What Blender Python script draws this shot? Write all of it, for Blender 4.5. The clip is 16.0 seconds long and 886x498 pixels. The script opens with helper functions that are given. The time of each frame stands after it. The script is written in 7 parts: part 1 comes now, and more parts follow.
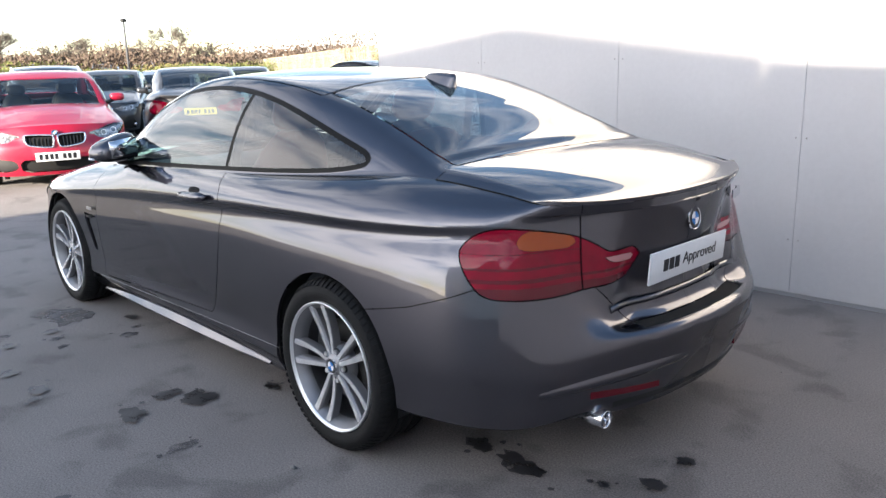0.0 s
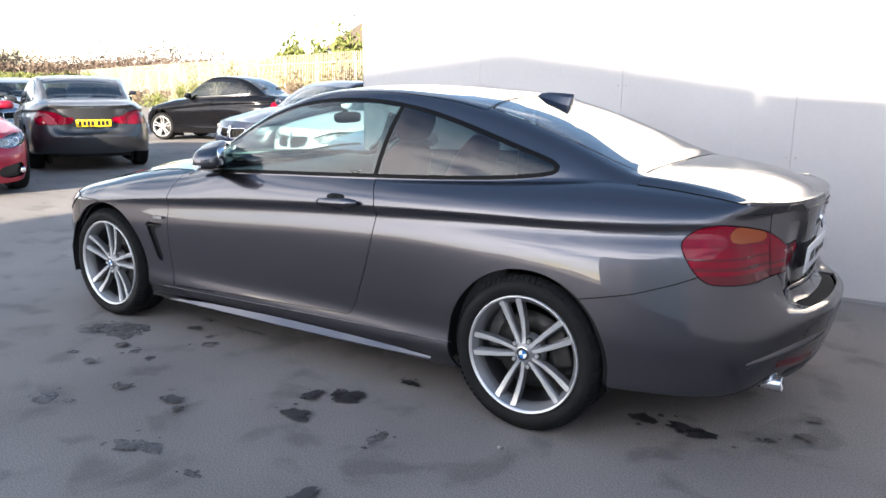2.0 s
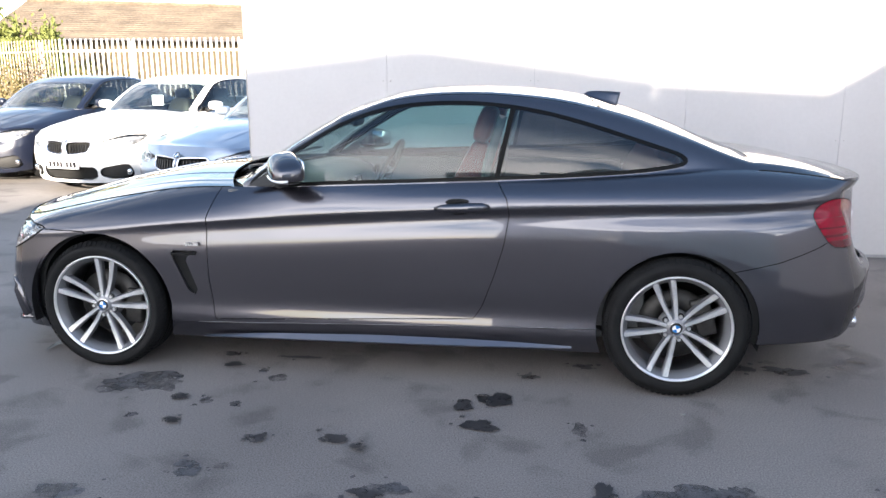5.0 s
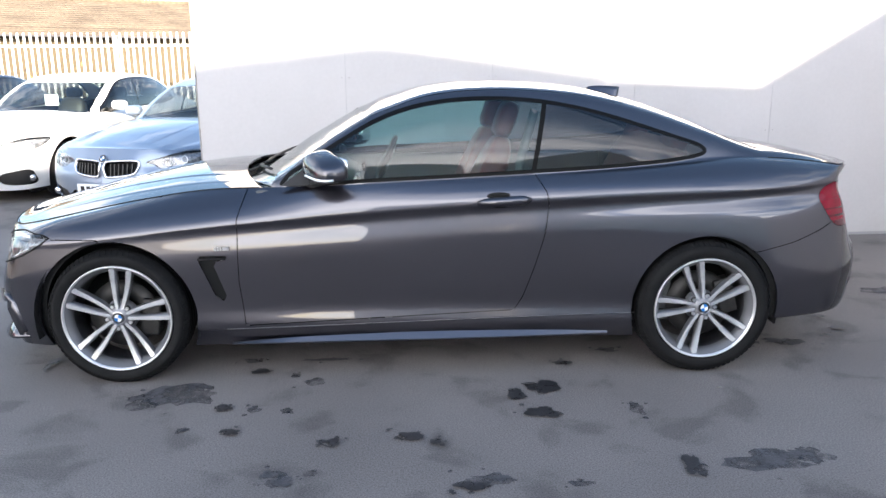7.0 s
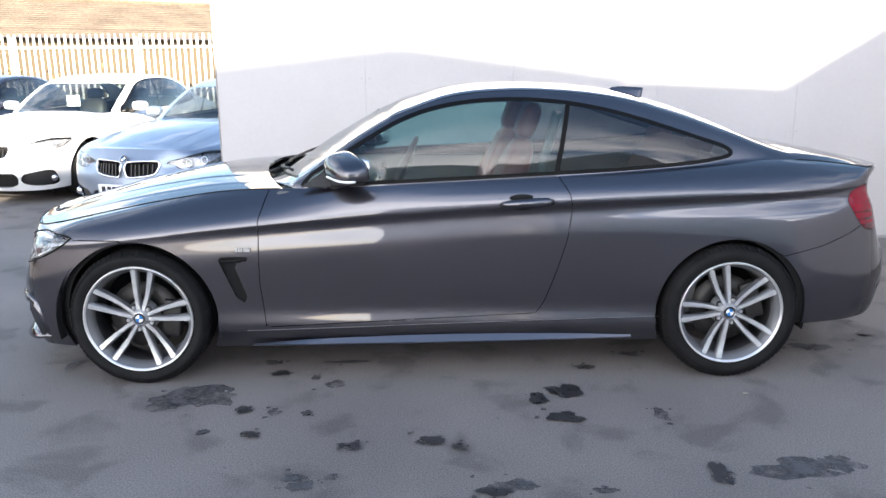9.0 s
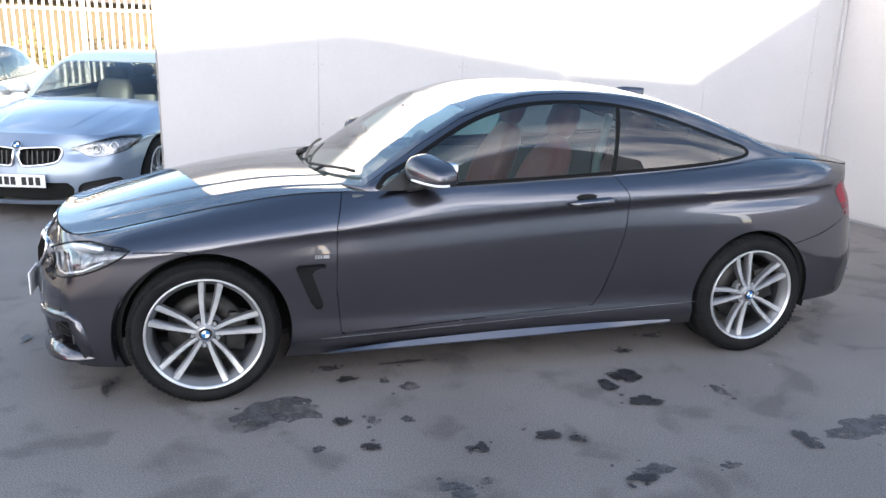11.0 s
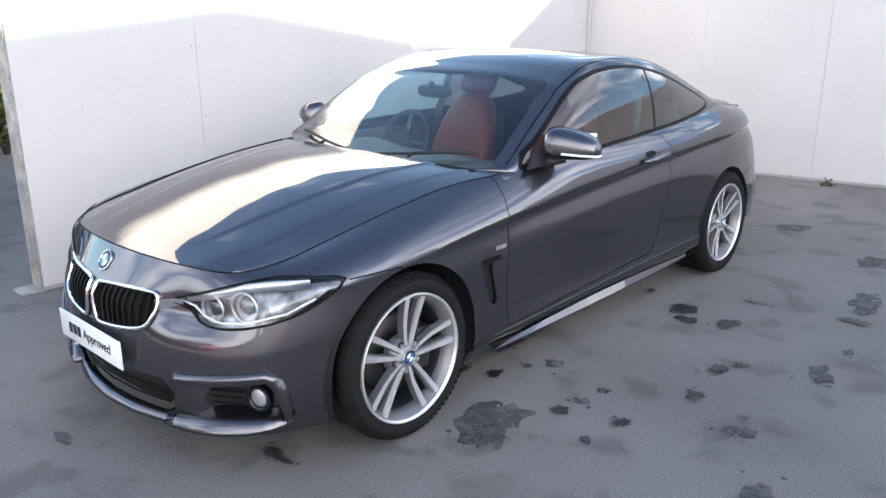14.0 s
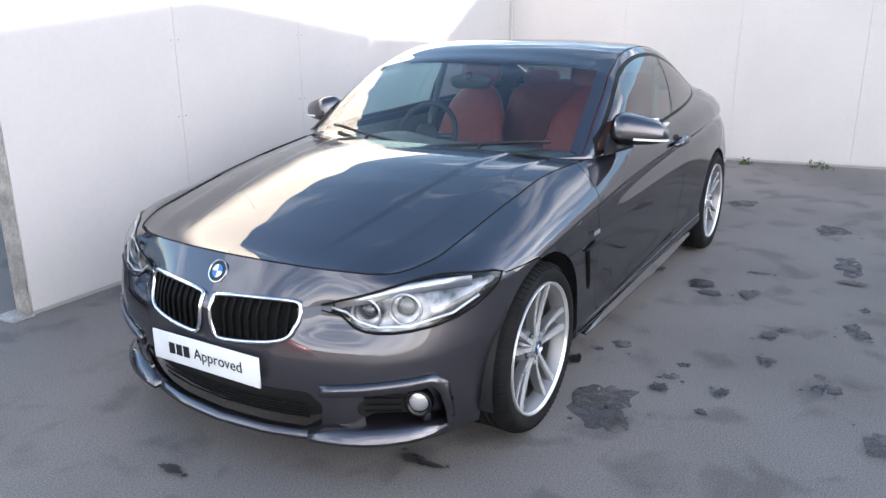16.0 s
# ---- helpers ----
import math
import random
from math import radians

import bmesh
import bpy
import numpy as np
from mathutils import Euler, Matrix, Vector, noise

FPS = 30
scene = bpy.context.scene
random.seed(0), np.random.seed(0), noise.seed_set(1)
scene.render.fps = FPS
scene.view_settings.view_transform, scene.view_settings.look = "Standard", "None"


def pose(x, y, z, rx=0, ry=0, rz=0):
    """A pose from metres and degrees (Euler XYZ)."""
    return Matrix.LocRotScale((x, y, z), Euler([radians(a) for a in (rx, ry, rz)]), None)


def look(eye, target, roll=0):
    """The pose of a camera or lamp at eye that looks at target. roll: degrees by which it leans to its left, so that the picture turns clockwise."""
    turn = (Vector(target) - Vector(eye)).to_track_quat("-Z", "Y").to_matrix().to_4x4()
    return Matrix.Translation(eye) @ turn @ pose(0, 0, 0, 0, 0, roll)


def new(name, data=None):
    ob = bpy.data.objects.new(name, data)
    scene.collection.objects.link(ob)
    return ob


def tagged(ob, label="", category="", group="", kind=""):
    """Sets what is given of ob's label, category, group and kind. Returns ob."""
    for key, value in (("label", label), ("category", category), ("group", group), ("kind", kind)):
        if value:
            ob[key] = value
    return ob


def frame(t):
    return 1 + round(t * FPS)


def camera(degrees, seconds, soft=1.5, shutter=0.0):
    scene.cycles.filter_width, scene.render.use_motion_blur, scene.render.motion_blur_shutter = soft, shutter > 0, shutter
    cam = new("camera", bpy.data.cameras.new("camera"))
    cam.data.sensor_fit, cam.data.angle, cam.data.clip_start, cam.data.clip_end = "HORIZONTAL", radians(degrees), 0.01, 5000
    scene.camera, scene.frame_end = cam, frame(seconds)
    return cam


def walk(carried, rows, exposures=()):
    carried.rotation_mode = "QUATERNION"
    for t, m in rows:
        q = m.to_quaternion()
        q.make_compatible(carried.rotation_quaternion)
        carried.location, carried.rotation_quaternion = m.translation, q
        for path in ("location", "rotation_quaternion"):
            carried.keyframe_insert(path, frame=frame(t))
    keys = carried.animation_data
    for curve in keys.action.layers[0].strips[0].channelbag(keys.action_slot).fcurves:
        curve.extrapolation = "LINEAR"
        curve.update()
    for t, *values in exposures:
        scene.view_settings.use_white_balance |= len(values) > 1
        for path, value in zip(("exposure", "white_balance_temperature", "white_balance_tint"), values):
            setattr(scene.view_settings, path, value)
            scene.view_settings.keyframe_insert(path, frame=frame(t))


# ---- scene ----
cam = camera(60.0, 16.0)
PATH = [
    (0, (3.693, -2.447, 1.418), (2.28, -1.112, 0.95), -1.6),
    (0.5, (3.605, -2.734, 1.424), (2.259, -1.324, 0.976), -0.7),
    (1, (3.419, -3.058, 1.423), (2.151, -1.575, 0.985), 0.2),
    (1.5, (3.121, -3.299, 1.419), (1.947, -1.737, 0.994), 0.0),
    (2, (2.806, -3.607, 1.415), (1.735, -1.971, 0.996), 0.6),
    (2.5, (2.504, -3.762, 1.398), (1.552, -2.054, 0.979), 0.4),
    (3, (2.198, -3.914, 1.435), (1.392, -2.136, 0.999), 1.0),
    (3.5, (1.885, -4.128, 1.481), (1.226, -2.292, 1.041), 0.7),
    (4, (1.578, -4.204, 1.468), (1.051, -2.324, 1.033), 0.0),
    (4.5, (1.199, -4.286, 1.466), (0.817, -2.371, 1.034), -0.4),
    (4.7, (1.054, -4.332, 1.47), (0.715, -2.41, 1.032), -0.3),
    (7, (0.024, -4.451, 1.471), (0.1, -2.505, 1.018), -0.4),
    (7.5, (0.001, -4.453, 1.482), (0.037, -2.506, 1.028), -0.5),
    (8, (-0.001, -4.447, 1.491), (0.029, -2.5, 1.032), -0.4),
    (8.5, (-0.008, -4.442, 1.489), (0.033, -2.495, 1.031), -0.7),
    (9, (-0.001, -4.418, 1.469), (0.033, -2.47, 1.019), -0.4),
    (9.2, (-0.086, -4.415, 1.484), (-0.019, -2.469, 1.028), 0.6),
    (11.3, (-1.51, -4.151, 1.616), (-0.858, -2.34, 1.073), 1.3),
    (11.5, (-1.653, -4.047, 1.619), (-0.93, -2.267, 1.062), 1.3),
    (12, (-2.027, -3.841, 1.596), (-1.15, -2.127, 1.054), 1.1),
    (12.5, (-2.46, -3.622, 1.576), (-1.436, -1.988, 1.045), -0.4),
    (13, (-2.735, -3.325, 1.553), (-1.572, -1.787, 1.022), -0.1),
    (13.5, (-3.05, -3.078, 1.533), (-1.765, -1.64, 1.005), 0.2),
    (14, (-3.293, -2.834, 1.565), (-1.884, -1.532, 0.999), -0.1),
    (14.5, (-3.451, -2.573, 1.562), (-1.98, -1.346, 0.986), -0.8),
    (15, (-3.691, -2.326, 1.543), (-2.123, -1.225, 0.971), -0.3),
    (15.5, (-3.856, -2.123, 1.559), (-2.235, -1.105, 0.981), -0.5),
    (16, (-3.887, -1.985, 1.545), (-2.248, -0.996, 0.966), -0.4),
]
walk(cam, [(t, look(eye, target, roll)) for t, eye, target, roll in PATH], [(0.0, 2.36), (3.0, 2.50), (9.0, 2.64), (12.0, 2.70), (16.0, 2.66)])

# ---- world, sun and exposure ----
SUN_AZ, SUN_EL = 176.5, 17.0      # degrees: compass angle from +y towards +x, and height
world = bpy.data.worlds.new("sky")
scene.world = world
world.use_nodes = True
nt = world.node_tree
nt.nodes.clear()
sky = nt.nodes.new("ShaderNodeTexSky")
sky.sky_type = "NISHITA"
sky.sun_disc = False
sky.sun_elevation = radians(SUN_EL)
sky.sun_rotation = radians(SUN_AZ)
sky.dust_density = 0.1
sky.ozone_density = 1.3
bg = nt.nodes.new("ShaderNodeBackground")
bg.inputs["Strength"].default_value = 0.078
out = nt.nodes.new("ShaderNodeOutputWorld")
tc = nt.nodes.new("ShaderNodeTexCoord")
mp = nt.nodes.new("ShaderNodeMapping")
mp.inputs["Scale"].default_value = (1.0, 1.0, 3.2)
cl = nt.nodes.new("ShaderNodeTexNoise")
cl.inputs["Scale"].default_value = 2.6
cl.inputs["Detail"].default_value = 8.0
cl.inputs["Roughness"].default_value = 0.62
ramp = nt.nodes.new("ShaderNodeValToRGB")
ramp.color_ramp.elements[0].position = 0.44
ramp.color_ramp.elements[1].position = 0.64
cloud = nt.nodes.new("ShaderNodeMixRGB")
nt.links.new(tc.outputs["Generated"], mp.inputs["Vector"])
nt.links.new(mp.outputs["Vector"], cl.inputs["Vector"])
side = nt.nodes.new("ShaderNodeVectorMath")
side.operation = "DOT_PRODUCT"
side.inputs[1].default_value = (-0.35, -0.7, 0.0)
lean = nt.nodes.new("ShaderNodeMath")
lean.operation = "MULTIPLY_ADD"
lean.inputs[1].default_value = 0.16
nt.links.new(tc.outputs["Generated"], side.inputs[0])
nt.links.new(side.outputs["Value"], lean.inputs[0])
nt.links.new(cl.outputs["Fac"], lean.inputs[2])
nt.links.new(lean.outputs["Value"], ramp.inputs["Fac"])
sep = nt.nodes.new("ShaderNodeSeparateXYZ")
high = nt.nodes.new("ShaderNodeMapRange")        # clouds thin out overhead
high.inputs["From Min"].default_value, high.inputs["From Max"].default_value = 0.38, 0.80
high.inputs["To Min"].default_value, high.inputs["To Max"].default_value = 1.0, 0.0
thin = nt.nodes.new("ShaderNodeMath")
thin.operation = "MULTIPLY"
nt.links.new(tc.outputs["Generated"], sep.inputs["Vector"])
nt.links.new(sep.outputs["Z"], high.inputs["Value"])
nt.links.new(ramp.outputs["Color"], thin.inputs[0])
nt.links.new(high.outputs["Result"], thin.inputs[1])
nt.links.new(thin.outputs["Value"], cloud.inputs["Fac"])
nt.links.new(sky.outputs["Color"], cloud.inputs["Color1"])
# thin cloud is brighter round the sun
toward = nt.nodes.new("ShaderNodeVectorMath")
toward.operation = "DOT_PRODUCT"
toward.inputs[1].default_value = (math.sin(radians(SUN_AZ)) * math.cos(radians(SUN_EL)), math.cos(radians(SUN_AZ)) * math.cos(radians(SUN_EL)), math.sin(radians(SUN_EL)))
aureole = nt.nodes.new("ShaderNodeMapRange")
aureole.interpolation_type = "SMOOTHSTEP"
aureole.inputs["From Min"].default_value, aureole.inputs["From Max"].default_value = 0.65, 1.0
aureole.inputs["To Min"].default_value, aureole.inputs["To Max"].default_value = 1.0, 1.5
glare = nt.nodes.new("ShaderNodeVectorMath")
glare.operation = "SCALE"
nt.links.new(tc.outputs["Generated"], toward.inputs[0])
nt.links.new(toward.outputs["Value"], aureole.inputs["Value"])
glare.inputs[0].default_value = (10.1, 9.9, 10.1)
nt.links.new(aureole.outputs["Result"], glare.inputs["Scale"])
nt.links.new(glare.outputs["Vector"], cloud.inputs["Color2"])
nt.links.new(cloud.outputs["Color"], bg.inputs["Color"])
nt.links.new(bg.outputs["Background"], out.inputs["Surface"])

sun_dir = Vector((math.sin(radians(SUN_AZ)) * math.cos(radians(SUN_EL)), math.cos(radians(SUN_AZ)) * math.cos(radians(SUN_EL)), math.sin(radians(SUN_EL))))
sun_data = bpy.data.lights.new("sun", "SUN")
sun_data.energy, sun_data.angle, sun_data.color = 5.0, radians(0.4), (1.0, 0.88, 0.72)
sun = new("sun", sun_data)
sun.matrix_world = look(sun_dir * 60, (0, 0, 0))


# ---- materials ----
def material(name, color=(0.5, 0.5, 0.5), rough=0.5, metal=0.0, coat=0.0, coat_rough=0.03, noise_scale=0.0, noise_amount=0.0,
             bump_scale=0.0, bump=0.0, emit=None, strength=0.0, transmission=0.0, ior=1.45, alpha=1.0, fine_scale=0.0, fine_amount=0.0, by_object=0.0):
    """A surface with colour variation at two scales and a fine relief, in metres."""
    m = bpy.data.materials.new(name)
    m.use_nodes = True
    t = m.node_tree
    b = t.nodes["Principled BSDF"]
    b.inputs["Base Color"].default_value = (*color, 1)
    b.inputs["Roughness"].default_value = rough
    b.inputs["Metallic"].default_value = metal
    b.inputs["Coat Weight"].default_value = coat
    b.inputs["Coat Roughness"].default_value = coat_rough
    b.inputs["Transmission Weight"].default_value = transmission
    b.inputs["IOR"].default_value = ior
    b.inputs["Alpha"].default_value = alpha
    if emit:
        b.inputs["Emission Color"].default_value = (*emit, 1)
        b.inputs["Emission Strength"].default_value = strength
    co = t.nodes.new("ShaderNodeTexCoord")
    last = None
    for sc, am in ((noise_scale, noise_amount), (fine_scale, fine_amount)):
        if not am:
            continue
        n = t.nodes.new("ShaderNodeTexNoise")
        n.inputs["Scale"].default_value = sc
        n.inputs["Detail"].default_value = 6.0
        t.links.new(co.outputs["Object"], n.inputs["Vector"])
        r = t.nodes.new("ShaderNodeMapRange")
        r.inputs["From Min"].default_value, r.inputs["From Max"].default_value = 0.3, 0.7
        r.inputs["To Min"].default_value, r.inputs["To Max"].default_value = 1 - am, 1 + am
        t.links.new(n.outputs["Fac"], r.inputs["Value"])
        mul = t.nodes.new("ShaderNodeVectorMath")
        mul.operation = "SCALE"
        if last is None:
            mul.inputs[0].default_value = color
        else:
            t.links.new(last, mul.inputs[0])
        t.links.new(r.outputs["Result"], mul.inputs["Scale"])
        last = mul.outputs["Vector"]
    if by_object:
        oi = t.nodes.new("ShaderNodeObjectInfo")
        r = t.nodes.new("ShaderNodeMapRange")
        r.inputs["To Min"].default_value, r.inputs["To Max"].default_value = 1 - by_object, 1 + by_object
        t.links.new(oi.outputs["Random"], r.inputs["Value"])
        mul = t.nodes.new("ShaderNodeVectorMath")
        mul.operation = "SCALE"
        if last is None:
            mul.inputs[0].default_value = color
        else:
            t.links.new(last, mul.inputs[0])
        t.links.new(r.outputs["Result"], mul.inputs["Scale"])
        last = mul.outputs["Vector"]
    if last is not None:
        t.links.new(last, b.inputs["Base Color"])
    if bump:
        n = t.nodes.new("ShaderNodeTexNoise")
        n.inputs["Scale"].default_value = bump_scale
        n.inputs["Detail"].default_value = 5.0
        t.links.new(co.outputs["Object"], n.inputs["Vector"])
        bp = t.nodes.new("ShaderNodeBump")
        bp.inputs["Strength"].default_value = bump
        bp.inputs["Distance"].default_value = 0.01
        t.links.new(n.outputs["Fac"], bp.inputs["Height"])
        t.links.new(bp.outputs["Normal"], b.inputs["Normal"])
    return m


def glass_material(name, tint, gloss=0.08):
    """Thin tinted car glass: clear to look through, mirror-like at a grazing angle."""
    m = bpy.data.materials.new(name)
    m.use_nodes = True
    t = m.node_tree
    t.nodes.clear()
    o = t.nodes.new("ShaderNodeOutputMaterial")
    tr = t.nodes.new("ShaderNodeBsdfTransparent")
    tr.inputs["Color"].default_value = (*tint, 1)
    gl = t.nodes.new("ShaderNodeBsdfGlossy")
    gl.inputs["Roughness"].default_value = 0.01
    fr = t.nodes.new("ShaderNodeLayerWeight")
    fr.inputs["Blend"].default_value = 0.5
    po = t.nodes.new("ShaderNodeMath")
    po.operation = "POWER"
    po.inputs[1].default_value = 3.2
    ad = t.nodes.new("ShaderNodeMath")
    ad.operation = "MULTIPLY_ADD"
    ad.inputs[1].default_value, ad.inputs[2].default_value = 0.85, 0.065
    t.links.new(fr.outputs["Facing"], po.inputs[0])
    t.links.new(po.outputs["Value"], ad.inputs[0])
    mx = t.nodes.new("ShaderNodeMixShader")
    t.links.new(ad.outputs["Value"], mx.inputs["Fac"])
    t.links.new(tr.outputs["BSDF"], mx.inputs[1])
    t.links.new(gl.outputs["BSDF"], mx.inputs[2])
    t.links.new(mx.outputs["Shader"], o.inputs["Surface"])
    return m


PAINT = material("grey metallic paint", (0.070, 0.067, 0.080), 0.30, 0.90, 1.0, 0.006, 900.0, 0.10)
PAINT.node_tree.nodes["Principled BSDF"].inputs["Coat IOR"].default_value = 1.7
PAINT.node_tree.nodes["Principled BSDF"].inputs["Specular Tint"].default_value = (0.10, 0.11, 0.14, 1)
BLACK_GLOSS = material("gloss black trim", (0.006, 0.006, 0.007), 0.25, 0, 0.0)
BLACK_PLASTIC = material("black plastic", (0.012, 0.012, 0.013), 0.55, noise_scale=60, noise_amount=0.2)
MATT_BLACK = material("matt black trim", (0.005, 0.005, 0.005), 0.5)
MATT_BLACK.node_tree.nodes["Principled BSDF"].inputs["Specular IOR Level"].default_value = 0.12
DARK_STEEL = material("dark steel", (0.05, 0.05, 0.055), 0.6)
INNER = material("dark seam", (0.004, 0.004, 0.004), 0.9)
RUBBER = material("tyre rubber", (0.009, 0.009, 0.0095), 0.75, noise_scale=14, noise_amount=0.25, bump_scale=220, bump=0.15)
RUBBER.node_tree.nodes["Principled BSDF"].inputs["Specular IOR Level"].default_value = 0.2
ALLOY = material("machined alloy", (0.70, 0.70, 0.71), 0.3, 0.85, noise_scale=30, noise_amount=0.06)
ALLOY_DARK = material("dark painted alloy", (0.07, 0.07, 0.075), 0.4, 0.6)
ALLOY_BARREL = material("rim barrel", (0.085, 0.085, 0.09), 0.35, 0.7, noise_scale=20, noise_amount=0.1)
ALLOY_GREY = material("grey painted alloy", (0.20, 0.20, 0.212), 0.38, 0.5)
ALLOY_LIP = material("rim lip", (0.66, 0.66, 0.67), 0.28, 0.7)
SPOKE_FACE = material("machined spoke face", (0.72, 0.72, 0.73), 0.26, 0.7, noise_scale=30, noise_amount=0.06)
CHROME = material("chrome", (0.8, 0.8, 0.82), 0.06, 1.0)
STEEL = material("brake steel", (0.055, 0.053, 0.052), 0.55, 0.8, noise_scale=25, noise_amount=0.2)
GLASS = glass_material("side glass", (0.43, 0.60, 0.60))
GLASS_CLEAR = glass_material("windscreen glass", (0.80, 0.90, 0.88))
GLASS_DARK = glass_material("privacy glass", (0.22, 0.235, 0.245))
LENS = glass_material("lamp lens", (0.92, 0.93, 0.95))
RED_LENS = material("red lamp lens", (0.20, 0.0015, 0.015), 0.07, 0, 0.06, noise_scale=20, noise_amount=0.15)
RED_LENS.node_tree.nodes["Principled BSDF"].inputs["Specular IOR Level"].default_value = 0.3
RED_LENS_DEEP = material("deep red lamp band", (0.095, 0.0010, 0.008), 0.14, 0, 0.15)
AMBER_LENS = material("amber lamp lens", (0.30, 0.055, 0.010), 0.14, 0, 0.12)
CLEAR_LENS = material("pale lamp lens", (0.5, 0.22, 0.22), 0.1, 0, 1.0)
PLATE_WHITE = material("white plate", (0.72, 0.73, 0.74), 0.3, 0, 0.4, noise_scale=30, noise_amount=0.03)
PLATE_YELLOW = material("yellow plate", (0.75, 0.5, 0.02), 0.35)
INK = material("black ink", (0.01, 0.01, 0.012), 0.4)
BLUE = material("badge blue", (0.02, 0.16, 0.45), 0.2, 0, 0.8)
WHITE_BADGE = material("badge white", (0.8, 0.8, 0.8), 0.2, 0, 0.8)
LEATHER_RED = material("red leather", (0.19, 0.022, 0.02), 0.42, noise_scale=18, noise_amount=0.12, bump_scale=160, bump=0.2)
INTERIOR = material("grey interior plastic", (0.09, 0.09, 0.09), 0.6, noise_scale=40, noise_amount=0.2)
WALL_PAINT = material("white wall panel", (0.51, 0.49, 0.49), 0.45, noise_scale=1.3, noise_amount=0.04, fine_scale=35, fine_amount=0.02, bump_scale=6, bump=0.05)
ASPHALT = material("asphalt", (0.085, 0.084, 0.086), 0.82, noise_scale=0.9, noise_amount=0.22, fine_scale=240, fine_amount=0.35, bump_scale=260, bump=0.35)


# ---- mesh tools ----
def spline(values, u):
    """Catmull-Rom through the values, at the float indices u."""
    p = np.asarray(values, float)
    u = np.clip(np.asarray(u, float), 0, len(p) - 1)
    i = np.minimum(u.astype(int), len(p) - 2)
    f = u - i
    if p.ndim > 1:
        f = f[..., None]
    a, b, c, d = p[np.maximum(i - 1, 0)], p[i], p[i + 1], p[np.minimum(i + 2, len(p) - 1)]
    return 0.5 * (2 * b + (c - a) * f + (2 * a - 5 * b + 4 * c - d) * f ** 2 + (3 * b - a - 3 * c + d) * f ** 3)


def curve_at(pairs, x):
    """A smooth function of x through (x, value) pairs."""
    p = np.asarray(pairs, float)
    return spline(p[:, 1], np.interp(x, p[:, 0], np.arange(len(p))))


def grid(points, extra, flip=False):
    """A mesh dict from an (n, m, 3) array of points and an (n, m, k) array of coordinates carried along."""
    n, m = points.shape[:2]
    idx = np.arange(n * m).reshape(n, m)
    faces = np.stack([idx[:-1, :-1], idx[1:, :-1], idx[1:, 1:], idx[:-1, 1:]], -1).reshape(-1, 4)
    faces = (faces[:, ::-1] if flip else faces).tolist()
    return {"v": points.reshape(-1, 3), "a": extra.reshape(n * m, -1), "f": faces}


def compact(v, a, faces):
    used = sorted({i for f in faces for i in f})
    back = {i: k for k, i in enumerate(used)}
    if not used:
        return {"v": np.zeros((0, 3)), "a": np.zeros((0, a.shape[1])), "f": []}
    return {"v": v[used], "a": a[used], "f": [[back[i] for i in f] for f in faces]}


def cut(m, field):
    """Splits a mesh dict along field = 0: the part below zero and the part above."""
    v, a = list(m["v"]), list(m["a"])
    d = np.asarray(field, float).copy()
    d[np.abs(d) < 1e-7] = 1e-7
    made, low, high = {}, [], []
    for f in m["f"]:
        s = [d[i] < 0 for i in f]
        if all(s):
            low.append(f)
        elif not any(s):
            high.append(f)
        else:
            lo, hi = [], []
            for k, i in enumerate(f):
                j = f[(k + 1) % len(f)]
                (lo if s[k] else hi).append(i)
                if s[k] != s[(k + 1) % len(f)]:
                    key = (min(i, j), max(i, j))
                    if key not in made:
                        p, q = key
                        t = d[p] / (d[p] - d[q])
                        made[key] = len(v)
                        v.append(v[p] + (v[q] - v[p]) * t)
                        a.append(a[p] + (a[q] - a[p]) * t)
                    lo.append(made[key])
                    hi.append(made[key])
            for poly, dest in ((lo, low), (hi, high)):
                if len(poly) > 2:
                    dest.append(poly)
    v, a = np.array(v), np.array(a)
    return compact(v, a, low), compact(v, a, high)


def outline_distance(p, poly):
    """Signed distance of 2D points to a closed outline, negative inside."""
    p, q = np.asarray(p, float), np.asarray(poly, float)
    r = np.roll(q, -1, 0)
    best = np.full(len(p), 1e9)
    inside = np.zeros(len(p), bool)
    for a, b in zip(q, r):
        e = b - a
        t = np.clip(((p - a) @ e) / (e @ e + 1e-12), 0, 1)
        best = np.minimum(best, np.linalg.norm(p - a - t[:, None] * e, axis=1))
        if a[1] != b[1]:
            c = (a[1] > p[:, 1]) != (b[1] > p[:, 1])
            inside ^= c & (p[:, 0] < e[0] * (p[:, 1] - a[1]) / e[1] + a[0])
    return np.where(inside, -best, best)


def rounded(poly, per=6):
    """A closed outline smoothed through its corners."""
    p = np.asarray(poly, float)
    n = len(p)
    u = np.arange(n * per) / per
    q = np.concatenate([p[-2:], p, p[:3]])
    return spline(q, u + 2)


GAP = 0.0022


def panel(m, field, gap=GAP):
    """The part of m inside the field and the part outside, with a shut line of that half width between them."""
    inside, _ = cut(m, field(m) + gap)
    _, outside = cut(m, field(m) - gap)
    return inside, outside


def mirrored(m):
    return {"v": m["v"] * (1, -1, 1), "a": m["a"], "f": [f[::-1] for f in m["f"]]}


def joined(*ms):
    v, a, f, n = [], [], [], 0
    for m in ms:
        if len(m["v"]):
            v.append(m["v"])
            a.append(m["a"][:, :3])
            f += [[i + n for i in q] for q in m["f"]]
            n += len(m["v"])
    return {"v": np.concatenate(v), "a": np.concatenate(a), "f": f}


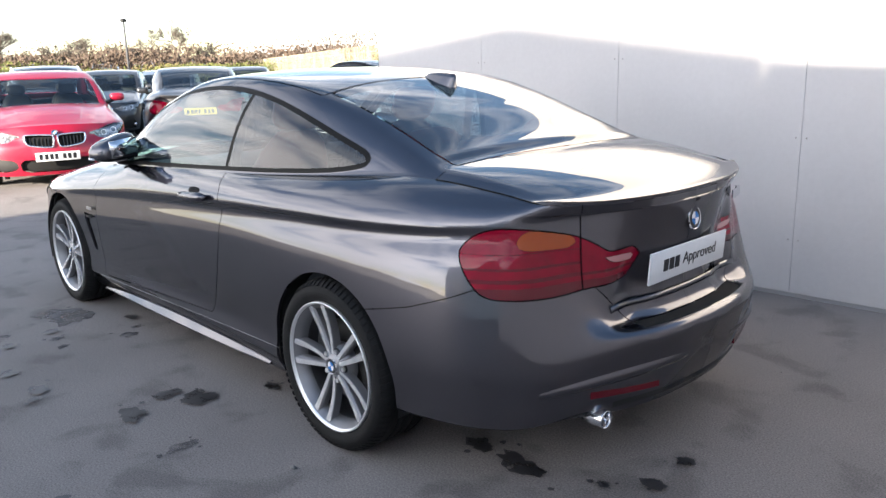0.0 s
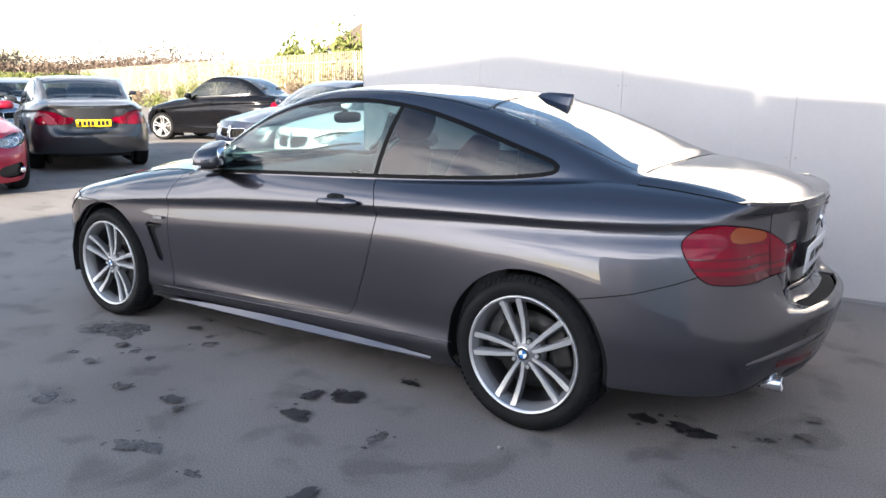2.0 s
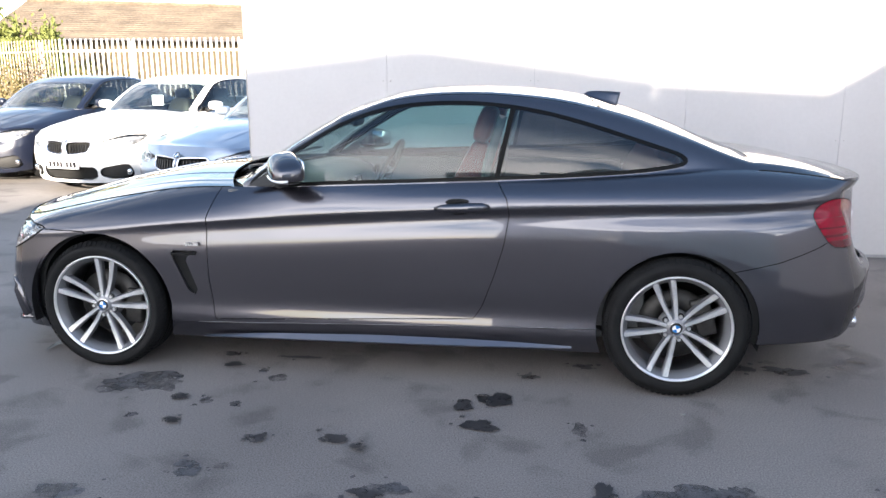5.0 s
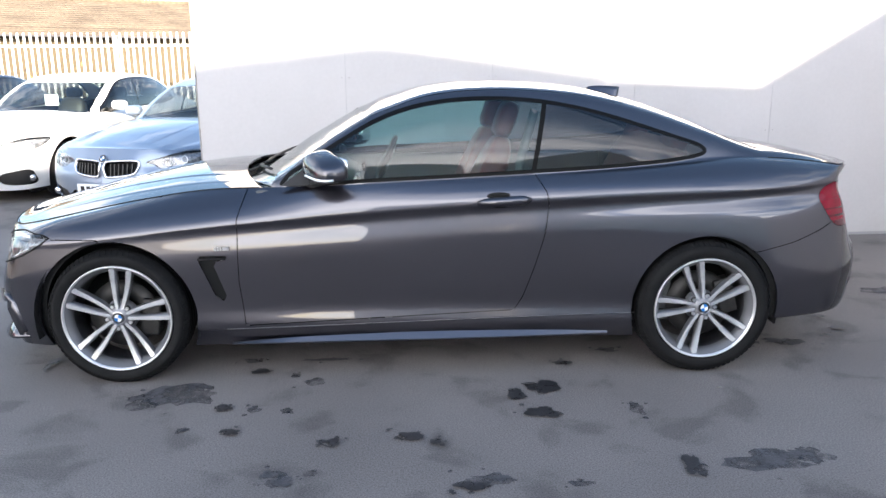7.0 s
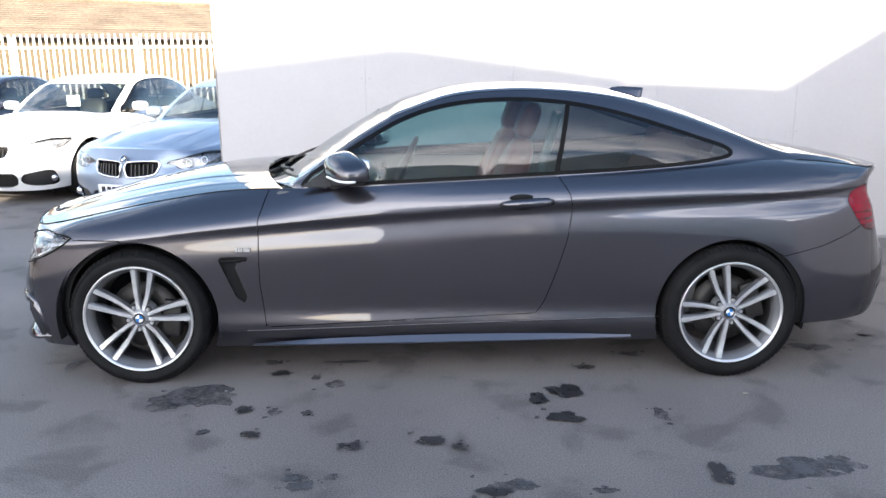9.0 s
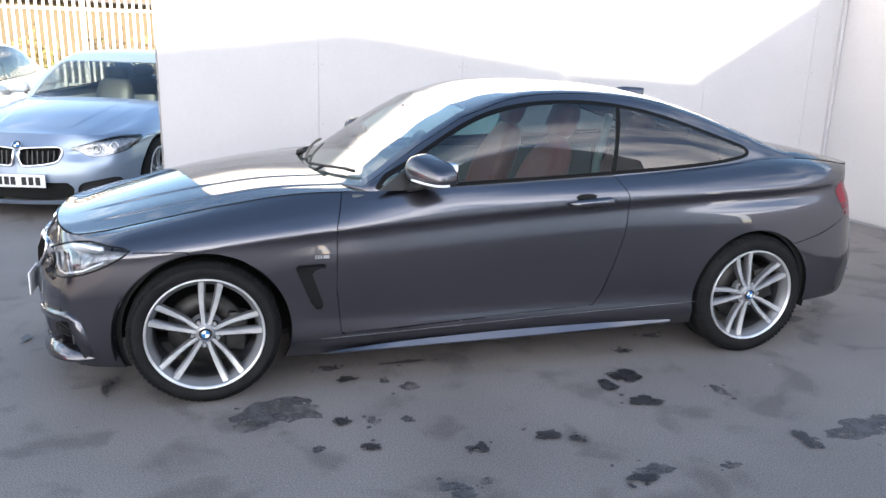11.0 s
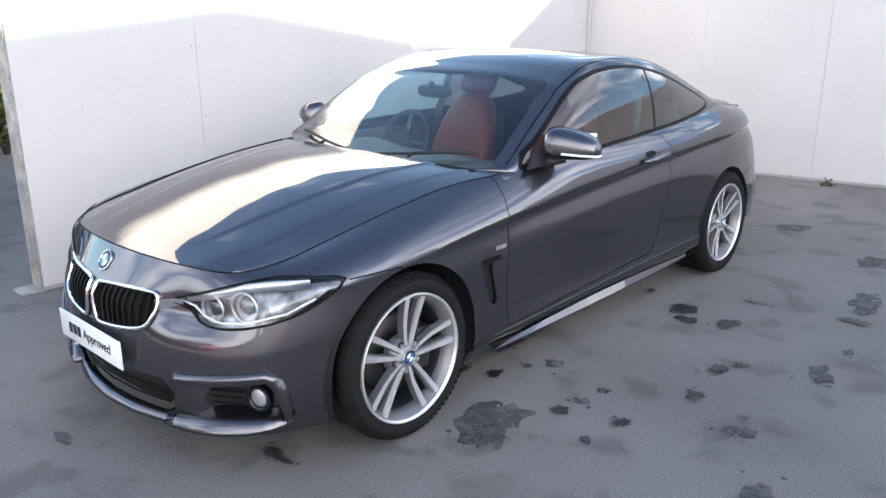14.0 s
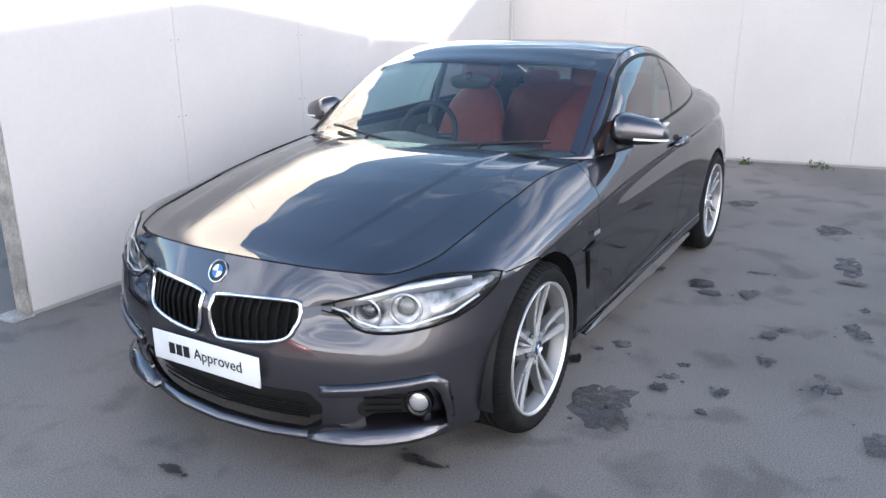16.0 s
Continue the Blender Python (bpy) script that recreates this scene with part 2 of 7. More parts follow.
def bmesh_of(m, weld=0.0008, thick=0.0):
    """A bmesh from a mesh dict, with a rim of that depth folded inwards along its open edges."""
    bm = bmesh.new()
    vs = [bm.verts.new(p) for p in m["v"]]
    for f in m["f"]:
        try:
            bm.faces.new([vs[i] for i in f])
        except ValueError:
            pass
    if weld:
        bmesh.ops.remove_doubles(bm, verts=bm.verts, dist=weld)
    bm.normal_update()
    if thick:
        edges = [e for e in bm.edges if e.is_boundary]
        top, low = {}, {}
        for e in edges:
            for v in e.verts:
                if v not in top:
                    top[v] = bm.verts.new(v.co)
                    low[v] = bm.verts.new(v.co - v.normal * thick)
        for e in edges:
            lo = e.link_loops[0]
            a, b = lo.vert, lo.link_loop_next.vert
            bm.faces.new((top[b], top[a], low[a], low[b]))
    return bm


def finish(bm, name, mat, smooth=True):
    me = bpy.data.meshes.new(name)
    bm.to_mesh(me)
    bm.free()
    if smooth:
        for p in me.polygons:
            p.use_smooth = True
    mats = mat if isinstance(mat, (list, tuple)) else [mat]
    for k in mats:
        me.materials.append(k)
    return me


def part(name, bm, mat, parent, label="", smooth=True):
    """Links a bmesh as one mesh object under a thing or a part."""
    ob = new(name, finish(bm, name, mat, smooth))
    ob.parent = parent
    if label:
        tagged(ob, label)
    return ob


def box(bm, x0, x1, y0, y1, z0, z1, bevel=0.0, m=None):
    r = bmesh.ops.create_cube(bm, size=1, matrix=Matrix.Translation(((x0 + x1) / 2, (y0 + y1) / 2, (z0 + z1) / 2)) @ Matrix.Diagonal((x1 - x0, y1 - y0, z1 - z0, 1)))
    if bevel:
        es = list({e for v in r["verts"] for e in v.link_edges})
        b = bmesh.ops.bevel(bm, geom=es, offset=bevel, segments=2, affect="EDGES", profile=0.5)
        vs = list({v for f in b["faces"] for v in f.verts} | {v for v in r["verts"] if v.is_valid})
    else:
        vs = r["verts"]
    if m is not None:
        bmesh.ops.transform(bm, matrix=m, verts=vs)
    return bm


def tube(bm, pts, radius, sides=8, closed=False):
    """A round bar along points; radius may be one number or one for each point."""
    pts = [Vector(p) for p in pts]
    n = len(pts)
    rad = radius if hasattr(radius, "__len__") else [radius] * n
    rings, up = [], None
    for i, p in enumerate(pts):
        a = pts[i - 1] if i or closed else p
        b = pts[(i + 1) % n] if i < n - 1 or closed else p
        d = (b - a).normalized()
        if up is None:
            up = d.orthogonal()
        side = (up - d * up.dot(d)).normalized()
        up = side
        other = d.cross(side)
        rings.append([bm.verts.new(p + (side * math.cos(k * math.tau / sides) + other * math.sin(k * math.tau / sides)) * rad[i]) for k in range(sides)])
    for i in range(n if closed else n - 1):
        r0, r1 = rings[i], rings[(i + 1) % n]
        for k in range(sides):
            bm.faces.new((r0[k], r0[(k + 1) % sides], r1[(k + 1) % sides], r1[k]))
    if not closed:
        bm.faces.new(rings[0][::-1])
        bm.faces.new(rings[-1])
    return bm


def lathe(bm, profile, sides=48, axis="y", closed=False):
    """Turns (radius, along) pairs round an axis."""
    rings = []
    for r, h in profile:
        ring = []
        for k in range(sides):
            c, s = math.cos(k * math.tau / sides) * r, math.sin(k * math.tau / sides) * r
            ring.append(bm.verts.new((c, h, s) if axis == "y" else (c, s, h) if axis == "z" else (h, c, s)))
        rings.append(ring)
    pairs = list(zip(rings, rings[1:])) + ([(rings[-1], rings[0])] if closed else [])
    for a, b in pairs:
        for k in range(sides):
            bm.faces.new((a[k], a[(k + 1) % sides], b[(k + 1) % sides], b[k]))
    bmesh.ops.recalc_face_normals(bm, faces=bm.faces)
    return bm


def thing(name, label, category, m=None, group="", kind=""):
    ob = new(name)
    ob.empty_display_size = 0.1
    if m is not None:
        ob.matrix_basis = m
    return tagged(ob, label, category, group, kind)


# ---- the body's lines: half a car, y positive here, turned to both sides later ----
# plan of the widest line from the middle of the nose to the middle of the tail
PLAN = [(-2.203, 0), (-2.183, 0.22), (-2.122, 0.45), (-2.045, 0.64), (-1.94, 0.790), (-1.775, 0.882), (-1.56, 0.921), (-1.30, 0.928), (-0.95, 0.920), (-0.4, 0.914),
        (0.2, 0.914), (0.75, 0.921), (1.2, 0.932), (1.6, 0.930), (1.90, 0.902), (2.12, 0.836), (2.29, 0.69), (2.41, 0.46), (2.473, 0.23), (2.49, 0)]
# upper edge of the sides: bonnet line, waist line, boot line
TOP = [(-2.078, 0, 0.757), (-2.064, 0.22, 0.755), (-2.018, 0.45, 0.748), (-1.940, 0.61, 0.742), (-1.80, 0.690, 0.768), (-1.64, 0.708, 0.802), (-1.47, 0.718, 0.838),
       (-1.25, 0.728, 0.879), (-0.93, 0.745, 0.922), (-0.4, 0.842, 0.945), (0.2, 0.838, 0.968), (0.75, 0.816, 0.99), (1.2, 0.772, 1.015), (1.6, 0.71, 1.04),
       (1.85, 0.676, 1.034), (2.07, 0.648, 1.010), (2.225, 0.612, 0.986), (2.322, 0.45, 0.976), (2.375, 0.23, 0.973), (2.39, 0, 0.972)]
LOW = [0.15, 0.15, 0.15, 0.16, 0.17, 0.175, 0.175, 0.175, 0.175, 0.175, 0.18, 0.185, 0.19, 0.24, 0.275, 0.30, 0.29, 0.28, 0.27, 0.27]
CREASE = [0.60, 0.60, 0.62, 0.655, 0.675, 0.70, 0.72, 0.745, 0.775, 0.812, 0.85, 0.878, 0.895, 0.905, 0.915, 0.925, 0.93, 0.93, 0.93, 0.93]
BULGE = [0, 0, 0.008, 0.018, 0.022, 0.025, 0.026, 0.024, 0.018, 0.010, 0.012, 0.016, 0.020, 0.024, 0.022, 0.014, 0.008, 0, 0, 0]
FRONT_Z, FRONT_D = [0.15, 0.21, 0.28, 0.40, 0.50, 0.56, 0.60], [0.045, 0.02, 0.004, 0, 0.013, 0.042, 0.060]
REAR_Z, REAR_D = [0.27, 0.35, 0.45, 0.555, 0.578, 0.70, 0.93], [0.07, 0.035, 0.008, 0, 0.06, 0.07, 0.085]
TAPER = [0, 0, 0, 0, 0, 0, 0, 0, 0, 0, 0, 0, 0, 0.005, 0.025, 0.060, 0.075, 0.03, 0, 0]
HOLLOW = [0, 0, 0, 0, 0.75, 1.0, 0.2]       # set back behind the rear plate
TAPER_ROW = [0, 0, 0, 0.08, 0.6, 0.95, 1.0]
# how far the side lies inside the plan at seven heights: at the wing, the door, the rear arch and the tail
SIDE_U = [5.0, 7.0, 8.2, 9.0, 11.0, 12.2, 13.6, 14.6, 15.6]
SIDE_D = [[0.06, 0.026, 0.012, 0.003, 0.0, 0.008, 0.014], [0.06, 0.022, 0.012, 0.004, 0.0, 0.008, 0.013], [0.06, 0.012, 0.014, 0.007, 0.002, 0.014, 0.007],
          [0.058, 0.006, 0.015, 0.009, 0.004, 0.019, 0.007], [0.058, 0.006, 0.015, 0.009, 0.008, 0.028, 0.012], [0.058, 0.010, 0.013, 0.005, 0.016, 0.050, 0.036],
          [0.058, 0.020, 0.008, 0.0, 0.022, 0.062, 0.054], [0.06, 0.026, 0.010, 0.001, 0.018, 0.048, 0.046], [0.06, 0.030, 0.012, 0.003, 0.006, 0.018, 0.018]]


def smooth_step(a, b, x):
    t = np.clip((np.asarray(x, float) - a) / (b - a), 0, 1)
    return t * t * (3 - 2 * t)


_dense = np.linspace(0, len(PLAN) - 1, 4000)
_path = spline(PLAN, _dense)
_len = np.concatenate([[0], np.cumsum(np.linalg.norm(np.diff(_path, axis=0), axis=1))])


def run_of(u):
    """Metres along the plan at the index u."""
    return np.interp(u, _dense, _len)


def side_controls(u, roof=0.0):
    """Ten control points of the upright section at each plan index u."""
    u = np.asarray(u, float)
    p, e = spline(PLAN, u), 0.01
    tan = spline(PLAN, np.minimum(u + e, len(PLAN) - 1)) - spline(PLAN, np.maximum(u - e, 0))
    tan /= np.linalg.norm(tan, axis=1)[:, None]
    nrm = np.stack([-tan[:, 1], tan[:, 0]], 1)          # outwards
    wf = 1 - smooth_step(2.2, 5.2, u)
    wr = smooth_step(15.4, 17.4, u)
    ws = 1 - wf - wr
    low, zc = spline(LOW, u), spline(CREASE, u)
    side_z = [low, 0.27 + 0 * u, 0.37 + 0 * u, 0.5 + 0 * u, zc - 0.15, zc - 0.045, zc]
    out = []
    for k in range(7):
        z = wf * FRONT_Z[k] + ws * side_z[k] + wr * REAR_Z[k]
        d = wf * FRONT_D[k] * (1 if k < 5 else 0.35 + 0.65 * smooth_step(0.9, 2.1, u)) + ws * curve_at([(a, row[k]) for a, row in zip(SIDE_U, SIDE_D)], u) + wr * REAR_D[k]
        d = d + spline(TAPER, u) * TAPER_ROW[k] + 0.062 * HOLLOW[k] * smooth_step(16.9, 17.7, u)
        q = p - nrm * d[:, None]
        out.append(np.concatenate([q, z[:, None]], 1))
    top = spline(TOP, u)
    top[:, 2] += roof * 0.3
    b = spline(BULGE, u)[:, None]
    lift = np.concatenate([nrm * 0.75, np.full((len(u), 1), 0.75)], 1)
    last = out[-1]
    out.append(last + (top - last) * 0.35 + lift * b * 0.95)
    out.append(last + (top - last) * 0.72 + lift * b * 0.75)
    out.append(top)
    return np.stack(out, 1)


def side_surface(cols, rows, roof=0.0):
    """The whole wrap-round side as a mesh dict; carried along: run along the plan, height, x."""
    u = np.interp(np.linspace(0, _len[-1], cols), _len, _dense)
    c = side_controls(u, roof)
    r = np.linspace(0, 9, rows)
    pts = np.stack([spline(c[i], r) for i in range(cols)])
    ext = np.stack([np.repeat(run_of(u)[:, None], rows, 1), pts[..., 2], pts[..., 0]], -1)
    return u, pts, grid(pts, ext, True)


def on_side(u, z, out=0.0):
    """The place on the side at plan index u and height z, moved outwards a little."""
    c = side_controls([u])[0]
    q = spline(c, np.linspace(0, 9, 120))
    at = np.array([np.interp(z, np.maximum.accumulate(q[:, 2]), q[:, k]) for k in range(3)])
    p = spline(PLAN, np.array([min(u + 0.01, 19.0)])) - spline(PLAN, np.array([max(u - 0.01, 0.0)]))
    n = np.array([-p[0, 1], p[0, 0], 0])
    n /= np.linalg.norm(n)
    return at + n * out, n


RAIL_W = [(-0.66, 0.785), (-0.45, 0.762), (-0.31, 0.742), (-0.17, 0.715), (0.10, 0.68), (0.37, 0.662), (0.65, 0.65), (0.92, 0.636), (1.2, 0.622), (1.47, 0.618), (1.80, 0.628)]
RAIL_Z = [(-0.66, 0.955), (-0.45, 1.095), (-0.31, 1.185), (-0.17, 1.268), (0.10, 1.358), (0.37, 1.385), (0.65, 1.377), (0.92, 1.342), (1.2, 1.270), (1.47, 1.176), (1.80, 1.066)]
MID_Z = [(-0.93, 0.90), (-0.81, 0.95), (-0.54, 1.122), (-0.21, 1.296), (-0.05, 1.358), (0.1, 1.396), (0.3, 1.415), (0.6, 1.412), (0.9, 1.386), (1.12, 1.338), (1.39, 1.250), (1.73, 1.117), (1.82, 1.082)]


COUPE = {"rail_w": RAIL_W, "rail_z": RAIL_Z, "mid_z": MID_Z}
SALOON = {"rail_w": [(x, w + (0.012 if 0.5 < x < 1.4 else 0.0)) for x, w in RAIL_W],
          "rail_z": [(-0.66, 0.955), (-0.45, 1.10), (-0.31, 1.192), (-0.17, 1.278), (0.10, 1.372), (0.37, 1.40), (0.65, 1.402), (0.92, 1.380), (1.2, 1.315), (1.47, 1.205), (1.80, 1.066)],
          "mid_z": [(-0.93, 0.90), (-0.81, 0.95), (-0.54, 1.122), (-0.21, 1.300), (-0.05, 1.364), (0.1, 1.404), (0.3, 1.428), (0.6, 1.433), (0.9, 1.415), (1.12, 1.375), (1.39, 1.275), (1.73, 1.120), (1.82, 1.082)]}
_rear = np.linspace(13, 15, 2000)
JOIN_U = float(np.interp(1.80, spline(TOP, _rear)[:, 0], _rear))     # where the rear window meets the boot


def cabin_surface(us, lift=0.0, lines=COUPE, n_side=12, n_roof=20):
    """Cabin above the waist: sections across at the given plan indices, and the windscreen's foot. Carried along: x, y, z, zone (0 side, 1 roof)."""
    foot = spline(TOP, us)
    end = spline(TOP, np.array([JOIN_U]))[0]
    stations = [(x, None) for x in np.linspace(-0.925, -0.655, 9)] + [(t[0], t) for t in foot if -0.64 < t[0] < end[0] - 0.006] + [(end[0], end)]
    pts, ext = [], []
    for x, b in stations:
        zm = float(curve_at(lines["mid_z"], x)) + lift * float(smooth_step(-0.8, 0.2, x) * (1 - smooth_step(1.3, 1.8, x)))
        if b is None:
            w = 0.785 * math.sqrt(max(0.02, (x + 0.93) / 0.28))
            zr = 0.935 + 0.012 * (x + 0.93) / 0.28
            b = np.array([x, w + 0.004, zr - 0.012])
            rw, rz = w, zr
        else:
            rw, rz = float(curve_at(lines["rail_w"], x)), float(curve_at(lines["rail_z"], x)) + lift * float(smooth_step(-0.7, 0.2, x) * (1 - smooth_step(1.2, 1.8, x)))
        line = []
        t = np.linspace(0, 1, n_side)
        y = b[1] + (rw - b[1]) * t
        z = b[2] + (rz - b[2]) * t
        bow = 0.030 * min(1.0, (rz - b[2]) / 0.3) * np.sin(t * math.pi)
        y = y + bow * 0.8
        z = z + bow * 0.4
        t2 = np.linspace(0, 1, n_roof + 1)[1:]
        y2 = rw * (1 - t2)
        z2 = zm - (zm - rz) * np.abs(y2 / rw) ** (2.3 + 0.9 * float(smooth_step(0.9, 1.5, x)))
        yy, zz = np.concatenate([y, y2]), np.concatenate([z, z2])
        for _ in range(3):
            for arr in (yy, zz):
                arr[n_side - 4:n_side + 4] = 0.25 * arr[n_side - 5:n_side + 3] + 0.5 * arr[n_side - 4:n_side + 4] + 0.25 * arr[n_side - 3:n_side + 5]
        pts.append(np.stack([np.full(len(yy), x), yy, zz], 1))
        zone = np.concatenate([np.linspace(-1, 0, n_side), np.linspace(0, 1, n_roof + 1)[1:]])
        ext.append(np.concatenate([pts[-1], zone[:, None]], 1))
    return grid(np.array(pts), np.array(ext), True)


def bonnet_surface(n_across=72, n_along=40):
    """Half the bonnet: from the middle outwards, from the nose back."""
    f, t = np.meshgrid(np.linspace(0, 1, n_across), np.linspace(0, 1, n_along), indexing="ij")
    e = spline(TOP, 3 + 5.48 * t)
    end = spline(TOP, np.array([8.48]))[0]
    nose_w = np.array([q[1] for q in TOP[:4]])
    uf = np.interp(f * 0.63, nose_w, np.arange(4))
    nose = spline(TOP, uf)
    back = -0.88 + (end[0] + 0.88) * f ** 2.2
    x = e[..., 0] + (nose[..., 0] - TOP[3][0]) * (1 - t) ** 1.3 + (back - end[0]) * t ** 1.5
    y = f * e[..., 1]
    crown = 0.050 * np.sin(np.pi * (0.04 + 0.58 * t)) * smooth_step(-0.15, 0.25, t)
    z = e[..., 2] + (nose[..., 2] - TOP[3][2]) * (1 - t) ** 2 + crown * (1 - f ** 2.2)
    # two pairs of creases running back from the nose
    for inner, spread, high in ((0.44, 0.16, 0.0032), (0.74, 0.08, 0.0015)):
        z -= high * smooth_step(0.0, 0.035, f - inner - spread * t) * (1 - 0.7 * smooth_step(0.035, 0.30, f - inner - spread * t)) * smooth_step(0.05, 0.35, t)
    p = np.stack([x, y, z], -1)
    return grid(p[::-1], p[::-1])


def boot_surface(n_across=40, n_along=32):
    """Half the boot lid's top."""
    f, t = np.meshgrid(np.linspace(0, 1, n_across), np.linspace(0, 1, n_along), indexing="ij")
    e = spline(TOP, JOIN_U + (16 - JOIN_U) * t)
    uf = 19 - 3 * np.interp(f * 0.61, [0, 0.23, 0.45, 0.61], [0, 1 / 3, 2 / 3, 1])
    tail = spline(TOP, uf)
    x = e[..., 0] + (tail[..., 0] - TOP[16][0]) * t ** 1.3
    y = f * e[..., 1]
    rw, rz, zm = float(curve_at(RAIL_W, 1.80)), float(curve_at(RAIL_Z, 1.80)), float(curve_at(MID_Z, 1.80))
    y0, e0 = f * e[0, 0, 1], e[0, 0, 2]
    arch = np.where(y0 < rw, zm - (zm - rz) * np.minimum(1, y0 / rw) ** 3.2, rz + (e0 - rz) * (y0 - rw) / max(1e-6, e[0, 0, 1] - rw)) - e0
    z = e[..., 2] + (tail[..., 2] - TOP[16][2]) * t ** 2 + arch * (1 - t) ** 1.2 + 0.013 * smooth_step(0.80, 1.0, t) + 0.016 * (1 - f ** 4) * np.sin(np.pi * np.minimum(1, t * 1.08))
    p = np.stack([x, y, z], -1)
    return grid(p[::-1], p[::-1])


def run_outline(pairs):
    """An outline given by plan index and height, as run and height."""
    p = np.asarray(pairs, float)
    return np.stack([run_of(p[:, 0]), p[:, 1]], 1)


HEADLIGHT = [(1.92, 0.640), (2.5, 0.675), (3.2, 0.712), (4.1, 0.737), (4.9, 0.735), (5.45, 0.722), (5.05, 0.665), (4.4, 0.612), (3.5, 0.572), (2.9, 0.560), (2.5, 0.572), (2.25, 0.608), (1.92, 0.622)]
TAIL_LIGHT = [(14.62, 0.845), (14.80, 0.885), (15.05, 0.906), (15.4, 0.917), (16.0, 0.905), (16.55, 0.880), (16.9, 0.838), (17.1, 0.815), (17.74, 0.812), (17.56, 0.735), (17.3, 0.714), (16.75, 0.708), (16.2, 0.700), (15.35, 0.702), (15.02, 0.720), (14.76, 0.780)]
KIDNEY = [(0.024, 0.614), (0.06, 0.640), (0.31, 0.650), (0.356, 0.626), (0.348, 0.565), (0.30, 0.518), (0.09, 0.492), (0.036, 0.512)]
DOOR = [(-0.735, 1.02), (-0.80, 0.80), (-0.805, 0.5), (-0.785, 0.285), (0.505, 0.338), (0.545, 0.40), (0.60, 0.55), (0.645, 0.70), (0.667, 0.84), (0.655, 0.91), (0.60, 1.0), (0.60, 1.1), (-0.5, 1.1)]
SIDE_GLASS = [(-0.60, 0.952), (-0.45, 1.065), (-0.31, 1.152), (-0.17, 1.232), (-0.03, 1.287), (0.10, 1.318), (0.24, 1.335), (0.38, 1.340), (0.52, 1.336), (0.66, 1.322), (0.80, 1.298), (0.92, 1.27),
              (1.06, 1.23), (1.2, 1.185), (1.32, 1.146), (1.43, 1.110), (1.468, 1.084), (1.445, 1.062), (1.34, 1.044), (1.2, 1.03), (0.9, 1.012), (0.6, 1.0), (0.2, 0.983), (-0.2, 0.968)]
COUPE |= {"glass": SIDE_GLASS, "doors": [DOOR], "pillar": 0.60}
SALOON |= {"glass": [(-0.60, 0.952), (-0.45, 1.068), (-0.31, 1.160), (-0.17, 1.244), (-0.03, 1.305), (0.10, 1.338), (0.24, 1.356), (0.38, 1.364), (0.52, 1.367), (0.66, 1.365), (0.80, 1.356), (0.92, 1.338),
                      (1.06, 1.300), (1.2, 1.240), (1.30, 1.172), (1.37, 1.110), (1.38, 1.085), (1.35, 1.062), (1.28, 1.044), (1.15, 1.030), (0.9, 1.012), (0.6, 1.0), (0.2, 0.983), (-0.2, 0.968)],
           "doors": [[(-0.735, 1.02), (-0.80, 0.80), (-0.805, 0.5), (-0.785, 0.285), (0.26, 0.33), (0.29, 0.6), (0.27, 1.1), (-0.5, 1.1)],
                     [(0.275, 1.1), (0.298, 0.6), (0.27, 0.33), (0.80, 0.35), (0.95, 0.45), (1.12, 0.72), (1.17, 0.90), (1.10, 1.1)]], "pillar": 0.27}
WHEEL_X, WHEEL_Z = (-1.39, 1.44), 0.328
ARCH = (0.378, 0.364)


def field_outline(poly, cols=(0, 1)):
    return lambda m: outline_distance(m["a"][:, cols], poly)


def arch_field(m):
    d = np.full(len(m["v"]), 1e9)
    for x, r in zip(WHEEL_X, ARCH):
        q = np.hypot(m["v"][:, 0] - x, m["v"][:, 2] - WHEEL_Z) - r
        d = np.minimum(d, np.where(np.abs(m["v"][:, 1]) > 0.55, q, 1.0))
    return d


def below_line(pairs):
    """Field: below a line of height over run."""
    p = run_outline(pairs)
    return lambda m: m["a"][:, 1] - np.interp(m["a"][:, 0], p[:, 0], p[:, 1])


